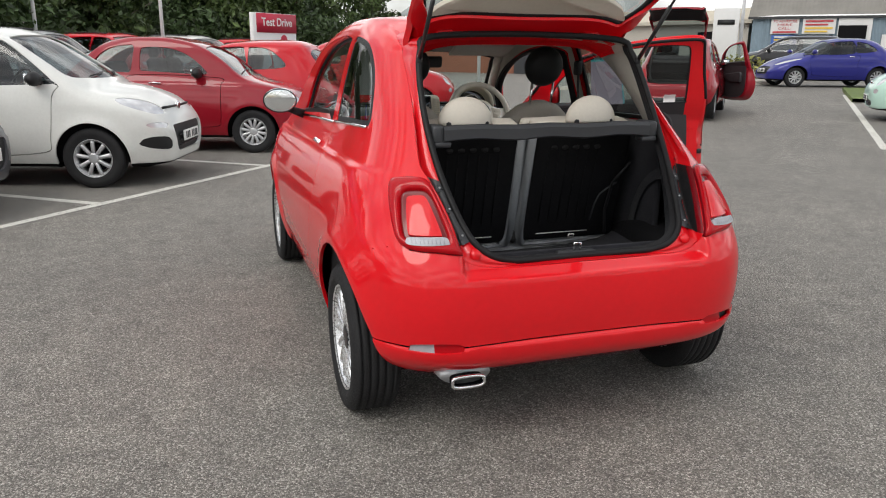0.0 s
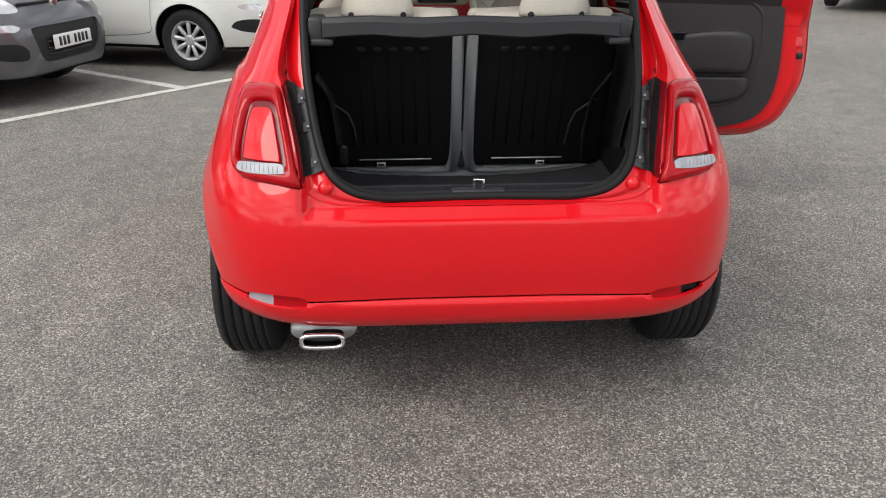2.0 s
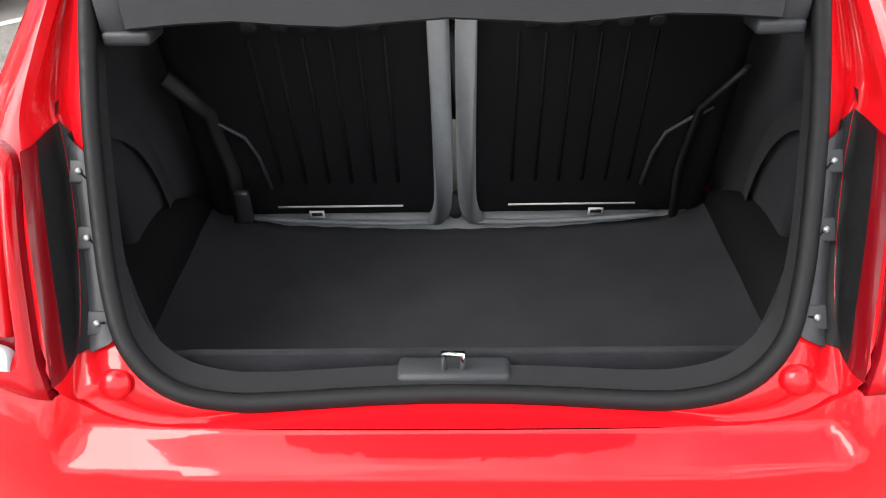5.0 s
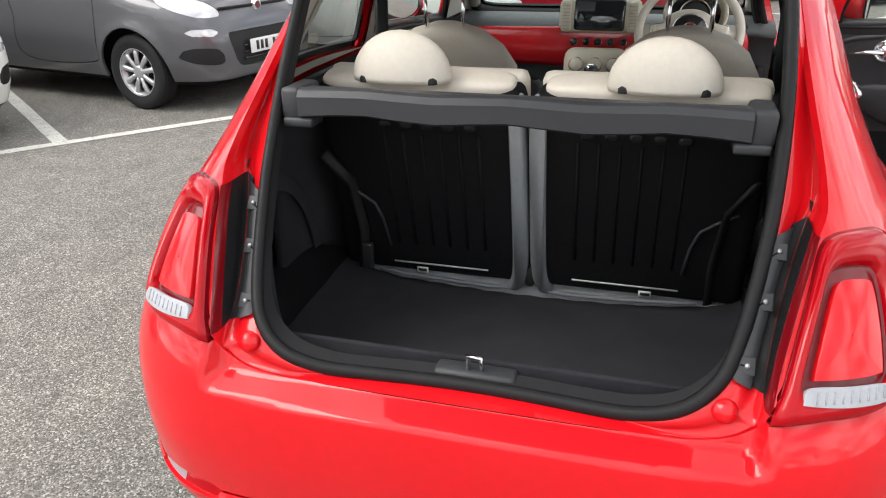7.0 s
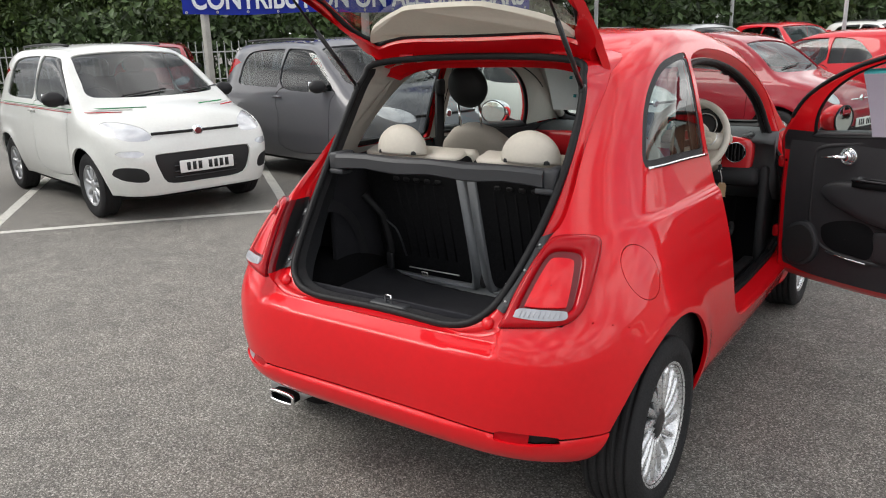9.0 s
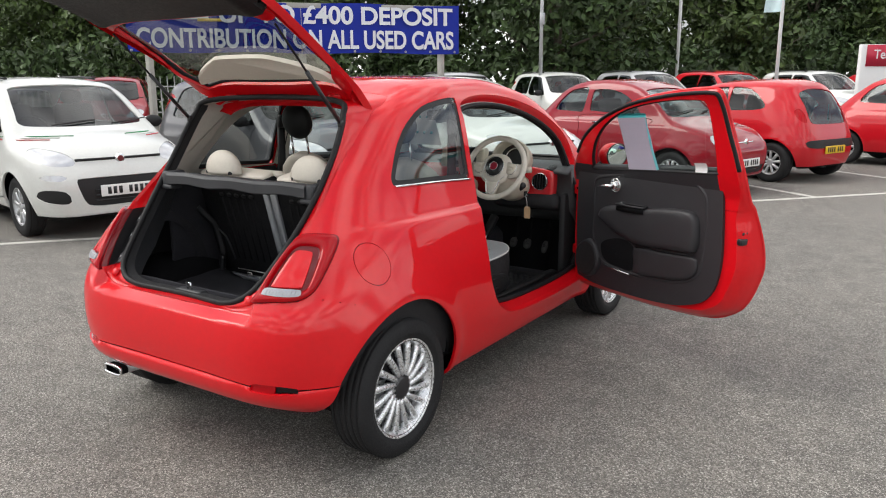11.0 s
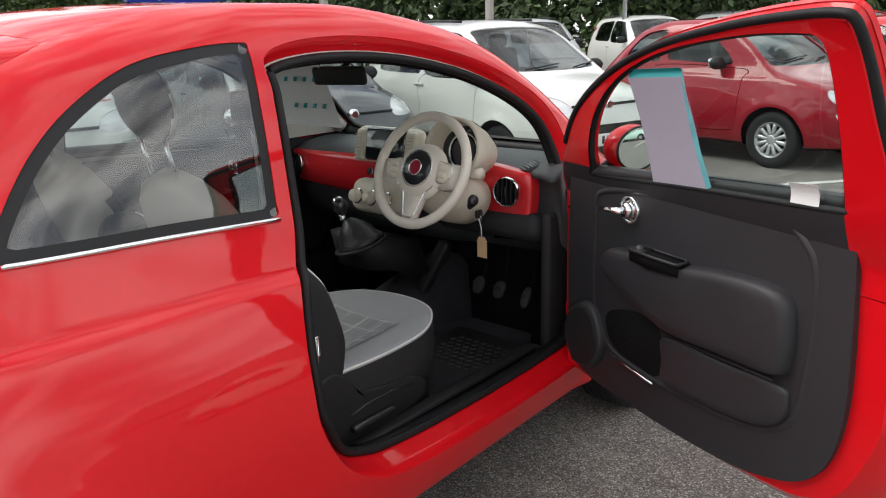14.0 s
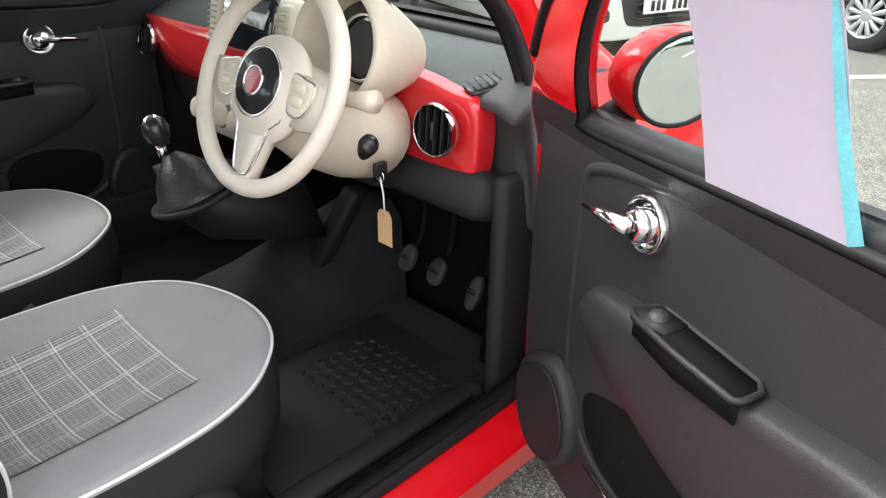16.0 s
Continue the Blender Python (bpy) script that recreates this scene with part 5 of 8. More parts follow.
        put("backrest_piping", tube([(e * 0.255, y + 0.001, z + 0.001) for y, z in front], 0.004, 6), PIPING, seat)
    top = Vector((0, B - 0.64 * math.sin(lean), 0.55 + 0.64 * math.cos(lean)))
    for dx in (-0.055, 0.055):
        put("headrest_post", tube([top + Vector((dx, 0.0, -0.04)), top + Vector((dx, -0.025, 0.10))], 0.006, 8), CHROME, seat)
        put("headrest_collar", lathe([(0.0, 0.014), (0.011, 0.014), (0.017, 0.0), (0.017, -0.012)], 12, m=Matrix.Translation(top + Vector((dx, 0, -0.022)))), TRIM, seat)
    c = top + Vector((0, -0.03, 0.175))
    bm = bmesh.new()
    bmesh.ops.create_uvsphere(bm, u_segments=28, v_segments=16, radius=1)
    for v in bm.verts:
        v.co = Vector((v.co.x * 0.098, v.co.y * 0.052, v.co.z * 0.095))
    bmesh.ops.transform(bm, matrix=Matrix.Translation(c) @ rot(12, 0, 0), verts=bm.verts)
    for f in bm.faces:
        f.material_index = 0 if f.calc_center_median().y < c.y + 0.012 else 1
    put("headrest", bm, [TRIM, CREAM_VINYL], seat)
    return seat


front_seat(0.325)
front_seat(-0.345)
for cx in (0.12, -0.12):
    put("buckle_stalk", tube([(cx, 1.40, 0.42), (cx * 0.95, 1.43, 0.60)], [0.012, 0.018], 8, flat=0.6), TRIM, hero)
put("handbrake", tube([(0.0, 1.50, 0.47), (0.0, 1.62, 0.52), (0.0, 1.72, 0.56)], [0.018, 0.016, 0.02], 10), TRIM, hero)
for cx in (0.345, -0.345):
    put("seat_lever", tube([(cx - 0.19, 1.86, 0.50), (cx - 0.20, 1.95, 0.53), (cx - 0.19, 2.0, 0.545)], 0.012, 8, flat=0.5), TRIM, hero)

# ---- dashboard ----
secs = []
for k in range(21):
    x = -0.66 + 1.345 * k / 20
    e = (abs(x) / 0.66)
    k = max(0.0, min(1.0, (x - 0.12) / 0.16))
    yb = 2.303 + 0.03 * e ** 2 + 0.052 * k * k * (3 - 2 * k) - 0.045 * max(0.0, (x - 0.60) / 0.085)
    secs.append([(x, 2.70, 1.00), (x, 2.57, 1.025), (x, 2.48, 1.030 - 0.01 * e), (x, yb + 0.06, 1.025 - 0.015 * e), (x, yb + 0.01, 1.005 - 0.02 * e), (x, yb - 0.005, 0.985 - 0.02 * e), (x, yb + 0.03, 0.96), (x, yb + 0.05, 0.84), (x, yb + 0.07, 0.74), (x, yb + 0.16, 0.66), (x, 2.70, 0.62)])
dash = put("dashboard", loft(secs, closed=True, caps=True), mat("grey_dash_plastic", (0.060, 0.063, 0.066), 0.55, vary=0.12, grain=0.35, grain_scale=500), hero)
put("bulkhead", rbox((1.34, 0.04, 0.72), (0, 2.66, 0.62), 0.01), DARK, hero)


def fascia(x0, x1, z_top, z_bot, dy=0.0, name="fascia_panel", n=16):
    rows = []
    for k in range(n + 1):
        f = k / n
        x = x0 + (x1 - x0) * f
        e = (abs(x) / 0.66)
        yb = 2.303 + 0.03 * e ** 2
        zt, zb = z_top(f), z_bot(f)
        row = []
        for j in range(9):
            g = j / 8
            z = zt + (zb - zt) * g
            bulge = 0.034 * math.sin(math.pi * (0.12 + 0.80 * g)) * min(1, 6 * f + 0.3, 6 * (1 - f) + 0.3)
            row.append((x, yb + 0.004 + dy - bulge + 0.030 * g, z))
        rows.append([(row[0][0], row[0][1] + 0.04, row[0][2])] + row + [(row[-1][0], row[-1][1] + 0.04, row[-1][2])])
    return put(name, loft(rows, closed=False, caps=False), FASCIA_RED, dash)


# the driver's side of the fascia: a rounded pad set into the dash, with a raised ring round its vent
pad_line = smooth_loop([(0.583, 0.836), (0.590, 0.90), (0.588, 0.950), (0.571, 0.979), (0.523, 0.990), (0.43, 1.001), (0.36, 1.004), (0.342, 0.99), (0.340, 0.90), (0.342, 0.815), (0.36, 0.806), (0.47, 0.818), (0.57, 0.829)], 5)
mid = np.array([0.47, 0.91])
put("fascia_panel", loft([[(x, y + 0.05 * ((x - mid[0]) / 0.13) ** 2 * 0.12, z) for x, z in mid + (pad_line - mid) * k] for y, k in ((2.40, 1.0), (2.362, 1.0), (2.355, 0.985), (2.352, 0.96), (2.348, 0.8), (2.345, 0.5), (2.344, 0.02))], caps=False), FASCIA_RED, dash)
fascia(-0.635, 0.22, lambda f: 0.985 + 0.012 * min(1, f * 2), lambda f: 0.838 - 0.012 * f)


def round_vent(at, r, tilt):
    """A round air vent: chrome ring, dark bowl, blades."""
    m = Matrix.Translation(at) @ tilt
    v = put("air_vent", lathe([(r * 0.98, 0.012), (r * 1.04, 0.006), (r * 1.04, -0.004), (r * 0.93, -0.004), (r * 0.93, 0.010)], 28, m=m), CHROME, dash)
    put("vent_bowl", lathe([(r * 0.94, 0.006), (r * 0.85, -0.012), (0.0, -0.014)], 24, m=m), DARK, v)
    for k in range(-2, 3):
        h = 2 * math.sqrt(max(0.01, 1 - (k * 0.36) ** 2)) * r * 0.88
        put("vent_blade", rbox((0.004, h, 0.014), (0, 0, 0), 0.001, turn=m @ Matrix.Translation((k * r * 0.36, 0, 0.0))), TRIM, v)
    put("vent_tab", rbox((0.007, r * 0.7, 0.012), (0, 0, 0), 0.002, turn=m @ Matrix.Translation((0.0, 0, 0.007))), BLACK_PAINT, v)


face_driver = rot(78, 0, 0)
round_vent((0.514, 2.323, 0.920), 0.050, rot(86, 0, 4))
round_vent((-0.575, 2.300, 0.925), 0.043, face_driver)
# demister vents on the dash top
for s in (-1, 1):
    g = put("demister_vent", cushion((0.052, 0.080, 0.014), (s * 0.557, 2.408, 0.999), n=6, turn=rot(12, 14 * s, -20 * s)), BLACK_PAINT, dash)
    for k in range(5):
        put("demister_slat", rbox((0.044 - 0.005 * abs(k - 2), 0.003, 0.005), (s * (0.557 + 0.004 * (k - 2)), 2.408 + 0.013 * (k - 2), 1.0045 + 0.003 * (k - 2)), 0.0, turn=rot(12, 14 * s, -20 * s)), PLASTIC_GREY, g)
# screen between two upright vents
put("screen_surround", rbox((0.330, 0.06, 0.136), (0.0, 2.293, 1.046), 0.052, 3, turn=rot(-12, 0, 0)), CREAM, dash)
put("touch_screen", rbox((0.208, 0.03, 0.126), (0.0, 2.270, 1.052), 0.016, 2, turn=rot(-12, 0, 0)), SCREEN, dash)
for s in (-1, 1):
    vt = put("centre_vent", rbox((0.044, 0.03, 0.124), (s * 0.134, 2.270, 1.044), 0.016, 3, turn=rot(-12, 0, 0)), CREAM, dash)
    for k in range(8):
        put("vent_slat", rbox((0.032, 0.005, 0.0035), (s * 0.134, 2.2535 + 0.0027 * (k - 4), 0.999 + 0.0125 * k), 0.001), TAUPE, vt)
# row of round buttons, heater panel in cream with knobs
for k in range(5):
    at = (-0.10 + 0.05 * k, 2.277, 0.942)
    b = put("dash_button", lathe([(0.0, 0.008), (0.012, 0.008), (0.014, 0.0)], 16, m=Matrix.Translation(at) @ face_driver), BLACK_PAINT, dash)
    put("button_ring", lathe([(0.0135, 0.006), (0.016, 0.004), (0.016, 0.0)], 16, m=Matrix.Translation(at) @ face_driver), CHROME, b)
put("heater_panel", rbox((0.26, 0.09, 0.13), (0.0, 2.225, 0.862), 0.045, 4, turn=rot(-14, 0, 0)), CREAM, dash)
for s in (-1, 0, 1):
    put("heater_knob", lathe([(0.0, 0.02), (0.022, 0.02), (0.026, 0.0)], 20, m=Matrix.Translation((s * 0.075, 2.172, 0.868)) @ rot(74, 0, 0)), CREAM, dash)
    put("knob_ring", lathe([(0.027, 0.004), (0.030, 0.0)], 20, m=Matrix.Translation((s * 0.075, 2.176, 0.867)) @ rot(74, 0, 0)), CHROME, dash)
# gear lever on its pod below the heater panel
pod = loft([[(x * w, y, z) for x, y, z in ((-1, 2.30, 0.70), (-1, 2.20, 0.72), (-0.9, 2.10, 0.755), (-0.6, 2.03, 0.765), (0.6, 2.03, 0.765), (0.9, 2.10, 0.755), (1, 2.20, 0.72), (1, 2.30, 0.70))] for w in (0.12,)] + [[(x * 0.13, y + 0.04, z - 0.14) for x, y, z in ((-1, 2.30, 0.70), (-1, 2.20, 0.72), (-0.9, 2.10, 0.755), (-0.6, 2.03, 0.765), (0.6, 2.03, 0.765), (0.9, 2.10, 0.755), (1, 2.20, 0.72), (1, 2.30, 0.70))]], caps=True)
put("gear_pod", pod, TRIM, dash)
GAITER = mat("black_leather", (0.022, 0.022, 0.024), 0.42, vary=0.3, scale=30, grain=0.8, grain_scale=120)
put("gear_gaiter", lathe([(0.094, -0.012), (0.092, 0.006), (0.080, 0.018), (0.070, 0.050), (0.052, 0.080), (0.026, 0.108), (0.014, 0.118)], 24, m=Matrix.Translation((0.062, 2.050, 0.735)) @ rot(12, -22, 0) @ Matrix.Diagonal((0.96, 0.88, 0.80, 1))), GAITER, dash)
put("gaiter_ring", tube([(0.064 + 0.094 * math.cos(k * math.pi / 16), 2.052 + 0.083 * math.sin(k * math.pi / 16), 0.727 + 0.020 * math.sin(k * math.pi / 16) + 0.022 * math.cos(k * math.pi / 16)) for k in range(32)], 0.007, 6, True), TRIM, dash)
put("gear_stick", tube([(0.014, 2.025, 0.808), (0.008, 2.018, 0.838)], 0.011, 10), CHROME, dash)
put("gear_knob", lathe([(0.0, 0.034), (0.014, 0.032), (0.024, 0.022), (0.029, 0.004), (0.025, -0.014), (0.014, -0.024), (0.016, -0.030), (0.0, -0.030)], 24, m=Matrix.Translation((0.003, 2.020, 0.864)) @ rot(14, -12, 0)), BLACK_PAINT, dash)
put("gear_knob_cap", lathe([(0.0, 0.0365), (0.012, 0.0345), (0.016, 0.030)], 20, m=Matrix.Translation((0.003, 2.020, 0.864)) @ rot(14, -12, 0)), CHROME, dash)
put("dash_tray", loft([[(x, y, z) for x, z in ((0.43, 0.800), (0.575, 0.812), (0.585, 0.775), (0.53, 0.748), (0.435, 0.740))] for y in (2.352, 2.39)]), DARK, dash)
put("knee_panel", rbox((0.46, 0.12, 0.10), (0.40, 2.385, 0.79), 0.04, 3, turn=rot(-20, 0, 0)), SOFT, dash)
put("side_kick_panel", rbox((0.04, 0.36, 0.50), (0.648, 2.53, 0.60), 0.015), SOFT, hero)
def front_of(x, z):
    """Where the body's front lies above the bonnet."""
    a, b = 1.5, 3.4
    for _ in range(30):
        m = (a + b) / 2
        if hero_form(np.array([x]), np.array([m]), np.array([z]))[0] < 0:
            a = m
        else:
            b = m
    return a


# door aperture: painted inner flange, rubber, plastic sill
for s in (1,):
    dP, dN = skin.lift(DOOR, "side", s)
    Din = inset(DOOR, 0.032)
    def sill_in(P):
        """Brings the seal inwards over the broad painted sill."""
        P = np.array(P)
        P[:, 0] -= s * 0.055 * np.clip((0.58 - P[:, 2]) / 0.15, 0, 1)
        return P
    d2 = sill_in(skin.lift(Din, "side", s, 0.045)[0])
    from_faces("door_flange", *strip([skin.lift(inset(DOOR, -0.010), "side", s, 0.006)[0], skin.lift(inset(DOOR, 0.003), "side", s, 0.003)[0], skin.lift(inset(DOOR, 0.006), "side", s, 0.035)[0], d2]), RED, hero)
    d3 = sill_in(skin.lift(inset(DOOR, 0.043), "side", s, 0.066)[0])
    from_faces("seal_lip", *strip([d2 + dN * 0.003, d2 - dN * 0.03, d3]), RUBBER, hero)
    put("door_seal", tube(sill_in(skin.lift(inset(DOOR, 0.036), "side", s, 0.036)[0]), 0.012, 8, True), RUBBER, hero)
ws, _ = skin.lift(WINDSCREEN, "rear")
ws[:, 1] = [front_of(x, z) for x, z in zip(ws[:, 0], ws[:, 2])]
for side_name, keep, m_ in (("windscreen_trim", lambda z: z > 1.06, HEADLINING), ("scuttle_trim", lambda z: z <= 1.06, TRIM)):
    ids = [i for i in range(len(ws)) if keep(ws[i, 2])]
    k0 = max(range(len(ids)), key=lambda j: (ids[j] - ids[j - 1]) % len(ws))
    ids = ids[k0:] + ids[:k0]
    put(side_name, tube([ws[i] + np.array([0, -0.045, -0.012]) for i in ids], 0.026, 8), m_, hero)
put("sill_tread", rbox((0.05, 0.86, 0.02), (0.622, 1.88, 0.385), 0.008), TRIM, hero)
put("sill_side", rbox((0.05, 0.95, 0.12), (0.615, 1.88, 0.325), 0.02), SOFT, hero)
put("sill_side", rbox((0.10, 1.25, 0.24), (-0.665, 1.88, 0.37), 0.02), SOFT, hero)
put("door_striker", tube([(0.725, 1.268, 0.742), (0.725, 1.295, 0.742), (0.725, 1.295, 0.785), (0.725, 1.268, 0.785)], 0.005, 8), CHROME, hero)
put("striker_plate", rbox((0.036, 0.006, 0.062), (0.738, 1.268, 0.764), 0.002), CHROME, hero)
put("sill_grommet", lathe([(0.0, 0.005), (0.008, 0.004), (0.011, 0.0)], 12, m=Matrix.Translation((0.752, 1.362, 0.405)) @ rot(0, 90, 0)), RUBBER, hero)
for zz in (0.52, 0.88):
    put("door_hinge", rbox((0.06, 0.07, 0.06), (0.735, 2.425, zz), 0.012), RED, hero)
put("check_strap", rbox((0.10, 0.025, 0.02), (0.78, 2.40, 0.70), 0.004), STEEL, hero)
# pedals
PEDAL_RUBBER = mat("pedal_rubber", (0.032, 0.032, 0.031), 0.7, grain=0.4, grain_scale=200)
for x, w, y, z, hgt in ((0.250, 0.048, 2.495, 0.488, 0.070), (0.350, 0.050, 2.495, 0.488, 0.070), (0.474, 0.038, 2.495, 0.480, 0.085)):
    p = put("pedal", cushion((w, 0.024, hgt), (x, y, z), 0.5, turn=rot(-30, 0, 0), n=6), PEDAL_RUBBER, hero)
    for k in range(4):
        put("pedal_rib", tube([(x - w * 0.34, y - 0.014 - 0.0055 * (k - 1.5), z + (k - 1.5) * hgt * 0.17), (x + w * 0.34, y - 0.014 - 0.0055 * (k - 1.5), z + (k - 1.5) * hgt * 0.17)], 0.0022, 5), RUBBER, p)
    put("pedal_arm", tube([(x, y + 0.015, z), (x, y + 0.05, z + 0.05), (x, y + 0.07, z + 0.20)], 0.008, 6, flat=0.5), DARK, p)
put("column_brace", rbox((0.05, 0.05, 0.34), (0.10, 2.36, 0.52), 0.012, turn=rot(-18, 22, 0)), TRIM, hero)

# steering wheel and column
col = new("steering_column")
col.parent, col.location, col.rotation_euler = hero, (0.347, 2.076, 1.018), (radians(65), 0, radians(1))
put("column_shroud", loft([[(r * math.cos(2 * math.pi * k / 24) * kx, r * math.sin(2 * math.pi * k / 24) * ky + oy, h) for k in range(24)] for h, r, kx, ky, oy in ((-0.03, 0.05, 1.2, 1.0, -0.01), (-0.05, 0.078, 1.2, 1.0, -0.02), (-0.12, 0.090, 1.2, 0.98, -0.035), (-0.20, 0.096, 1.2, 0.96, -0.038), (-0.27, 0.096, 1.15, 0.94, -0.030), (-0.285, 0.085, 1.1, 0.9, -0.028))]), CREAM, col)
ring = [(0.182 * math.cos(2 * math.pi * k / 64), 0.182 * math.sin(2 * math.pi * k / 64), 0.0) for k in range(64)]
wheel_rim = put("steering_wheel", tube(ring, 0.0165, 12, True), CREAM_VINYL, col)
put("wheel_hub", cushion((0.205, 0.190, 0.072), (0, -0.006, -0.010), 0.8, n=12, power=2.2), CREAM_VINYL, wheel_rim)
put("hub_badge_disc", lathe([(0.0, 0.0290), (0.052, 0.0270), (0.062, 0.014)], 36), BLACK_PAINT, wheel_rim)
put("badge_rim", tube([(0.061 * math.cos(2 * math.pi * k / 40), 0.061 * math.sin(2 * math.pi * k / 40), 0.0205) for k in range(40)], 0.0024, 6, True), CHROME, wheel_rim)
put("hub_badge_ring", tube([(0.025 * math.cos(2 * math.pi * k / 32), 0.025 * math.sin(2 * math.pi * k / 32), 0.0298) for k in range(32)], 0.0025, 6, True), CHROME, wheel_rim)
put("hub_badge", lathe([(0.0, 0.0315), (0.024, 0.0305)], 24), mat("badge_red", (0.30, 0.01, 0.03), 0.3, coat=0.6), wheel_rim)
for a, half in ((180, 0.024), (0, 0.024)):
    sgn = -1 if a == 180 else 1
    arm_plan = [(0.055, 0.040), (0.115, 0.030), (0.172, 0.026), (0.174, -0.014), (0.150, -0.052), (0.105, -0.058), (0.060, -0.050)]
    put("wheel_spoke", loft([[(sgn * x, y, z) for x, y in arm_plan] for z in (-0.020, -0.014, -0.004, 0.000)]), CREAM_VINYL, wheel_rim)
    pad_plan = smooth_loop([(sgn * x, y) for x, y in ((0.078, 0.030), (0.110, 0.026), (0.136, 0.018), (0.134, -0.012), (0.116, -0.036), (0.084, -0.034), (0.074, 0.0))], 4)
    c = pad_plan.mean(0)
    sw = put("spoke_buttons", loft([[(*(c + (q - c) * k), z) for q in pad_plan] for z, k in ((-0.004, 1.0), (0.008, 1.0), (0.012, 0.94), (0.013, 0.7), (0.0125, 0.4), (0.0125, 0.02))], caps=False), CREAM, wheel_rim)
    put("button_trim", tube([(*q, 0.008) for q in pad_plan], 0.0026, 6, True), CHROME, wheel_rim)
    for dy in (0.010, -0.014):
        put("button", cushion((0.030, 0.018, 0.008), (sgn * 0.104, dy, 0.0125), n=5), CREAM, sw)
tongue = [(-0.050, -0.055), (0.050, -0.055), (0.038, -0.105), (0.026, -0.150), (0.022, -0.172), (-0.022, -0.172), (-0.026, -0.150), (-0.038, -0.105)]
put("lower_spoke", loft([[(x * k, y, z) for x, y in tongue] for z, k in ((-0.020, 0.96), (-0.013, 1.0), (0.002, 1.0), (0.006, 0.93))]), CREAM_VINYL, wheel_rim)
edge = [(-0.046, -0.070), (-0.036, -0.110), (-0.024, -0.150), (-0.014, -0.160), (0.014, -0.160), (0.024, -0.150), (0.036, -0.110), (0.046, -0.070)]
put("spoke_trim", tube([(x, y, 0.0065) for x, y in smooth_loop(edge, 4, False)], 0.0032, 6), CHROME, wheel_rim)
for sgn in (-1, 1):
    put("hub_trim", tube([(sgn * x, y, z) for x, y, z in ((0.080, -0.030, 0.006), (0.070, -0.055, 0.008), (0.050, -0.072, 0.008))], 0.0026, 6), CHROME, wheel_rim)
# stalks, ignition
for sgn in (-1, 1):
    put("column_stalk", tube([(sgn * 0.06, 0.01, -0.09), (sgn * 0.13, 0.02, -0.085), (sgn * 0.185, 0.026, -0.080)], [0.012, 0.014, 0.02], 10), CREAM, col)
lock = put("ignition_lock", lathe([(0.0, 0.02), (0.016, 0.02), (0.020, 0.012), (0.020, -0.03)], 18, m=Matrix.Translation((0.108, -0.052, -0.165)) @ rot(-25, 62, 0)), BLACK_PAINT, col)
# instrument pod: a cream hood round one big dial
pod = new("instrument_pod")
pod.parent, pod.location, pod.rotation_euler = dash, (0.368, 2.262, 1.066), (radians(76), 0, 0)
N = 36
secs = []
for h, rx, ry in ((-0.11, 0.075, 0.065), (-0.05, 0.102, 0.092), (0.02, 0.120, 0.109), (0.055, 0.121, 0.110), (0.058, 0.112, 0.102), (0.04, 0.104, 0.094), (-0.02, 0.098, 0.088)):
    secs.append([(rx * math.cos(2 * math.pi * k / N), ry * math.sin(2 * math.pi * k / N) - 0.01, h) for k in range(N)])
put("pod_hood", loft(secs, caps=False), CREAM, pod)
put("dial_face", lathe([(0.0, -0.018), (0.096, -0.018)], 32), SCREEN, pod)
put("dial_ring", tube([(0.060 * math.cos(2 * math.pi * k / 32), 0.060 * math.sin(2 * math.pi * k / 32) - 0.008, -0.012) for k in range(32)], 0.004, 6, True), CHROME, pod)
put("dial_core", lathe([(0.0, -0.012), (0.05, -0.014)], 28, m=Matrix.Translation((0, -0.008, 0))), PLASTIC_GREY, pod)
# mirror and visors at the windscreen's head
put("rear_view_mirror", rbox((0.22, 0.03, 0.065), (0.0, 2.06, 1.315), 0.02, 3, turn=rot(10, 0, 12)), TRIM, hero)
put("mirror_stem", tube([(0, 2.07, 1.33), (0, 2.12, 1.375)], 0.012, 8), TRIM, hero)
put("sun_visor", rbox((0.36, 0.15, 0.018), (0.33, 2.02, 1.385), 0.008, turn=rot(-22, 0, 0)), HEADLINING, hero)
put("sun_visor", rbox((0.36, 0.15, 0.018), (-0.33, 2.02, 1.385), 0.008, turn=rot(-22, 0, 0)), HEADLINING, hero)


# ---- doors ----
HINGE_AT = np.array([0.740, 2.418, 0.0])
TRIM_LINE = smooth_loop([(2.332, 0.42), (2.29, 0.385), (2.17, 0.364), (1.88, 0.360), (1.64, 0.374), (1.518, 0.400), (1.425, 0.440), (1.369, 0.502), (1.340, 0.588), (1.330, 0.717), (1.344, 0.939), (1.362, 1.085), (1.378, 1.105), (1.80, 1.085), (2.20, 1.045), (2.32, 1.027), (2.340, 0.99), (2.344, 0.7)], 6)


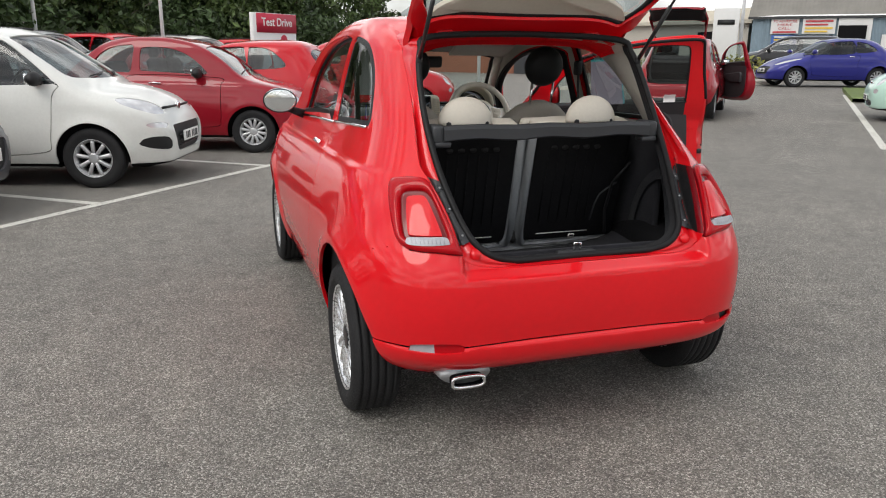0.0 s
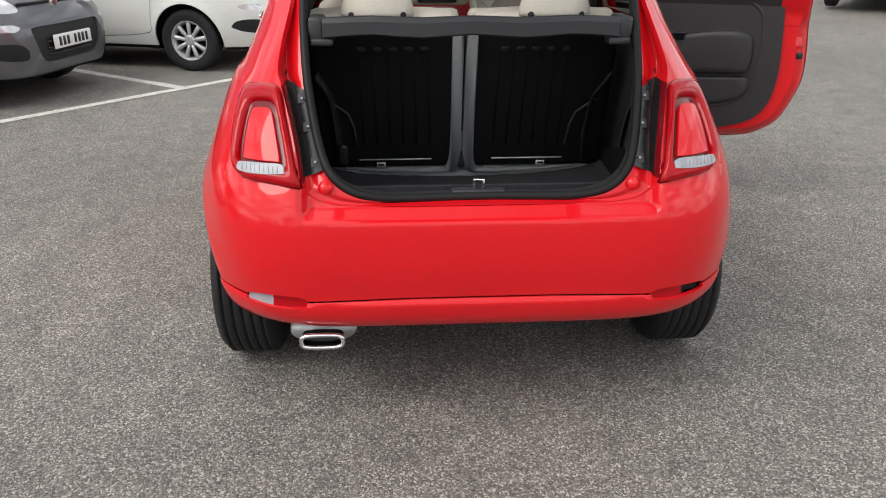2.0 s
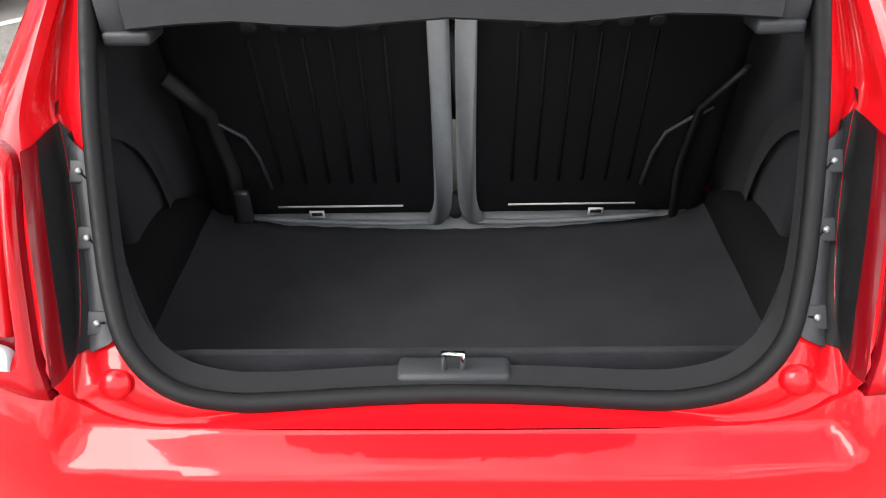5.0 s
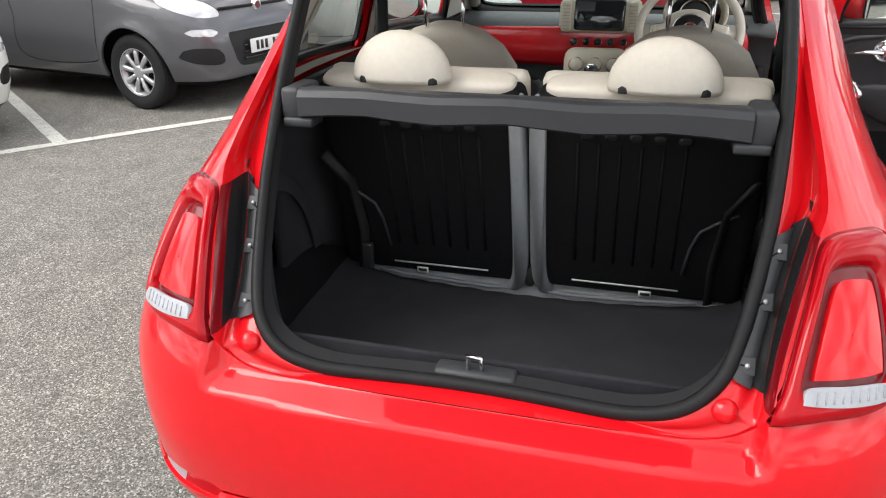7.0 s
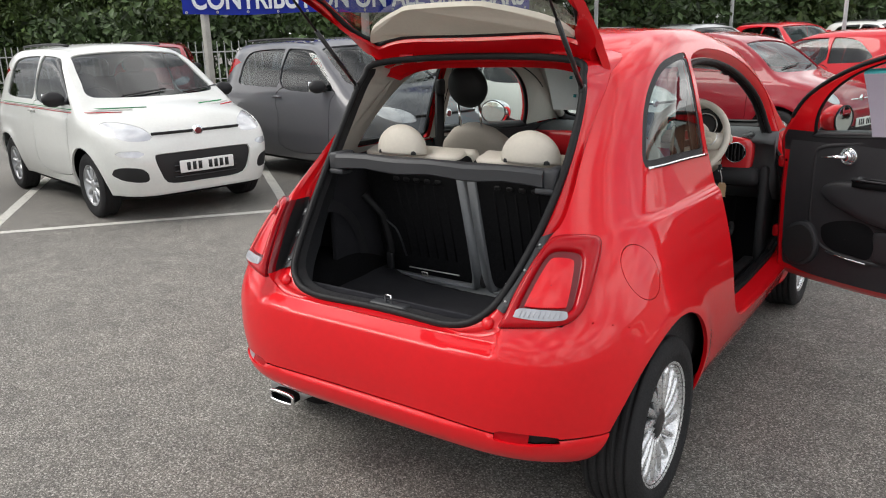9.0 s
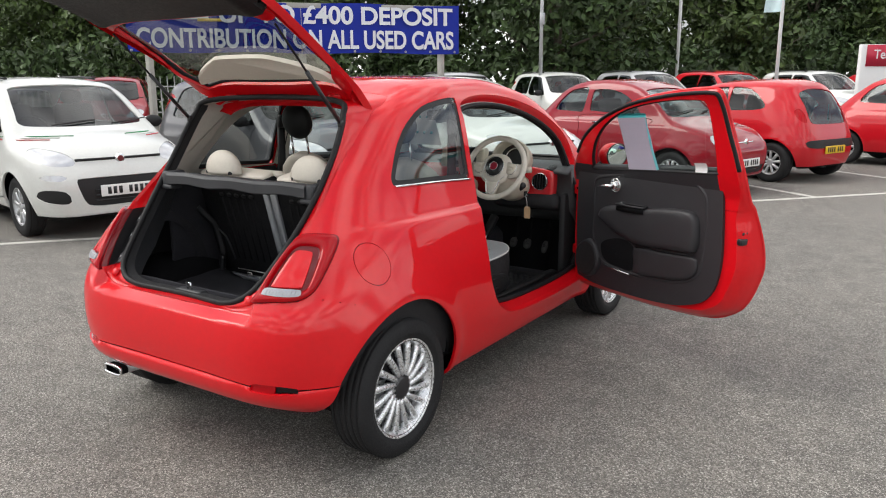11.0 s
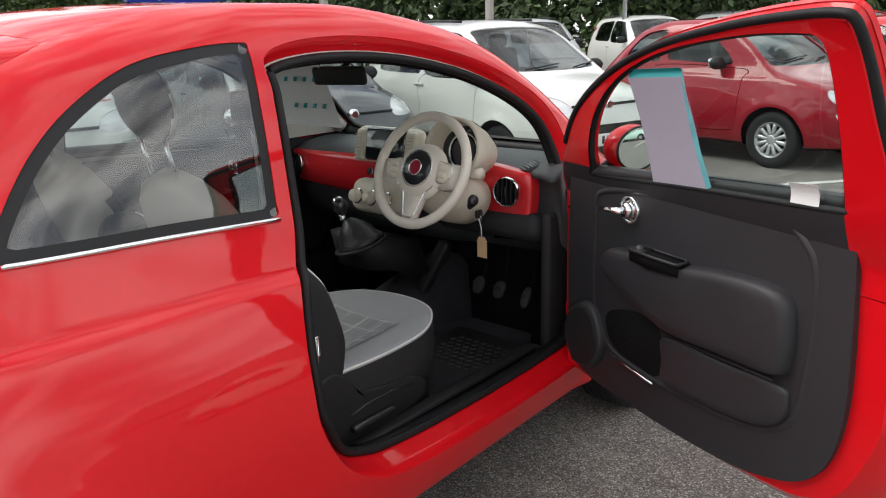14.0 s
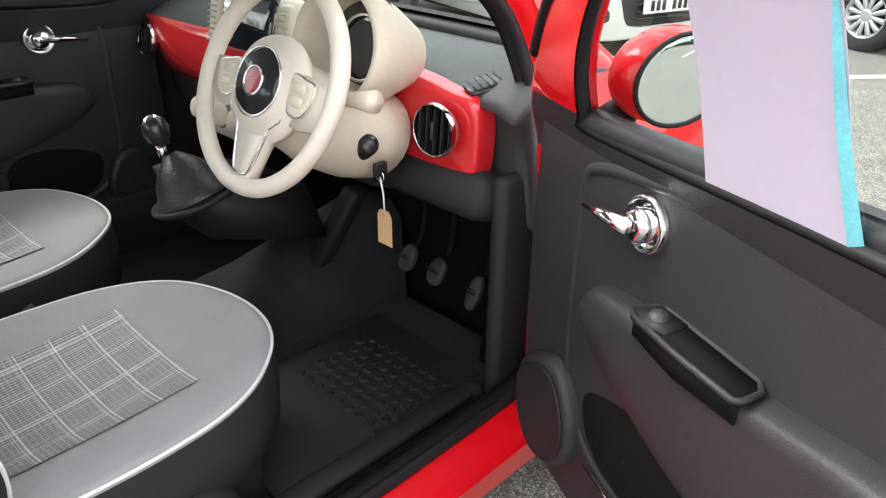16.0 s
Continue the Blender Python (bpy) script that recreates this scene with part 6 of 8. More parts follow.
def build_door(s, name):
    """A door in its closed place, s: +1 right, -1 left, with inner trim; local to its hinge."""
    door = new(name)
    h = HINGE_AT * np.array([s, 1, 1])
    door.parent, door.location = hero, tuple(h)

    def add(nm, V, F, material, depth, off, parent=None):
        V, F = used(V, F)
        V, N = hero_form.pull(V, off, 2)
        fine = hero_form.normal(V)
        if depth:
            V, F = with_rim(V, F, N, depth)
        return from_faces(nm, np.asarray(V) - h, F, material, parent or door, normals=fine)

    def local(p, off=0.0):
        """From (y, z) on the outer form, off inwards, to the door's own frame."""
        P, _ = skin.lift(np.array([p]), "side", s, off)
        return Vector(P[0] - h)

    XT = 0.652
    def flat_in(V, x0=XT):
        """Brings points below the waist to the upright inner plane."""
        V = np.array(V)
        low = np.clip((1.13 - V[:, 2]) / 0.05, 0, 1)
        V[:, 0] = s * (np.abs(V[:, 0]) * (1 - low) + np.minimum(x0, np.abs(V[:, 0])) * low)
        return V

    def on_trim(p, d=0.0):
        """A point (y, z) on the trim panel, d inwards, in the door's own frame."""
        return Vector((s * (XT - d), p[0], p[1])) - Vector(h)

    d = Skin(hero_form, V=V0, F=F0) if s > 0 else Skin(hero_form, V=cut["door", s][0], F=cut["door", s][1])
    outline = DOOR_SKIN if s > 0 else DOOR

    def drawn_in(low, high):
        """The door's outline, moved inwards by low below the waist and by high above it."""
        f = np.clip((1.04 - outline[:, 1]) / 0.15, 0, 1)[:, None]
        return inset(outline, high) * (1 - f) + inset(outline, low) * f

    body = d.take(d.field(drawn_in(0.004, 0.004), "side", s))
    d = Skin(hero_form, V=body[0], F=body[1])
    win = d.take(d.field(DOOR_WINDOW, "side", s))
    add("door_skin", d.V, d.F, RED, 0.012, 0.0)
    if s > 0:
        e0 = skin.lift(drawn_in(0.005, 0.005), "side", s, 0.008)[0]
        e1 = flat_in(skin.lift(drawn_in(0.012, 0.010), "side", s, 0.022)[0], 0.77)
        e2 = flat_in(skin.lift(drawn_in(0.018, 0.012), "side", s, 0.030)[0], 0.715)
        e3 = flat_in(skin.lift(drawn_in(0.034, 0.020), "side", s, 0.034)[0], 0.690)
        e4 = flat_in(skin.lift(drawn_in(0.060, 0.026), "side", s, 0.036)[0], 0.665)
        Ve, Fe = strip([e0, e1, e2, e3, e4])
        from_faces("door_edge", Ve - h, Fe, RED, door)
        Vd, Fd = used(d.V, d.F)
        Vd, Fd, _ = split(Vd, Fd, Skin(hero_form, V=Vd, F=Fd).field(drawn_in(0.060, 0.026), "side", s))
        Vd, Fd = used(Vd, Fd)
        Vd = flat_in(hero_form.pull(Vd, 0.036, 2)[0], 0.665)
        ip = from_faces("inner_panel", Vd - h, Fd, RED, door)
        ip.data.materials.append(DOOR_TRIM)
        for f in ip.data.polygons:
            if 0.95 < f.center.z < 1.112 - 0.066 * min(1.0, max(0.0, f.center.y + h[1] - 1.372)) ** 1.15 and 1.36 < f.center.y + h[1] < 2.385:
                f.material_index = 1
    g = add("door_glass", *win, GLASS, 0, 0.020)
    g.visible_shadow = False
    put("window_channel", tube([Vector(p) - Vector(h) for p in skin.lift(DOOR_WINDOW, "side", s, 0.024)[0]], 0.010, 6, True), RUBBER, door)
    put("waist_strip", tube([local(p, -0.004) for p in ((1.30, 1.056), (1.6, 1.045), (1.95, 1.03), (2.27, 1.015))], 0.0065, 6), CHROME, door)
    rub = inset(outline, 0.012)
    top = [p for p in rub if p[1] > 1.10 and p[0] < 2.33]
    put("frame_seal", tube([Vector(p) - Vector(h) for p in skin.lift(np.array(top), "side", s, 0.032)[0]], 0.0095, 8), RUBBER, door)
    # trim panel
    Vt, Ft, _ = split(V0, F0, Skin(hero_form, V=V0, F=F0).field(TRIM_LINE, "side", s))
    Vt, Ft = used(Vt, Ft)
    waist = np.clip((Vt[:, 2] - 1.03) / 0.06, 0, 1)
    Vt[:, 0] = s * (XT + 0.006 * waist * waist - 0.004 * np.exp(-(((Vt[:, 2] - 0.75) / 0.2) ** 2)))
    Vt, Ft = with_rim(Vt, Ft, np.tile(np.array([s, 0, 0.0]), (len(Vt), 1)), -0.02)
    from_faces("trim_panel", np.asarray(Vt) - h, Ft, DOOR_TRIM, door)
    shelf = []
    for y in np.linspace(1.372, 2.372, 23):
        zw = 1.106 - 0.066 * np.clip((y - 1.372) / 1.0, 0, 1) ** 1.15
        xg = float(hero_form.width(np.array([zw]))[0]) - 0.014
        shelf.append([Vector((s * x, y, z)) - Vector(h) for x, z in ((XT + 0.003, zw - 0.034), (XT - 0.003, zw - 0.031), (XT - 0.009, zw - 0.020), (XT - 0.008, zw - 0.009), (XT - 0.001, zw - 0.001), (XT + 0.012, zw + 0.003), (xg, zw - 0.001), (xg, zw - 0.03))])
    put("waist_shelf", loft(shelf, closed=True, caps=True), DOOR_TRIM, door)
    # a step round a recessed field, with the armrest and the map pocket standing in it
    rec = smooth_loop([(2.20, 0.62), (2.206, 0.80), (2.203, 0.942), (2.171, 0.980), (2.05, 1.004), (1.90, 1.022), (1.62, 1.040), (1.53, 1.030), (1.47, 0.990), (1.44, 0.94), (1.430, 0.81), (1.446, 0.612), (1.49, 0.546), (1.587, 0.506), (1.75, 0.488), (1.92, 0.482), (2.08, 0.495), (2.16, 0.54)], 6)
    rows = [[on_trim(p, dd) for p in inset(rec, k)] for k, dd in ((-0.010, 0.0015), (-0.003, 0.0065), (0.003, 0.0065), (0.008, 0.002))]
    put("trim_moulding", loft(rows, caps=False), DOOR_TRIM, door)

    def pad(loop, depth, material, nm, steps=5, shrink=0.16):
        rows = []
        c = loop.mean(0)
        for k in range(steps + 1):
            f = k / steps
            edge = 1 - math.sqrt(max(0, 1 - f * f))
            L = c + (loop - c) * (1 - shrink * edge)
            rows.append([on_trim(p, depth * f - 0.004) for p in L])
        c2 = c
        for k in (0.75, 0.5, 0.25, 0.02):
            rows.append([on_trim(p, depth * (1.0 + 0.10 * (1 - k)) - 0.004) for p in c2 + (loop - c2) * (1 - shrink) * k])
        return put(nm, loft(rows, caps=True), material, door)

    arm = smooth_loop([(2.155, 0.775), (2.12, 0.822), (2.02, 0.842), (1.83, 0.852), (1.67, 0.876), (1.54, 0.882), (1.478, 0.858), (1.461, 0.77), (1.468, 0.70), (1.50, 0.675), (1.66, 0.666), (1.85, 0.658), (2.0, 0.695), (2.11, 0.738)], 5)
    pad(arm, 0.045, DOOR_TRIM, "armrest", shrink=0.10)
    pocket = smooth_loop([(1.872, 0.636), (1.66, 0.645), (1.49, 0.655), (1.462, 0.62), (1.474, 0.57), (1.52, 0.535), (1.60, 0.515), (1.75, 0.500), (1.872, 0.496), (1.882, 0.56)], 5)
    pad(pocket, 0.020, DOOR_TRIM, "map_pocket", shrink=0.05)
    put("pocket_edge", tube([on_trim(p, 0.022) for p in ((1.872, 0.648), (1.66, 0.656), (1.50, 0.664))], 0.0035, 6), TRIM, door)
    # flat near-black sheet on the trim: the open pocket's shade put into colour
    well = smooth_loop([(2.13, 0.62), (2.0, 0.665), (1.895, 0.635), (1.895, 0.505), (2.0, 0.500), (2.08, 0.510), (2.13, 0.55)], 4)
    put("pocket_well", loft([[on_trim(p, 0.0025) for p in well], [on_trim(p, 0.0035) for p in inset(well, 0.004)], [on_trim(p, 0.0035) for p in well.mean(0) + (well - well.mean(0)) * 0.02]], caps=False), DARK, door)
    disc = smooth_loop([(2.325, 0.575), (2.25, 0.622), (2.19, 0.607), (2.158, 0.55), (2.153, 0.497), (2.168, 0.452), (2.22, 0.403), (2.29, 0.402), (2.335, 0.455), (2.342, 0.52)], 5)
    disc = disc + np.array([-0.012, 0])
    grille = pad(disc, 0.030, DOOR_TRIM, "speaker_pod", shrink=0.10)
    mid = disc.mean(0)
    put("grille_ring", tube([on_trim(p, 0.029) for p in mid + (disc - mid) * 0.82], 0.0035, 6, True), TRIM, grille)
    put("speaker_grille", loft([[on_trim(p, 0.0312) for p in mid + (disc - mid) * k] for k in (0.80, 0.5, 0.02)], caps=False), mat("perforated_grille", (0.012, 0.012, 0.013), 0.7, vary=0.5, scale=60, grain=1.0, grain_scale=300), grille)
    put("pocket_strip", tube([on_trim(p, 0.014) for p in ((2.10, 0.497), (2.0, 0.484), (1.905, 0.479))], 0.0045, 6), CHROME, door)
    # chrome handle in its round cup
    at = on_trim((2.043, 0.952), 0.002)
    inw = Matrix.Translation(at) @ rot(0, -90 * s, 0)
    cup = put("handle_cup", lathe([(0.0, 0.002), (0.030, 0.004), (0.036, 0.012), (0.040, 0.008), (0.041, 0.0)], 28, m=inw), CHROME, door)
    put("handle_knob", lathe([(0.0, 0.03), (0.018, 0.028), (0.024, 0.018), (0.025, 0.0)], 24, m=inw), CHROME, cup)
    put("handle_lever", tube([at + Vector((-s * 0.03, 0.0, 0)), at + Vector((-s * 0.036, 0.055, -0.004)), at + Vector((-s * 0.028, 0.112, -0.014))], [0.012, 0.009, 0.006], 8, flat=0.6), CHROME, cup)
    # switch and pull cup
    a, b = on_trim((1.995, 0.860), 0.045), on_trim((1.795, 0.862), 0.045)
    mid = (a + b) / 2
    ang = math.degrees(math.atan2(b.z - a.z, -(b.y - a.y)))
    along, across = (b - a), Vector((s, 0, 0))
    frame = [a + along * u + across * v for u, v in ((0.0, 0.0), (0.03, 0.034), (0.10, 0.042), (0.9, 0.042), (0.98, 0.030), (1.0, 0.0), (0.97, -0.008), (0.5, -0.012), (0.08, -0.010))]
    cup = put("pull_cup", tube(frame, 0.0045, 8, True), DOOR_TRIM, door)
    # the cup is filled by a near-black block, its inner shade painted, not hollow
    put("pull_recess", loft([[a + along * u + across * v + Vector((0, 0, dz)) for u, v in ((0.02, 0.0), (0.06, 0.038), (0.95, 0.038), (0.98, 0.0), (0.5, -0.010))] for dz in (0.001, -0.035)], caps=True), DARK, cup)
    put("switch_plate", loft([[a + along * u + across * v + Vector((0, 0, dz)) for u, v in ((0.02, 0.0), (0.05, 0.036), (0.30, 0.038), (0.33, 0.0), (0.18, -0.009))] for dz in (-0.01, 0.004)], caps=True), TRIM, cup)
    put("window_switch", lathe([(0.0, 0.008), (0.010, 0.007), (0.014, 0.0)], 16, m=Matrix.Translation(a + along * 0.17 + across * 0.014 + Vector((0, 0, 0.005)))), PLASTIC_GREY, cup)
    # outside mirror
    q = Vector((s * (0.762 if s > 0 else 0.815), 2.195, 1.100)) - Vector(h)
    bm = bmesh.new()
    bmesh.ops.create_uvsphere(bm, u_segments=28, v_segments=16, radius=1)
    for v in bm.verts:
        v.co = Vector((v.co.x * 0.095, max(v.co.y, -0.55) * 0.062, v.co.z * 0.068))
    bmesh.ops.transform(bm, matrix=Matrix.Translation(q) @ rot(0, 0, 8 * s), verts=bm.verts)
    mir = put("door_mirror", bm, RED if s > 0 else CHROME, door)
    put("mirror_glass", lathe([(0.0, 0.001), (0.90, 0.001), (1.0, -0.02)], 28, m=Matrix.Translation(q + Vector((0.004 * s, -0.0375, 0))) @ rot(90, 0, 8 * s) @ Matrix.Diagonal((0.086, 0.061, 0.05, 1))), MIRROR, mir)
    put("mirror_rim", tube([q + Vector((0.004 * s, -0.036, 0)) + Vector((0.089 * math.cos(k * math.pi / 16), math.sin(radians(8 * s)) * 0.089 * math.cos(k * math.pi / 16), 0.064 * math.sin(k * math.pi / 16))) for k in range(32)], 0.0036, 6, True), RUBBER, mir)
    put("mirror_arm", tube([local((2.22, 1.02), 0.01), q + Vector((-s * 0.04, 0.02, -0.045))], [0.03, 0.022], 10, flat=0.6), TRIM, mir)
    # lock and its screws on the rear edge
    e = Vector((s * 0.690, 1.243, 0.770)) - Vector(h)
    put("door_lock", rbox((0.055, 0.030, 0.030), e + Vector((0, 0.004, 0)), 0.004), BLACK_PAINT, door)
    for dz, dx in ((0.04, 0.015), (0.04, -0.015), (-0.04, 0.01)):
        put("lock_screw", lathe([(0.0, 0.004), (0.007, 0.003), (0.008, 0.0)], 10, m=Matrix.Translation(e + Vector((dx, -0.004, dz))) @ rot(90, 0, 0)), BLACK_PAINT, door)
    put("outer_handle", tube([local((1.38, 0.945), -0.012), local((1.45, 0.95), -0.028), local((1.52, 0.952), -0.012)], 0.011, 8, flat=0.6), CHROME, door)
    return door


driver_door = build_door(1, "driver_door")
driver_door.rotation_euler = (0, 0, radians(65.5))
passenger_door = build_door(-1, "passenger_door")

# ---- loose things in and on the car ----
def hang_on_door(p, off=0.0):
    """World place of a point (y, z) of the open door."""
    P, _ = skin.lift(np.array([p]), "side", 1, off)
    return Vector(HINGE_AT) + Matrix.Rotation(radians(65.5), 3, "Z") @ Vector(P[0] - HINGE_AT)


def card(name, corners, material, thick=0.0012, label="", category=""):
    bm = bmesh.new()
    c = [Vector(p) for p in corners]
    n = (c[1] - c[0]).cross(c[3] - c[0]).normalized() * thick
    steps = 8
    rows = []
    for k in range(steps + 1):
        f = k / steps
        bow = n * (6 * math.sin(math.pi * f))
        l, r = c[0].lerp(c[3], f) + bow, c[1].lerp(c[2], f) + bow
        rows.append([l, r, r + n, l + n])
    loft(rows, bm=bm)
    o = put(name, bm, material, None, smooth=False)
    return tagged(o, label, category)


c0, c1, c2, c3 = hang_on_door((1.972, 1.349), 0.030), hang_on_door((1.778, 1.359), 0.030), hang_on_door((1.746, 1.067), 0.030), hang_on_door((1.944, 1.052), 0.030)
pc = empty("price_card", c3, "lilac paper price card with teal heading, stuck inside the door window", "price card")
sheet = card("sheet", [c0.lerp(c3, 0.07), c1.lerp(c2, 0.07), c2, c3], PAPER)
e0, e1 = hang_on_door((1.776, 1.340), 0.024), hang_on_door((1.733, 1.064), 0.024)
back = card("backing_sheet", [c1.lerp(c2, 0.07), e0, e1, c2], TEAL_PALE)
head = card("heading", [c0, c1, c1.lerp(c2, 0.07), c0.lerp(c3, 0.07)], TEAL)
for o in (sheet, back, head):
    o.parent = pc
    o.location = -c3
w0, w1, w2, w3 = hang_on_door((1.501, 1.128), 0.03), hang_on_door((1.431, 1.132), 0.03), hang_on_door((1.431, 1.087), 0.03), hang_on_door((1.501, 1.085), 0.03)
card("window_sticker", [w0, w1, w2, w3], PAPER_WHITE, 0.001, "small white paper sticker inside the door window", "sticker")
# key with a manila tag in the ignition
tagc = Vector((0.487, 2.215, 0.745))
kt = empty("key_tag", tagc, "brown manila key tag hanging from the ignition key", "key tag")
bm = bmesh.new()
o2 = [(-0.02, 0.0), (0.02, 0.0), (0.02, 0.06), (0.012, 0.072), (-0.012, 0.072), (-0.02, 0.06)]
loft([[(x, -0.0006, z - 0.036) for x, z in o2], [(x, 0.0006, z - 0.036) for x, z in o2]], bm=bm)
put("tag", bm, MANILA, kt, smooth=False)
put("string", tube([(0, 0, 0.03), (-0.004, 0.002, 0.065), (-0.015, 0.004, 0.10)], 0.0018, 6), PIPING, kt)
put("key", rbox((0.012, 0.03, 0.028), (-0.016, 0.006, 0.112), 0.004), TRIM, kt)
put("key_ring", tube([(-0.015 + 0.010 * math.cos(k * math.pi / 8), 0.005, 0.098 + 0.010 * math.sin(k * math.pi / 8)) for k in range(16)], 0.0014, 6, True), CHROME, kt)
# rubber mat with round studs
fm = empty("floor_mat", (0.39, 2.17, 0.305), "black floor mat with raised round studs in the driver's footwell", "floor mat")
put("mat_sheet", rbox((0.42, 0.56, 0.010), (0, 0, 0.006), 0.004), SOFT, fm)
stud = lathe([(0.0, 0.005), (0.010, 0.004), (0.013, 0.0)], 12)
me = bpy.data.meshes.new("stud")
stud.to_mesh(me)
stud.free()
me.materials.append(TRIM)
for i in range(9):
    for j in range(8):
        o = new("stud", me)
        o.parent, o.location = fm, (-0.14 + 0.035 * i + (0.0175 if j % 2 else 0), -0.02 + 0.030 * j, 0.011)
# paper hung in the windscreen, with two rows of teal marks
pa = [Vector(p) for p in ((-0.42, 2.02, 1.37), (-0.07, 2.02, 1.37), (-0.05, 2.10, 1.13), (-0.40, 2.10, 1.13))]
wp = empty("windscreen_sheet", pa[0], "pale paper sheet with teal marks hung in the windscreen", "paper sheet")
sh = card("sheet", pa, PAPER_WHITE)
sh.parent, sh.location = wp, -pa[0]
for r in range(2):
    for k in range(4):
        q = pa[0].lerp(pa[1], 0.42 + 0.15 * k).lerp(pa[3].lerp(pa[2], 0.42 + 0.15 * k), 0.28 + 0.40 * r)
        put("mark", rbox((0.016, 0.004, 0.016), q - pa[0] + Vector((0, -0.004, 0)), 0.0, turn=rot(-18, 0, 0)), TEAL, wp)

# ---- parked cars ----
def panda_form(L=3.65):
    return Form(
        width=[(0, 0.70), (0.2, 0.74), (0.4, 0.80), (0.6, 0.82), (0.8, 0.815), (0.95, 0.79), (1.05, 0.76), (1.2, 0.72), (1.4, 0.655), (1.5, 0.61), (1.7, 0.5)],
        tail=[(0, 0.15), (0.25, 0.05), (0.5, 0.0), (0.8, 0.02), (1.0, 0.07), (1.2, 0.13), (1.4, 0.22), (1.7, 0.42)],
        nose=[(0, L - 0.10), (0.25, L - 0.03), (0.45, L), (0.6, L - 0.015), (0.75, L - 0.06), (0.9, L - 0.17), (1.7, L - 0.5)],
        top=[(-0.5, 1.53), (0.3, 1.55), (1.2, 1.565), (1.9, 1.545), (2.15, 1.48), (2.45, 1.30), (2.75, 1.11), (2.9, 1.02), (3.1, 0.98), (3.35, 0.91), (3.52, 0.82), (3.65, 0.66), (4.0, 0.3)],
        floor=0.2, square=7, arches=(0.62, 2.92), arch_r=0.33, r_nose=0.75, r_tail=0.5, rail=0.1)


def city_form(L=3.43):
    return Form(
        width=[(0, 0.70), (0.2, 0.74), (0.4, 0.79), (0.6, 0.81), (0.8, 0.80), (0.95, 0.765), (1.05, 0.735), (1.2, 0.69), (1.4, 0.61), (1.5, 0.55), (1.7, 0.45)],
        tail=[(0, 0.15), (0.25, 0.04), (0.45, 0.0), (0.6, 0.02), (0.8, 0.09), (1.0, 0.17), (1.2, 0.29), (1.4, 0.45), (1.7, 0.7)],
        nose=[(0, L - 0.10), (0.25, L - 0.03), (0.5, L), (0.65, L - 0.03), (0.8, L - 0.1), (1.0, L - 0.2), (1.7, L - 0.4)],
        top=[(-0.5, 1.44), (0.5, 1.465), (1.1, 1.475), (1.6, 1.455), (1.95, 1.36), (2.3, 1.17), (2.6, 0.99), (2.8, 0.93), (3.1, 0.86), (3.3, 0.74), (3.6, 0.4)],
        floor=0.2, square=5.5, arches=(0.52, 2.86), arch_r=0.32, r_nose=0.8, r_tail=0.6, rail=0.1)


def fiesta_form(L=3.97):
    return Form(
        width=[(0, 0.74), (0.2, 0.78), (0.4, 0.84), (0.6, 0.86), (0.8, 0.85), (0.95, 0.81), (1.05, 0.77), (1.2, 0.71), (1.4, 0.60), (1.5, 0.53), (1.7, 0.43)],
        tail=[(0, 0.15), (0.25, 0.05), (0.5, 0.0), (0.7, 0.03), (0.9, 0.12), (1.05, 0.25), (1.2, 0.42), (1.4, 0.68), (1.7, 1.0)],
        nose=[(0, L - 0.12), (0.25, L - 0.02), (0.45, L), (0.6, L - 0.05), (0.75, L - 0.15), (0.9, L - 0.4), (1.7, L - 0.9)],
        top=[(-0.5, 1.38), (0.6, 1.43), (1.2, 1.48), (1.7, 1.475), (2.1, 1.40), (2.5, 1.21), (2.85, 1.03), (3.0, 0.98), (3.4, 0.87), (3.7, 0.74), (3.9, 0.6), (4.3, 0.3)],
        floor=0.2, square=5, arches=(0.72, 3.21), arch_r=0.34, r_nose=0.95, r_tail=0.7, rail=0.1)


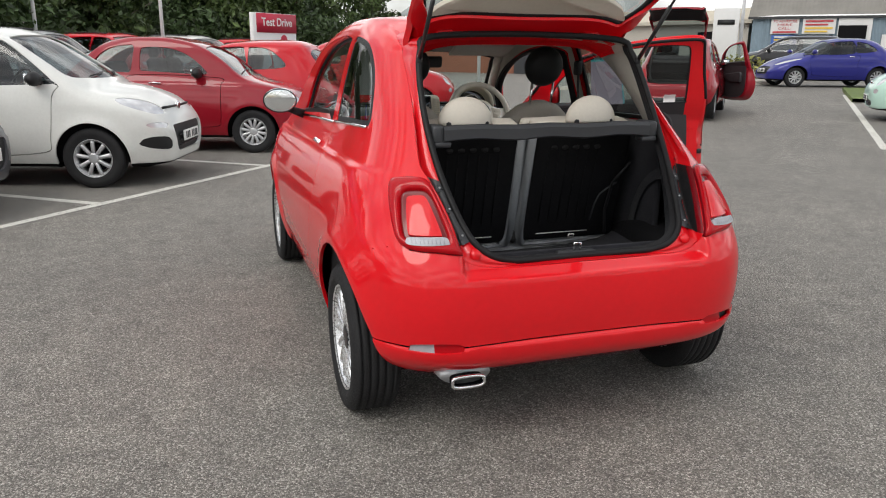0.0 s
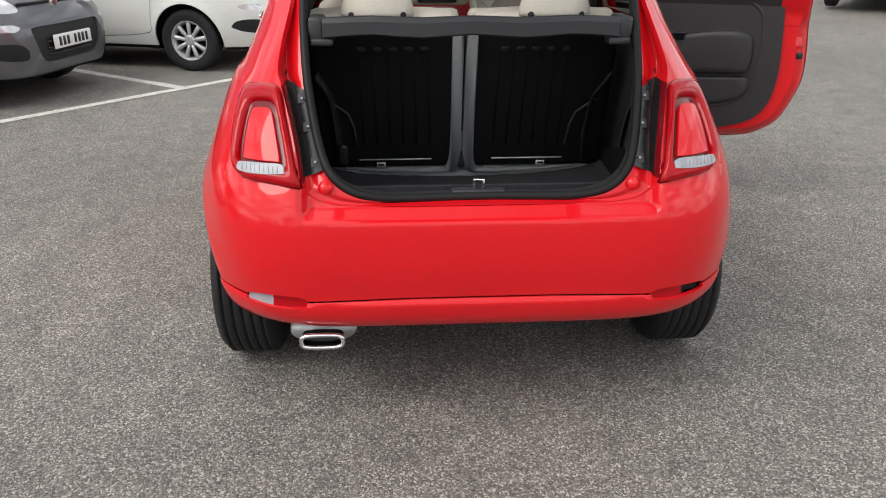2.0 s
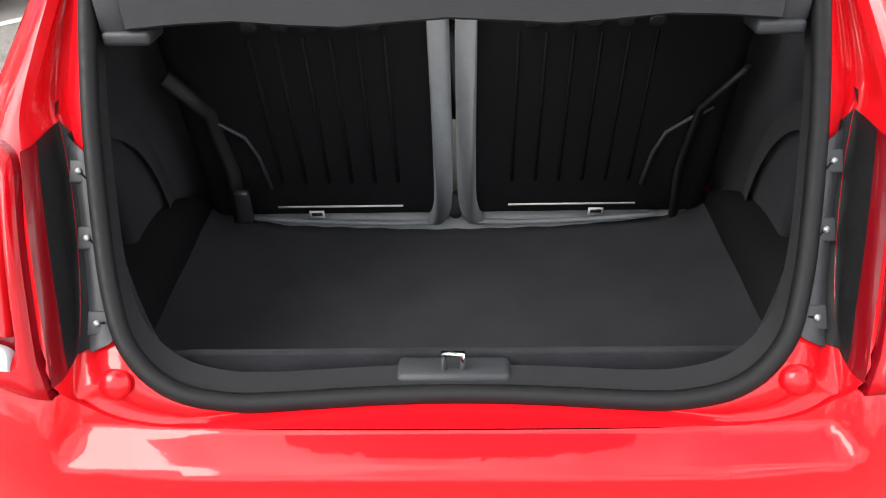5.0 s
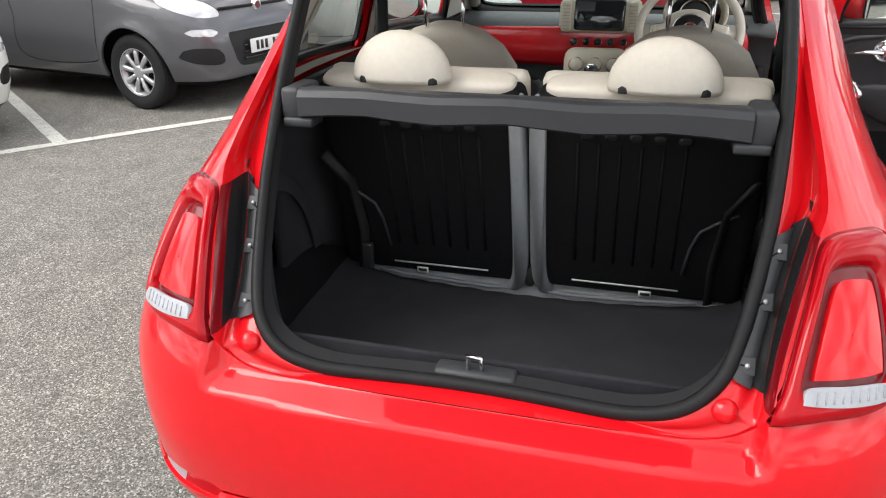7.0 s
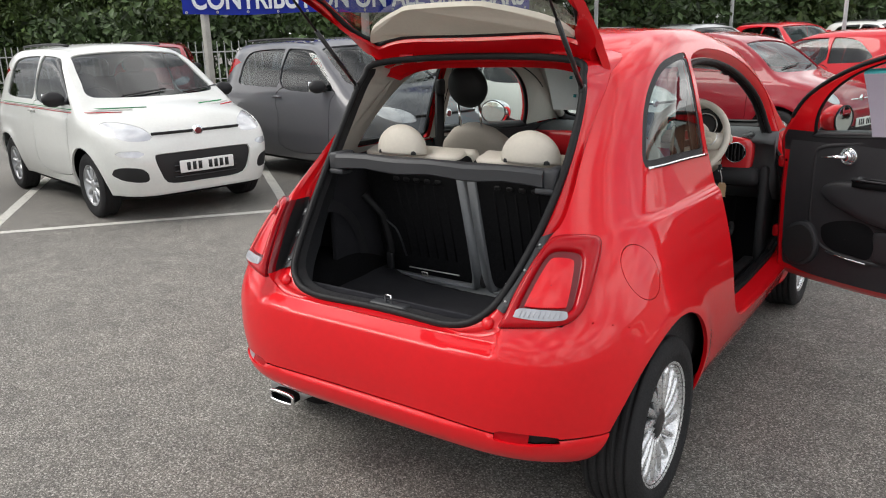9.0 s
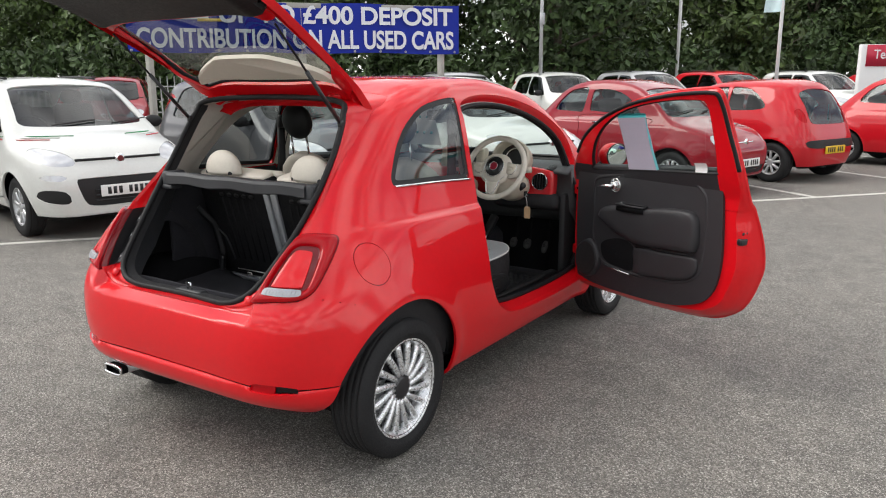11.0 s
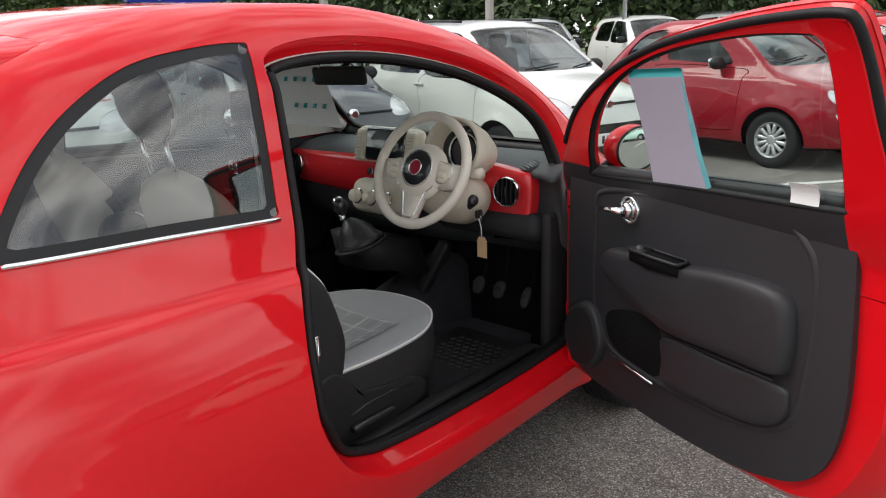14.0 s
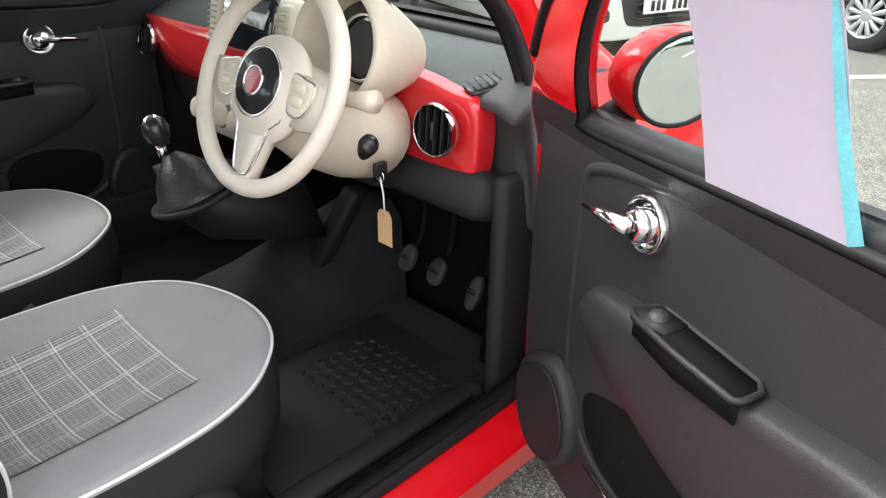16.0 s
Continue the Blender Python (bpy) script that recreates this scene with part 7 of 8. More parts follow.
KINDS = {
    "panda": dict(form=panda_form, L=3.65, axles=(0.62, 2.92), R=0.295, rim=0.19, windows=[[(1.64, 1.03), (2.58, 1.01), (2.60, 1.04), (2.42, 1.20), (2.18, 1.38), (2.04, 1.43), (1.68, 1.45), (1.63, 1.42)], [(0.72, 1.05), (1.52, 1.03), (1.56, 1.05), (1.57, 1.42), (1.52, 1.45), (0.92, 1.43), (0.74, 1.33), (0.68, 1.15)]],
                  screen=[(0, 1.05), (0.5, 1.06), (0.62, 1.09), (0.60, 1.2), (0.555, 1.38), (0.48, 1.45), (0, 1.475)], rear=[(0, 1.0), (0.45, 1.0), (0.55, 1.05), (0.54, 1.25), (0.48, 1.40), (0, 1.42)], door=[(1.62, 0.35), (2.45, 0.35), (2.55, 0.5), (2.60, 0.9), (2.6, 1.02), (1.62, 1.02), (1.60, 0.7)],
                  lamps=[[(0.44, 0.72), (0.62, 0.72), (0.72, 0.77), (0.74, 0.84), (0.66, 0.88), (0.50, 0.84), (0.43, 0.78)]], strip_z=(0.735, 0.79, 0.42), grille=[(0, 0.32), (0.34, 0.33), (0.42, 0.42), (0.46, 0.58), (0.40, 0.60), (0, 0.60)], fogs=[[(0.54, 0.37), (0.68, 0.38), (0.75, 0.43), (0.72, 0.50), (0.58, 0.49), (0.53, 0.44)]], drl=[[(0.54, 0.585), (0.70, 0.59), (0.73, 0.62), (0.70, 0.64), (0.56, 0.635)]], plate_z=0.47),
    "mini": dict(form=lambda: hero_form, L=3.57, axles=(0.56, 2.86), R=0.29, rim=0.185, windows=[[(2.26, 1.035), (1.8, 1.062), (1.385, 1.085), (1.365, 1.10), (1.36, 1.22), (1.372, 1.36), (1.40, 1.385), (1.55, 1.398), (1.77, 1.378), (1.98, 1.305), (2.16, 1.175), (2.275, 1.05)], [(1.235, 1.062), (0.98, 1.072), (0.72, 1.085), (0.685, 1.10), (0.70, 1.15), (0.79, 1.27), (0.92, 1.365), (1.08, 1.41), (1.255, 1.425), (1.285, 1.41), (1.27, 1.25), (1.245, 1.08)]],
                 screen=SCREEN_R, rear=[(0, 1.0), (0.40, 1.0), (0.47, 1.05), (0.46, 1.2), (0.42, 1.34), (0, 1.40)], door=[(2.40, 0.365), (2.1, 0.345), (1.75, 0.35), (1.48, 0.375), (1.345, 0.45), (1.275, 0.62), (1.255, 0.86), (1.27, 1.03), (2.41, 1.0), (2.445, 0.90), (2.45, 0.62), (2.44, 0.44)],
                 lamps=[[(0.58 + 0.085 * math.cos(a), 0.735 + 0.075 * math.sin(a)) for a in np.linspace(0, 2 * math.pi, 12, endpoint=False)], [(0.60 + 0.055 * math.cos(a), 0.56 + 0.045 * math.sin(a)) for a in np.linspace(0, 2 * math.pi, 12, endpoint=False)]], strip_z=None, grille=[(0, 0.27), (0.40, 0.28), (0.50, 0.33), (0.46, 0.38), (0, 0.39)], fogs=[], drl=[], plate_z=0.43),
    "city": dict(form=city_form, L=3.43, axles=(0.52, 2.86), R=0.285, rim=0.18, windows=[[(1.42, 1.0), (2.42, 0.97), (2.44, 0.99), (2.25, 1.13), (1.95, 1.30), (1.8, 1.345), (1.42, 1.36), (1.38, 1.33)], [(0.72, 1.05), (1.28, 1.01), (1.31, 1.03), (1.31, 1.33), (1.26, 1.36), (1.0, 1.33), (0.80, 1.20)]],
                 screen=[(0, 1.0), (0.48, 1.01), (0.57, 1.04), (0.52, 1.2), (0.46, 1.31), (0, 1.37)], rear=[(0, 0.83), (0.40, 0.84), (0.47, 0.90), (0.46, 1.1), (0.41, 1.28), (0, 1.33)], door=[(1.38, 0.35), (2.35, 0.35), (2.42, 0.5), (2.45, 0.85), (2.44, 0.96), (1.36, 0.99), (1.34, 0.7)],
                 lamps=[[(0.45, 0.66), (0.60, 0.66), (0.68, 0.72), (0.62, 0.80), (0.50, 0.74)]], strip_z=None, grille=[(0, 0.30), (0.36, 0.31), (0.40, 0.40), (0.34, 0.48), (0, 0.48)], fogs=[], drl=[], plate_z=0.50),
    "fiesta": dict(form=fiesta_form, L=3.97, axles=(0.72, 3.21), R=0.30, rim=0.20, windows=[[(1.50, 1.02), (2.85, 0.97), (2.87, 0.99), (2.62, 1.14), (2.3, 1.29), (2.05, 1.36), (1.55, 1.385), (1.47, 1.35)], [(0.78, 1.10), (1.38, 1.03), (1.41, 1.05), (1.40, 1.34), (1.35, 1.37), (1.05, 1.31)]],
                   screen=[(0, 1.02), (0.52, 1.03), (0.60, 1.06), (0.54, 1.2), (0.45, 1.33), (0, 1.39)], rear=[(0, 1.0), (0.42, 1.01), (0.5, 1.06), (0.45, 1.25), (0.38, 1.33), (0, 1.35)], door=[(1.44, 0.36), (2.6, 0.36), (2.78, 0.5), (2.86, 0.85), (2.85, 0.96), (1.42, 1.0), (1.40, 0.7)],
                   lamps=[[(0.44, 0.66), (0.60, 0.68), (0.74, 0.78), (0.76, 0.86), (0.66, 0.84), (0.48, 0.72)]], strip_z=None, grille=[(0, 0.38), (0.36, 0.39), (0.42, 0.46), (0.36, 0.60), (0, 0.62)], fogs=[], drl=[], plate_z=0.50),
}
WHEEL_TRIM = mat("silver_wheel_trim", (0.50, 0.51, 0.52), 0.35, 0.5, vary=0.08, coat=0.3)
DARK_SEAT = mat("dark_seat_cloth", (0.03, 0.03, 0.033), 0.9, vary=0.2)


def parked_car(kind, name, colour, at, heading, label, group="", scale=1.0, h=0.045, yellow=False, full=True, tricolour=False, spokes=9, open_back=False):
    """A parked car: its nose line's middle at `at`, pointing along heading."""
    K = KINDS[kind]
    form, L = K["form"](), K["L"]
    car = empty(name, (0, 0, 0), label, "car", group)
    f = Vector(heading).normalized()
    rz = math.degrees(math.atan2(-f.x, f.y))
    origin = Vector(at) - f * L * scale
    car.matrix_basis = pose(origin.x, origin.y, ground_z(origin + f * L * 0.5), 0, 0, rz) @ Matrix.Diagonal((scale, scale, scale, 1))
    sk = Skin(form, h, (-0.95, -0.12, 0.1), (0.95, L + 0.15, 1.75))
    nose = lambda V: V[:, 1] > L - 1.0
    tail = lambda V: V[:, 1] < 1.0
    got = []
    for s in (-1, 1):
        for ya in K["axles"]:
            d = K["R"] + 0.055 - np.hypot(sk.V[:, 1] - ya, sk.V[:, 2] - K["R"])
            sk.take(np.where(sk.V[:, 0] * s > 0.35, d, -9.0))
        for w in K["windows"]:
            got.append((s, sk.take(sk.field(smooth_loop(w, 4), "side", s))))
    scr = sk.take(sk.field(smooth_loop(mirrored(K["screen"]), 4), "rear", 0, lambda V: (V[:, 1] > L * 0.45)))
    rl = smooth_loop(mirrored(HATCH_R if open_back else K["rear"]), 4)
    rearw = sk.take(sk.field(rl, "rear", 0, tail))
    door_loop = smooth_loop(K["door"], 4)
    leaves = []
    for s in (-1, 1):
        sk.groove(lambda V: sk.field(door_loop, "side", s, None, V), 0.004)
        leaves.append(sk.take(sk.field(door_loop, "side", s)))
    bits = []
    for s in (-1, 1):
        mir = np.array([s, 1])
        for loops, m in ((K["lamps"], HEADLAMP), (K["fogs"], TRIM), (K["drl"], HEADLAMP)):
            for lp in loops:
                bits.append((("headlight" if loops is K["lamps"] else "fog_insert" if loops is K["fogs"] else "running_light"), m, sk.take(sk.field(smooth_loop(lp, 3) * mir, "rear", 0, nose))))
        tl = {"panda": [(0.60, 0.85), (0.70, 0.85), (0.69, 1.30), (0.61, 1.30)], "city": [(0.52, 0.86), (0.62, 0.90), (0.62, 1.03), (0.54, 1.04)], "fiesta": [(0.56, 0.80), (0.76, 0.84), (0.72, 1.02), (0.60, 1.0)], "mini": [(0.50, 0.72), (0.63, 0.72), (0.64, 0.90), (0.55, 0.94)]}[kind]
        bits.append(("tail_light", LAMP_RED, sk.take(sk.field(smooth_loop(tl, 3) * mir, "rear", 0, tail))))
    gr = sk.take(sk.field(smooth_loop(mirrored(K["grille"]), 3), "rear", 0, nose))
    bump = None
    if kind in ("city", "mini") :
        bl = smooth_loop(mirrored([(0, 0.50), (0.45, 0.50), (0.60, 0.53), (0.60, 0.60), (0.42, 0.615), (0, 0.615)] if kind == "city" else [(0, 0.33), (0.34, 0.33), (0.40, 0.36), (0.34, 0.385), (0, 0.385)]), 3)
        bump = sk.take(sk.field(bl, "rear", 0, tail))
    low = sk.take(0.24 - sk.V[:, 2])
    sk.part("body", sk.V, sk.F, colour, car, 0.02)
    for V, F in leaves:
        if F:
            sk.part("door", V, F, colour, car, 0.02)
    sk.part("underside", *low, DARK, car, 0)
    for s, (V, F) in got:
        o = sk.part("side_window", V, F, GLASS_CAR, car, 0, 0.012)
        o.visible_shadow = False
    o = sk.part("windscreen", *scr, GLASS_CAR, car, 0, 0.012)
    o.visible_shadow = False
    if not open_back:
        o = sk.part("rear_window", *rearw, GLASS_CAR, car, 0, 0.01)
        o.visible_shadow = False
    for nm, m, (V, F) in bits:
        if F:
            sk.part(nm, V, F, m, car, 0.02, 0.004)
    if gr[1]:
        g = sk.part("grille", *gr, TRIM, car, 0.02, 0.02)
        for k in range(3):
            z = K["grille"][0][1] + 0.06 + 0.05 * k
            pts, _ = sk.lift(np.array([[x, z] for x in np.linspace(-0.3, 0.3, 9)]) * 1.0, "rear")
            pts[:, 1] = front_y(form, pts[:, 0], pts[:, 2], L) - 0.012
            put("grille_slat", tube(pts, 0.008, 5), BLACK_PAINT, g)
    if bump:
        sk.part("bumper_insert", *bump, TRIM, car, 0.02, -0.008)

    def nose_pt(x, z, out=0.0):
        return Vector((x, float(front_y(form, np.array([x]), np.array([z]), L)[0]) + out, z))

    if K["strip_z"]:
        z0, z1, half = K["strip_z"]
        bar = put("badge_bar", tube([nose_pt(x, (z0 + z1) / 2 - 0.05 * (x / half) ** 2 * 0, 0.004) for x in np.linspace(-half, half, 9)], 0.022, 8, flat=0.5), TRIM, car)
        b = nose_pt(0, (z0 + z1) / 2, 0.012)
        put("badge", lathe([(0.0, 0.016), (0.042, 0.014), (0.05, 0.004), (0.05, -0.01)], 20, m=Matrix.Translation(b) @ rot(-90, 0, 0)), CHROME, bar)
        put("badge_face", lathe([(0.0, 0.018), (0.030, 0.017)], 20, m=Matrix.Translation(b) @ rot(-90, 0, 0)), mat("badge_dark_red", (0.12, 0.01, 0.015), 0.3, coat=0.5), bar)
    elif kind == "mini":
        b = nose_pt(0, 0.70, 0.008)
        bar = put("chrome_moustache", tube([nose_pt(x, 0.70, 0.004) for x in np.linspace(-0.24, 0.24, 9)], 0.010, 6), CHROME, car)
        put("badge", lathe([(0.0, 0.014), (0.042, 0.012), (0.05, 0.0)], 20, m=Matrix.Translation(b) @ rot(-90, 0, 0)), CHROME, bar)
    # number plates: bars in place of the characters
    def number_plate(c, out, material):
        p = put("number_plate", rbox((0.52, 0.012, 0.11), c, 0.006), material, car)
        x = -0.21
        for k in range(7):
            wd = 0.042
            put("plate_bar", rbox((wd * 0.8, 0.004, 0.07), c + Vector((x + wd / 2, out * 0.006, 0)), 0.0), INK, p)
            x += wd + 0.012 + (0.045 if k == 3 else 0)
    number_plate(nose_pt(0, K["plate_z"], 0.016), 1, PLATE_WHITE)
    zt = {"panda": 0.75, "city": 0.47, "fiesta": 0.72, "mini": 0.50}[kind]
    yt = float(sk.lift(np.array([[0.0, zt]]), "rear")[0][0][1]) - 0.016
    if not open_back:
        number_plate(Vector((0, yt, zt)), -1, PLATE_YELLOW)
    # wheels
    for s in (-1, 1):
        for ya in K["axles"]:
            w = new("wheel")
            w.parent, w.location = car, (s * 0.705, ya, K["R"])
            w.rotation_euler = (0.3 * ya, 0, 0 if s > 0 else math.pi)
            wheel_parts(w, K["R"], K["rim"], 0.175, spokes, WHEEL_TRIM, WHEEL_TRIM, twist=0.0, spoke_w=0.022, n=32, tread=3)
    # a near-black box fills the arches in place of their shade, a simple cabin
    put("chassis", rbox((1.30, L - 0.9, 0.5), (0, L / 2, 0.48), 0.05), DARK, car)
    for s in (-0.34, 0.34):
        st = put("seat", rbox((0.44, 0.16, 0.62), (s, 1.55, 0.95), 0.06, 3, turn=rot(14, 0, 0)), DARK_SEAT, car)
        put("headrest", cushion((0.24, 0.10, 0.18), (s, 1.46, 1.33), n=5), DARK_SEAT, st)
        put("seat", rbox((0.46, 0.5, 0.14), (s, 1.82, 0.70), 0.05, 3), DARK_SEAT, car)
    put("rear_seat", rbox((1.1, 0.15, 0.5), (0, 0.75, 0.95), 0.06, 3, turn=rot(14, 0, 0)), DARK_SEAT, car)
    put("dashboard", rbox((1.24, 0.35, 0.16), (0, L - 1.30, 0.93), 0.05, 3), TRIM, car)
    put("steering_wheel", tube([(0.34 + 0.18 * math.cos(k * math.pi / 12), L - 1.55 + 0.06 * math.sin(k * math.pi / 12), 0.98 + 0.16 * math.sin(k * math.pi / 12)) for k in range(24)], 0.015, 6, True), TRIM, car)
    # wipers, mirrors, handles
    for x in (-0.25, 0.35):
        pts = sk.lift(np.array([[x, 1.06], [x - 0.25, 1.09], [x - 0.5, 1.12]]), "rear")[0]
        P = []
        for q, z in ((x, 1.07), (x - 0.22, 1.09), (x - 0.45, 1.11)):
            P.append(nose_pt(q, z, 0.012))
        put("wiper", tube(P, 0.008, 5), TRIM, car)
    for s in (-1, 1):
        xm = float(form.width(np.array([1.02]))[0]) + 0.09
        ym = max(p[0] for p in K["windows"][0]) - 0.12
        m = put("door_mirror", cushion((0.20, 0.11, 0.14), (s * xm, ym, 1.06), n=5, power=3), TRIM if kind != "fiesta" else colour, car)
        put("mirror_glass", rbox((0.15, 0.004, 0.10), (s * xm, ym - 0.052, 1.06), 0.0), MIRROR, m)
        put("mirror_arm", rbox((0.10, 0.05, 0.04), (s * (xm - 0.10), ym + 0.01, 1.02), 0.01), TRIM, m)
        hx = [p for p in sk.lift(np.array([[1.50, 0.92], [1.58, 0.925], [1.66, 0.92]]), "side", s, -0.016)[0]]
        put("door_handle", tube(hx, 0.012, 6), colour if kind == "panda" else CHROME, car)
        if tricolour:
            for k, c in enumerate((mat("green_stripe", (0.02, 0.25, 0.08), 0.4), WHITE, mat("red_stripe", (0.55, 0.02, 0.03), 0.4))):
                pts = sk.lift(np.array([[y, 0.985 - 0.014 * k - 0.02 * (y / L)] for y in np.linspace(0.4, L - 0.55, 14)]), "side", s, -0.004)[0]
                put("body_stripe", tube(pts, 0.007, 5, flat=0.35), c, car)
        if kind == "panda":
            rr = [p for p in sk.lift(np.array([[-0.46 * -s, y] for y in np.linspace(0.5, 1.9, 8)]), "top", 1, -0.03)[0]]
            put("roof_rail", tube(rr, 0.014, 6), TRIM, car)
    if kind == "city":
        rw = put("rear_wiper", tube([(0.02, 0.155, 0.90), (0.10, 0.20, 1.0), (0.20, 0.26, 1.1)], 0.010, 6), TRIM, car)
        put("wiper_boss", lathe([(0.0, 0.02), (0.03, 0.0)], 14, m=Matrix.Translation((0.02, 0.15, 0.90)) @ rot(60, 0, 0)), TRIM, rw)
    return car, sk, (rearw if open_back else None)


def front_y(form, x, z, L):
    """Where a body's front lies at given x and z."""
    x, z = np.asarray(x, float), np.asarray(z, float)
    a, b = np.full(len(x), L - 1.6), np.full(len(x), L + 0.3)
    for _ in range(36):
        m = (a + b) / 2
        inside = form(x, m, z) < 0
        a, b = np.where(inside, m, a), np.where(inside, b, m)
    return (a + b) / 2


OUT = -BN
row = "parked cars in the front row"
def facing(deg):
    """Out of the bays, turned deg degrees to the right of the x axis."""
    return Vector((math.cos(radians(deg)), -math.sin(radians(deg)), 0))


parked_car("panda", "parked_car", WHITE, (-4.30, 2.77, 0), facing(11), "white compact hatchback with tricolour side stripe, black grille", row, 1.02, tricolour=True)
parked_car("panda", "parked_car", GREY, (-2.96, 4.92, 0), facing(11), "dark grey compact hatchback with roof rails, parked in a bay", row, 1.02)
parked_car("panda", "parked_car", WHITE, (-1.34, 6.60, 0), facing(16), "plain white compact hatchback with black door mirrors", row, 1.02)
parked_car("mini", "parked_car", DEEP_RED, (0.37, 8.95, 0), facing(16), "deep red small retro hatchback with steel wheel trims", row, 1.0, spokes=12)
parked_car("city", "parked_car", BRIGHT_RED, (-2.15, 12.34, 0), -facing(22), "bright red city car with grey bumper insert, tail outwards", row, 1.04)
parked_car("mini", "parked_car", BRIGHT_RED, (4.18, 13.64, 0), facing(20), "bright red three-door hatchback with paper in its window", row, 1.03)
parked_car("panda", "parked_car", GREY, (-6.4, 0.3, 0), facing(11), "dark grey compact hatchback at the end of the row", row, 1.02)
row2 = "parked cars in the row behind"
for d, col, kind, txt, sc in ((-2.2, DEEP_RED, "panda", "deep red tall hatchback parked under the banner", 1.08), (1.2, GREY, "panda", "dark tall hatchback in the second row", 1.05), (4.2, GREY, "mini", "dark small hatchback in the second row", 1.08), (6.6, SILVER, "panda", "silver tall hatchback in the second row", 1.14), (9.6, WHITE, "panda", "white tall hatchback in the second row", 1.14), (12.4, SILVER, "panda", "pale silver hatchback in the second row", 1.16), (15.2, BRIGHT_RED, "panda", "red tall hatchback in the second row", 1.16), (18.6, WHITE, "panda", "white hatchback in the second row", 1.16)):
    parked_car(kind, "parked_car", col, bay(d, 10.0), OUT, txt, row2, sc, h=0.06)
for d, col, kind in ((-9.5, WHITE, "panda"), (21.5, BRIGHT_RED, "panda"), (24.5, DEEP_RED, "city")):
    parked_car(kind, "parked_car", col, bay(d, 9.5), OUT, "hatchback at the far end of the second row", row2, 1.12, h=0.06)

# a red hatchback with its tailgate and driver's door open, further down the aisle
HEAD = Vector((0.67, 0.74, 0)).normalized()
open_car, osk, hatch_piece = parked_car("mini", "open_red_car", DEEP_RED, Vector((7.8, 10.8, 0)) + HEAD * (3.57 - 0.56), HEAD, "dark red small hatchback with raised tailgate and open door", "", 1.0, h=0.03, open_back=True, spokes=10)
og = new("tailgate")
og.parent, og.location, og.rotation_euler = open_car, HINGE, (radians(-80), 0, 0)
Vo, Fo = hatch_piece
so = Skin(hero_form, V=Vo, F=Fo)
og_gl = so.take(so.field(GATE_GLASS, "rear", 0, rear))
for nm, (V, F), m, dep, off in (("gate_skin", (so.V, so.F), DEEP_RED, 0.04, 0.0), ("gate_glass", og_gl, GLASS_CAR, 0.0, 0.01)):
    V, F = used(V, F)
    V, N = hero_form.pull(V, off, 2)
    if dep:
        V, F = with_rim(V, F, N, dep)
    o = from_faces(nm, np.asarray(V) - Hn, F, m, og)
Vi, Fi, _ = split(so.V, so.F, 1.0 - so.V[:, 2])
Vi, Fi = used(Vi, Fi)
from_faces("gate_trim", hero_form.pull(Vi, 0.05, 2)[0] - Hn, Fi, TRIM, og)
put("parcel_shelf", rbox((0.92, 0.2, 0.05), (0, 0.50, 1.07), 0.01), TRIM, open_car)
put("boot_seat_back", rbox((1.0, 0.05, 0.5), (0, 0.72, 0.80), 0.02), DARK, open_car)
put("tailgate_seal", tube([p + np.array([0, 0.02, 0]) for p in sP], 0.018, 6, True), RUBBER, open_car)
od = new("driver_door")
od.parent, od.location, od.rotation_euler = open_car, tuple(HINGE_AT), (0, 0, radians(32))
for src in driver_door.children:
    base = src.name.split(".")[0]
    if base in ("door_skin", "door_edge", "inner_panel", "trim_panel", "door_glass", "window_channel", "armrest", "waist_shelf"):
        o = new(base, src.data.copy())
        o.parent = od
        if src.data.materials[0] is RED:
            o.data.materials[0] = DEEP_RED
        o.visible_shadow = src.visible_shadow

# across the aisle
parked_car("fiesta", "blue_car", BLUE, EYE0 + ER * 26.3 - ET * 2.06, -ER * 0.444 - ET * 0.896, "dark blue hatchback with silver alloy wheels on the roadway", "", 1.0, h=0.05, spokes=10)
parked_car("mini", "mint_car", MINT, (11.35, 9.55, 0), (-0.76, 0.65, 0), "pale mint green small hatchback parked beside the kerb", "", 1.0, h=0.05)
parked_car("panda", "dark_car", BLACK_PAINT, EYE0 + ER * 33.5 - ET * 3.6, -ET, "black estate car parked before the workshops", "", 1.08, h=0.06)

# ---- banner on posts ----
ban = empty("banner", bay(1.6, 4.7), "blue vinyl banner with white capital letters on wooden posts", "banner")
BAN_BLUE = mat("banner_blue", (0.014, 0.030, 0.30), 0.5, spec=0.15, vary=0.08, scale=1.5)
BAN_WHITE = mat("banner_white", (0.72, 0.74, 0.78), 0.5, vary=0.04)
BAN_GOLD = mat("banner_yellow", (0.70, 0.48, 0.06), 0.5)
zb, zt, d0, d1 = 1.98, 2.76, -1.04, 4.25
back = Matrix.Translation(Vector((0, 0, 0)))
face_m = Matrix((( BD.x, 0, -BN.x, 0), (BD.y, 0, -BN.y, 0), (0, 1, 0, 0), (0, 0, 0, 1)))
rows = []
for k in range(25):
    d = d0 + (d1 - d0) * k / 24
    rows.append([BD * (d - 1.6) - BN * (0.012 * math.sin(k * 0.9)) + Vector((0, 0, z + 0.012 * math.sin(k * 0.7 + z))) for z in (zb, zb + 0.26, zb + 0.52, zt)])
put("banner_sheet", loft(rows, closed=False, caps=False), BAN_BLUE, ban)


def on_banner(d, z):
    return Matrix.Translation(BD * (d - 1.6) - BN * 0.03 + Vector((0, 0, z))) @ face_m


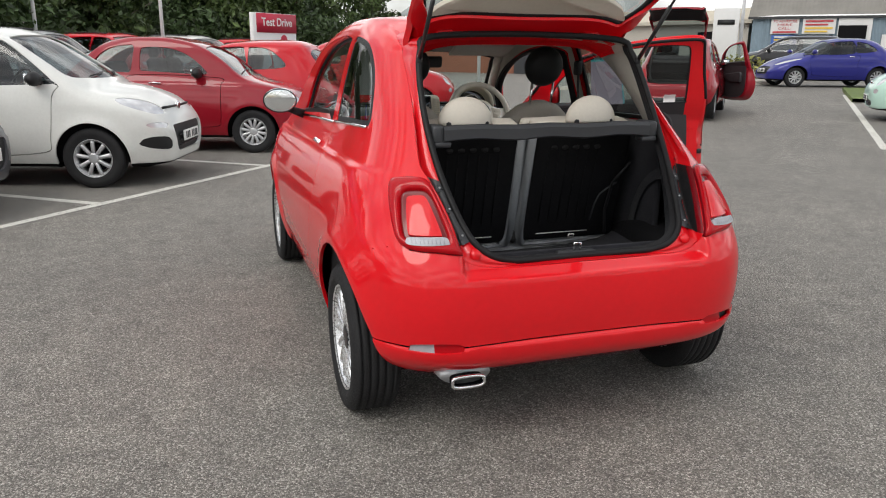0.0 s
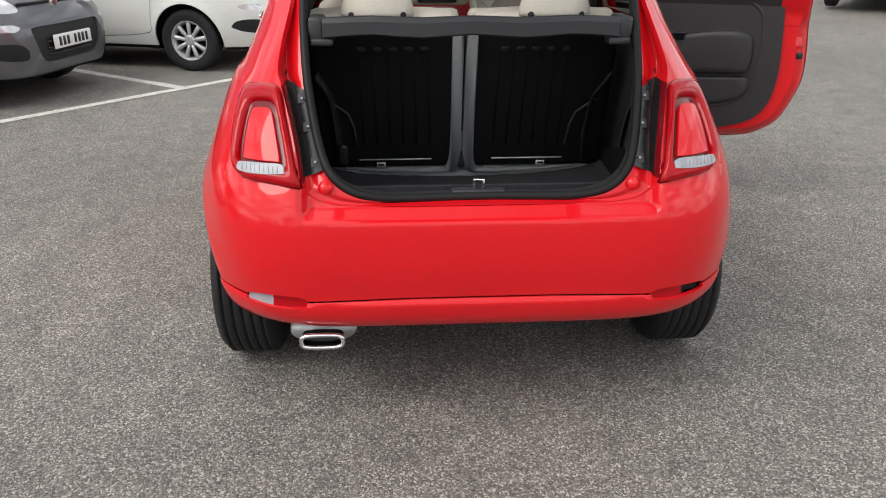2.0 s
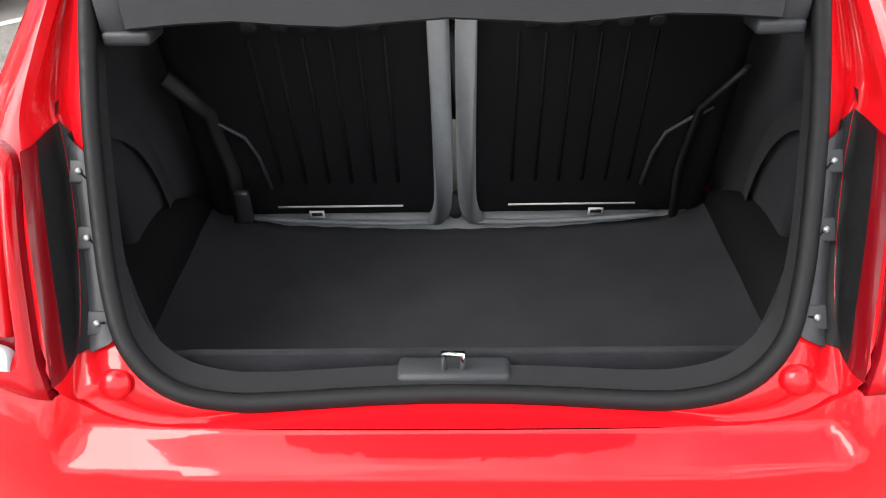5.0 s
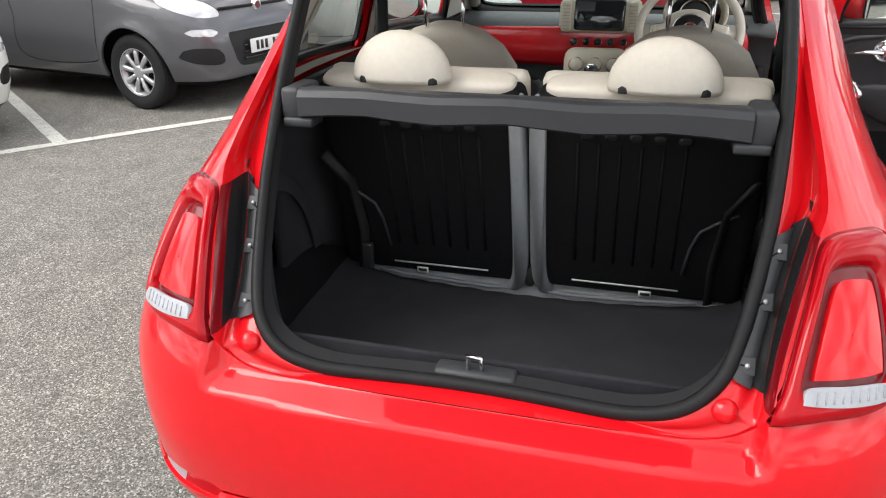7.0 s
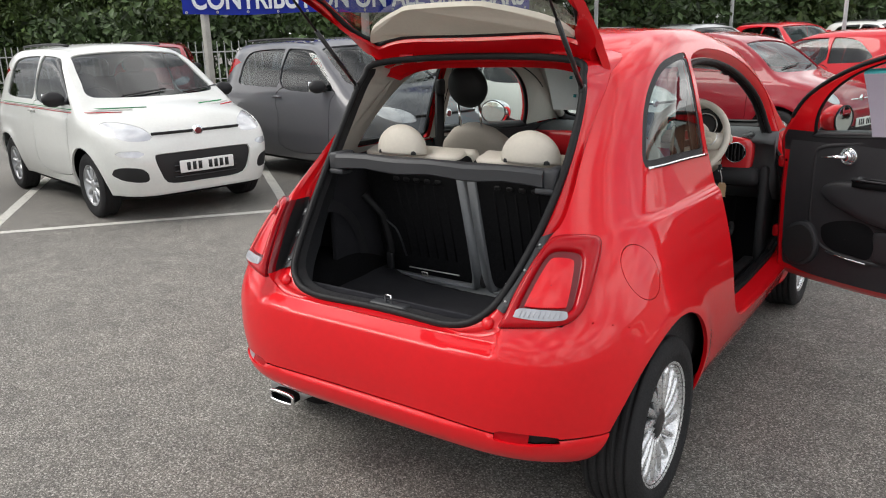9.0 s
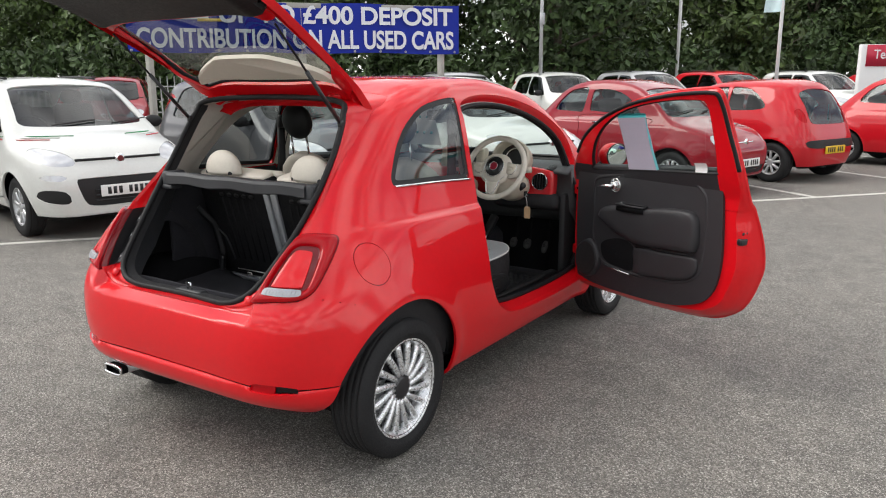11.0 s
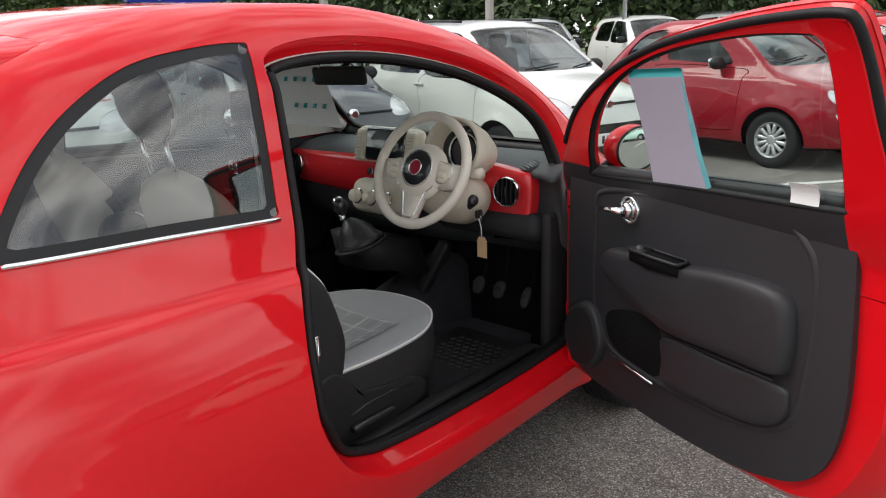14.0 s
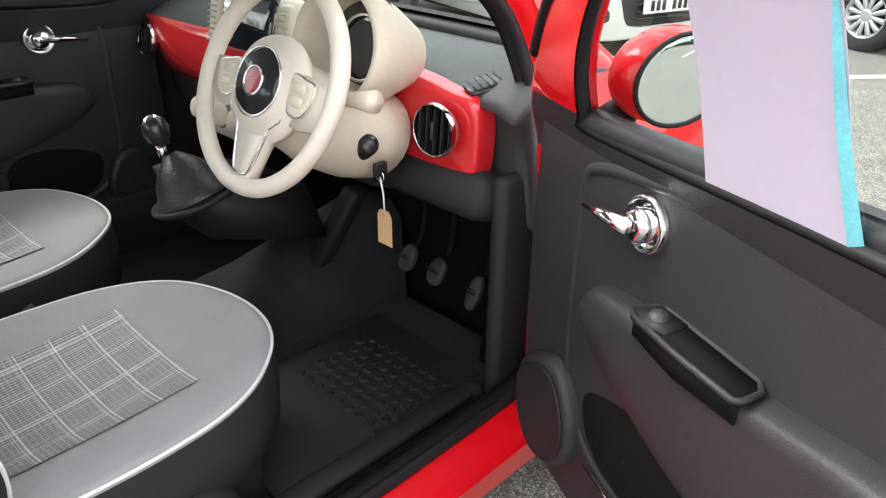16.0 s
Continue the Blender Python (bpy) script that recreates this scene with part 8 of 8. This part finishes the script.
words("line_upper", "UP TO \u00a3400 DEPOSIT", 0.38, on_banner(2.22, 2.56), BAN_WHITE, ban, 0.004, 3.80, 0.010)
words("line_lower", "CONTRIBUTION ON ALL USED CARS", 0.40, on_banner(1.62, 2.18), BAN_WHITE, ban, 0.004, 5.05, 0.010)
put("logo_bar", rbox((1.35, 0.004, 0.12), (0, 0, 0), 0.0, turn=on_banner(-0.15, 2.62) @ rot(-90, 0, 0)), BAN_WHITE, ban)
put("logo_line", rbox((0.9, 0.004, 0.05), (0, 0, 0), 0.0, turn=on_banner(-0.28, 2.50) @ rot(-90, 0, 0)), BAN_WHITE, ban)
put("logo_swash", rbox((0.55, 0.004, 0.045), (0, 0, 0), 0.0, turn=on_banner(0.28, 2.47) @ rot(-90, 0, 0)), BAN_GOLD, ban)
POST = mat("weathered_timber", (0.36, 0.35, 0.32), 0.85, vary=0.25, scale=5, grain=0.5, grain_scale=120)
for d in (-0.75, 1.6, 3.95):
    put("post", rbox((0.09, 0.09, 2.75), BD * (d - 1.6) + BN * 0.07 + Vector((0, 0, 1.375)), 0.008), POST, ban)
put("rail", rbox((5.2, 0.05, 0.08), Vector((0, 0, 0)), 0.006, turn=Matrix.Translation(BN * 0.03 + Vector((0, 0, 2.72))) @ rot(0, 0, math.degrees(math.atan2(BD.y, BD.x)))), POST, ban)
for k in range(13):
    put("eyelet", lathe([(0.02, 0.0), (0.012, 0.006), (0.008, 0.0)], 10, m=on_banner(d0 + 0.05 + k * 0.43, zb + 0.03) @ Matrix.Translation((0, 0, -0.01))), STEEL, ban)

# ---- test drive sign, poles, flags ----
SIGN_RED = mat("sign_crimson", (0.42, 0.012, 0.04), 0.35, vary=0.05)
td = empty("sign_board", bay(17.1, 8.0), "crimson sign board with white words over a pale base", "sign")
ang = math.degrees(math.atan2(BD.y, BD.x)) - 8
put("sign_base", rbox((1.85, 0.14, 2.40), (0, 0, 1.20), 0.02, turn=rot(0, 0, ang)), PAPER_WHITE, td)
put("sign_panel", rbox((1.70, 0.02, 0.54), (0, 0, 0), 0.0, turn=rot(0, 0, ang) @ Matrix.Translation((0.06, -0.085, 2.12))), SIGN_RED, td)
words("sign_words", "Test Drive", 0.32, rot(0, 0, ang) @ Matrix.Translation((0.06, -0.10, 2.14)) @ rot(90, 0, 0), PAPER_WHITE, td, 0.004, 1.3, 0.004)
put("sign_mark", lathe([(0.0, 0.01), (0.14, 0.0)], 20, m=rot(0, 0, ang) @ Matrix.Translation((0.35, -0.085, 1.66)) @ rot(90, 0, 0)), SIGN_RED, td)


def pole(at, hgt, r, label, material=STEEL):
    p = empty("lamp_post", at, label, "pole")
    put("shaft", tube([(0, 0, 0), (0, 0, hgt * 0.5), (0, 0, hgt)], [r, r * 0.85, r * 0.6], 10), material, p)
    put("foot", lathe([(r * 2.2, 0.0), (r * 2.2, 0.03), (r * 1.1, 0.05)], 12), material, p)
    return p


p1 = pole(bay(8.97, 12.0), 6.5, 0.06, "grey steel lighting column behind the cars")
put("lamp_box", rbox((0.12, 0.10, 0.30), (0.05, -0.06, 3.2), 0.01), STEEL, p1)
WHITE_POLE = mat("white_pole", (0.72, 0.73, 0.74), 0.4, vary=0.05)
fl = pole(bay(16.9, 12.0), 7.5, 0.06, "white flag pole with a pale hanging flag", WHITE_POLE)
rows = [[(0.06 - 0.55 * a - 0.03 * math.sin(z * 4), 0.05 * math.sin(a * 7 + z), z) for a in np.linspace(0, 1, 8)] for z in np.linspace(3.55, 5.6, 10)]
put("flag", loft(rows, closed=False, caps=False), mat("pale_flag", (0.55, 0.72, 0.74), 0.8), fl)
pole((-6.2, 27.5, 0), 8.0, 0.07, "white flag pole before the trees", WHITE_POLE)
f2 = pole((9.8, 27.0, 0), 7.5, 0.07, "white flag pole with a red flag", WHITE_POLE)
rows = [[(0.06 - 1.1 * a, 0.06 * math.sin(a * 6), z + 0.1 * a) for a in np.linspace(0, 1, 8)] for z in np.linspace(3.6, 5.6, 8)]
put("flag", loft(rows, closed=False, caps=False), SIGN_RED, f2)

# ---- trees, hedge, fence ----
def leaf_mat(name, base):
    m = mat(name, base, 0.65, vary=0.35, scale=0.6, per_object=0.25)
    p = m.node_tree.nodes["Principled BSDF"]
    n, l = m.node_tree.nodes, m.node_tree.links
    src = p.inputs["Base Color"].links[0].from_socket
    geo, mr, mul = n.new("ShaderNodeNewGeometry"), n.new("ShaderNodeMapRange"), n.new("ShaderNodeVectorMath")
    mr.inputs["To Min"].default_value, mr.inputs["To Max"].default_value = 0.45, 1.7
    mul.operation = "SCALE"
    l.new(geo.outputs["Random Per Island"], mr.inputs["Value"])
    l.new(src, mul.inputs[0])
    l.new(mr.outputs["Result"], mul.inputs["Scale"])
    l.new(mul.outputs["Vector"], p.inputs["Base Color"])
    return m


LEAF = leaf_mat("tree_leaves", (0.055, 0.085, 0.022))
LEAF_B = leaf_mat("dark_leaves", (0.035, 0.060, 0.018))
LEAF_C = leaf_mat("yellow_green_leaves", (0.16, 0.16, 0.035))
BARK = mat("bark", (0.10, 0.085, 0.065), 0.9, vary=0.3, scale=4, grain=0.8, grain_scale=60)
rng = np.random.default_rng(7)


def leaf_cloud(centres, radii, per, size, flat=0.8):
    """Small bent leaves scattered on and in round clumps."""
    V, F = [], []
    for c, r in zip(centres, radii):
        for _ in range(per):
            v = rng.normal(size=3)
            v /= np.linalg.norm(v)
            p = np.array(c) + v * r * (0.55 + 0.5 * rng.random()) * np.array([1, 1, flat])
            n = v + rng.normal(size=3) * 0.7
            n /= np.linalg.norm(n)
            a = np.cross(n, rng.normal(size=3))
            a /= max(np.linalg.norm(a), 1e-6)
            b = np.cross(n, a)
            s = size * (0.6 + 0.8 * rng.random())
            i = len(V)
            V += [p - a * s, p - b * s * 0.55 + n * s * 0.15, p + a * s, p + b * s * 0.55 + n * s * 0.15]
            F.append([i, i + 1, i + 2, i + 3])
    return V, F


def build_tree(hgt, spread, leafm, seed, label):
    g = np.random.default_rng(seed)
    t = empty("tree", (0, 0, 0), label, "tree", "trees behind the car park")
    bm = tube([(0, 0, 0), (0.1 * g.normal(), 0.1 * g.normal(), hgt * 0.35), (0.25 * g.normal(), 0.25 * g.normal(), hgt * 0.8)], [0.20, 0.15, 0.05], 8)
    C, R = [], []
    for k in range(16):
        a, f = 2.4 * k, (k + 1) / 16
        z0 = hgt * (0.12 + 0.6 * f)
        rad = spread * (0.9 - 0.55 * f) * (0.7 + 0.5 * g.random())
        tip = (rad * math.cos(a), rad * math.sin(a), z0 + hgt * 0.12)
        tube([(0, 0, z0), (tip[0] * 0.5, tip[1] * 0.5, z0 + hgt * 0.05), tip], [0.07, 0.045, 0.015], 5, bm=bm)
        for j in range(4):
            q = 0.45 + 0.2 * j
            C.append((tip[0] * q + 0.3 * g.normal(), tip[1] * q + 0.3 * g.normal(), z0 + hgt * 0.12 * q + 0.35 * g.normal()))
            R.append(spread * (0.22 + 0.14 * g.random()))
    put("trunk", bm, BARK, t)
    V, F = leaf_cloud(C, R, 105, 0.15)
    from_faces("crown", V, F, leafm, t, smooth=False)
    return t


t1 = build_tree(9.0, 2.6, LEAF, 1, "leafy green tree with dense uneven crown")
t2 = build_tree(10.5, 2.9, LEAF_B, 2, "tall dark green tree with dense crown")
t3 = build_tree(7.5, 2.4, LEAF, 3, "bushy green tree with low branches")
spots = []
for k in range(34):
    f = k / 33
    d = -46 + 92 * f
    n = 46 - 24 * min(1, max(0, (d + 40) / 52)) + 3.5 * math.sin(k * 2.3)
    spots.append((d, n, 0.8 + 0.35 * ((k * 37) % 10) / 10))
for k in range(22):
    f = k / 21
    d = -42 + 84 * f
    n = 52 - 24 * min(1, max(0, (d + 40) / 52)) + 2.0 * math.sin(k * 1.7)
    spots.append((d, n, 1.05 + 0.3 * ((k * 53) % 10) / 10))
first = {0: t1, 1: t2, 2: t3}
placed = set()
for k, (d, n, sc) in enumerate(spots):
    src = first[(k * 7 + k // 3) % 3]
    q = bay(d, n)
    m = pose(q.x, q.y, 0, 0, 0, 73 * k % 360)
    if src.name not in placed:
        placed.add(src.name)
        src.matrix_basis = m @ Matrix.Diagonal((sc, sc, sc, 1))
    else:
        c = copy_thing(src, m)
        c.scale = (sc, sc, sc)

hedge_c, hedge_r = [], []
for k in range(190):
    d = -46 + 92 * k / 189
    n = 42.5 - 24 * min(1, max(0, (d + 40) / 52)) + 0.8 * math.sin(k)
    for z in (0.6, 1.5, 2.4):
        q = bay(d, n + rng.normal() * 0.4)
        hedge_c.append((q.x, q.y, z + 0.3 * rng.normal()))
        hedge_r.append(0.75 + 0.35 * rng.random())
V, F = leaf_cloud(hedge_c, hedge_r, 75, 0.16)
hedge = from_faces("hedge", V, F, LEAF_B, None, smooth=False)
tagged(hedge, "dense dark green hedge along the boundary", "hedge", kind="stuff")
verge = [(bay(d, 40.5 - 24 * min(1, max(0, (d + 40) / 52))), bay(d, 60)) for d in np.linspace(-60, 60, 25)]
vg = loft([[a + Vector((0, 0, 0.03)), b + Vector((0, 0, 0.03))] for a, b in verge], closed=False, caps=False)
verge_ob = put("grass_verge", vg, mat("grass", (0.07, 0.11, 0.03), 0.9, vary=0.4, scale=1.2, grain=0.8, grain_scale=40), None)
tagged(verge_ob, "strip of rough grass below the trees", "grass", kind="structure")

fence = empty("palisade_fence", bay(-12, 39.6), "grey steel palisade fence along the grass", "fence")
PALE = mat("weathered_galvanised", (0.36, 0.37, 0.36), 0.6, 0.3, vary=0.2)
bm = rbox((0.07, 0.025, 1.75), (0, 0, 0.9), 0.0)
for v in bm.verts:
    if v.co.z > 1.7:
        v.co.x *= 0.35
me = bpy.data.meshes.new("pale")
bm.to_mesh(me)
bm.free()
me.materials.append(PALE)
line_rot = math.atan2(BD.y, BD.x)
for k in range(150):
    d = -12 + (k - 75) * 0.17 * 1.5
    q = bay(d, 40.2 - 24 * min(1, max(0, (d + 40) / 52))) - fence.location
    o = new("pale", me)
    o.parent, o.location = fence, q
    o.rotation_euler = (0, 0, line_rot - 0.42)
for z in (0.45, 1.4):
    put("fence_rail", tube([bay(-12 + (k - 75) * 0.255, 40.24 - 24 * min(1, max(0, (-12 + (k - 75) * 0.255 + 40) / 52)), z) - fence.location for k in range(0, 150, 5)], 0.03, 4), PALE, fence)

# ---- workshops across the road ----
def yard(r, t, z=0.0):
    return EYE0 + ER * r + ET * t + Vector((0, 0, z + rise(r, t)))


def slab(name, r0, r1, t0, t1, z0, z1, material, parent, base):
    bm = bmesh.new()
    loft([[yard(r, t, z) - base for r, t in ((r0, t0), (r0, t1), (r1, t1), (r1, t0))] for z in (z0, z1)], bm=bm)
    return put(name, bm, material, parent, smooth=False)


def corrugated(name, r_fn, t0, t1, z0, z1, pitch, material, parent, base, slope=0.0):
    """A sheet of upright ribs; slope leans its head back."""
    n = int((t1 - t0) / pitch)
    rows = [[], []]
    for k in range(n * 4 + 1):
        t = t0 + (t1 - t0) * k / (n * 4)
        a = 0.03 if k % 4 in (1, 2) else 0.0
        rows[0].append(yard(r_fn - a, t, z0) - base)
        rows[1].append(yard(r_fn - a + slope, t, z1) - base)
    return put(name, loft(rows, closed=False, caps=False), material, parent, smooth=False)


BLUE_SHEET = mat("blue_grey_sheet", (0.20, 0.27, 0.32), 0.6, 0.1, vary=0.15, scale=0.8)
ROOF_SHEET = mat("weathered_roof_sheet", (0.20, 0.19, 0.17), 0.85, vary=0.25, scale=0.7)
BEIGE = mat("beige_render", (0.48, 0.45, 0.40), 0.85, vary=0.12, scale=0.7)
BRICK_WALL = mat("red_brown_wall", (0.25, 0.10, 0.06), 0.85, vary=0.2, scale=1.5)
b = yard(60, 3)
shop = empty("workshop", b, "blue-grey corrugated workshop with sign boards and dark doorway", "building")
slab("wall", 60.2, 78, -5.6, 26, 0, 3.55, BLUE_SHEET, shop, b)
corrugated("wall_cladding", 60.12, -5.6, 26, 0.1, 3.55, 0.25, BLUE_SHEET, shop, b)
corrugated("roof", 59.9, -5.9, 26.3, 3.62, 7.4, 0.26, ROOF_SHEET, shop, b, 6.0)
slab("fascia", 59.85, 60.15, -5.9, 26.3, 3.50, 3.66, PLASTIC_GREY, shop, b)
SIGN_WHITE = mat("sign_white", (0.68, 0.68, 0.67), 0.5, vary=0.05)
SIGN_INK = mat("sign_red_ink", (0.45, 0.05, 0.06), 0.5)
BLUE_SIGN = mat("sign_blue", (0.05, 0.13, 0.42), 0.5)
face_shop = Matrix(((ET.x, 0, -ER.x, 0), (ET.y, 0, -ER.y, 0), (0, 1, 0, 0), (0, 0, 0, 1)))


def board(t0, t1, z0, z1, material, nm="sign_board", r=59.95):
    return slab(nm, r, r + 0.06, t0, t1, z0, z1, material, shop, b)


board(-4.35, -2.55, 2.36, 3.36, SIGN_WHITE)
for k, (txt, w) in enumerate((("TO ADVERTISE", 1.55), ("HERE", 0.95), ("CALL:", 0.8))):
    words("board_words", txt, 0.24, Matrix.Translation(yard(59.92, -3.45, 3.20 - 0.245 * k) - b) @ face_shop, SIGN_INK, shop, 0.004, w)
board(-4.2, -2.7, 2.42, 2.54, SIGN_INK, "board_bar", 59.90)
board(-4.25, -2.6, 1.60, 2.28, BLUE_SIGN)
for k in range(3):
    board(-4.05, -2.85 - 0.2 * (k % 2), 2.08 - 0.19 * k, 2.19 - 0.19 * k, BAN_GOLD if k == 1 else SIGN_WHITE, "board_bar", 59.90)
board(-2.31, -0.25, 2.35, 3.36, SIGN_WHITE)
for k in range(4):
    board(-2.15, -0.42 - 0.3 * (k % 2), 3.14 - 0.23 * k, 3.25 - 0.23 * k, SIGN_INK if k < 2 else BAN_GOLD, "board_bar", 59.90)
board(-2.2, -0.6, 1.62, 2.28, SIGN_WHITE)
board(-2.05, -0.95, 1.98, 2.18, INK, "board_bar", 59.90)
board(-0.1, 1.95, 0.0, 3.36, SIGN_WHITE, "door_frame")
# no opening here: a near-black slab paints the doorway's shaded inside
slab("doorway", 59.86, 59.97, -0.05, 1.66, 0.0, 2.9, DARK, shop, b)
board(2.6, 4.4, 1.4, 2.3, SIGN_WHITE)
b2 = yard(62, -10)
shed = empty("workshop", b2, "beige rendered workshop with dark door under a pale roof", "building")
slab("wall", 62, 76, -19, -6.0, 0, 3.3, BEIGE, shed, b2)
slab("roof", 61.6, 76, -19.3, -5.8, 3.3, 3.55, mat("pale_roof", (0.52, 0.48, 0.40), 0.8, vary=0.1), shed, b2)
corrugated("roof_slope", 61.7, -19.2, -5.9, 3.55, 4.7, 0.3, mat("tan_roof_sheet", (0.50, 0.45, 0.36), 0.85, vary=0.15), shed, b2, 5.0)
# this doorway too is only a thin near-black slab on the wall
slab("doorway", 61.9, 61.99, -9.6, -7.4, 0, 2.9, DARK, shed, b2)
slab("window", 61.9, 61.99, -13.5, -10.9, 1.0, 2.4, SCREEN, shed, b2)
b3 = yard(46, -20)
hall = empty("workshop", b3, "low brown brick building under a grey roof", "building")
slab("wall", 46, 58, -27, -15, 0, 3.2, BRICK_WALL, hall, b3)
slab("door", 45.9, 46.0, -18.2, -16.4, 0, 2.6, PLASTIC_GREY, hall, b3)
corrugated("roof", 45.6, -27.3, -14.7, 3.2, 5.2, 0.3, mat("grey_roof_sheet", (0.34, 0.36, 0.35), 0.8, vary=0.12), hall, b3, 5.0)
sh_c = [tuple(yard(28 + rng.random() * 1.2, t, 0.35 + 0.2 * rng.random())) for t in np.linspace(-7.5, -2.5, 24)]
V, F = leaf_cloud(sh_c, [0.5] * len(sh_c), 90, 0.09)
shrubs = from_faces("shrubs", V, F, LEAF_C, None, smooth=False)
tagged(shrubs, "low yellow-green shrubs before the workshops", "shrubs", kind="stuff")
kb = loft([[yard(27.2, t, z) for t in np.linspace(-9, -1.8, 6)] for z in (0.0, 0.12)] + [[yard(29.8, t, 0.12) for t in np.linspace(-9, -1.8, 6)]], closed=False, caps=False)
tagged(put("kerb", kb, BEIGE, None, smooth=False), "pale concrete kerb round the shrubs", "kerb", kind="structure")
kn = [Vector((13.9, 12.3, 0)) + Vector((0.67, 0.74, 0)) * k for k in range(0, 5)]
kb = loft([[p + Vector((0, 0, z + ground_z(p))) for p in kn] for z in (0.0, 0.10)] + [[p + Vector((1.6, -1.3, 0.10 + ground_z(p))) for p in kn]], closed=False, caps=False)
tagged(put("kerb", kb, mat("grass_island", (0.10, 0.14, 0.03), 0.9, vary=0.4, scale=2.0), None, smooth=False), "grassy kerbed island at the end of the bays", "kerb", kind="structure")
pole(yard(31, -3.25), 7.0, 0.07, "pale lamp column beside the workshops", WHITE_POLE)
st = empty("site_sign", yard(30.5, -3.75), "white upright site sign with dark lettering bars", "sign")
put("panel", rbox((0.9, 0.1, 2.6), (0, 0, 1.3), 0.02, turn=rot(0, 0, -45)), SIGN_WHITE, st)
put("sign_bar", rbox((0.6, 0.02, 0.18), (0, 0, 0), 0.0, turn=rot(0, 0, -45) @ Matrix.Translation((0, -0.06, 2.1))), INK, st)
# unseen trees added behind the camera, to block low sky and darken reflections
for nm, pts in (("trees_behind", [(-30, -28), (34, -30)]),):
    hc = [(x, -29 + 2 * math.sin(x), z) for x in np.linspace(-45, 50, 60) for z in (1.0, 2.6, 4.2, 5.8)]
    V, F = leaf_cloud(hc, [1.5] * len(hc), 26, 0.22)
    tb = from_faces("tree_belt", V, F, LEAF_B, None, smooth=False)
    tagged(tb, "unseen belt of dark green trees added behind the viewpoint", "trees", kind="stuff")
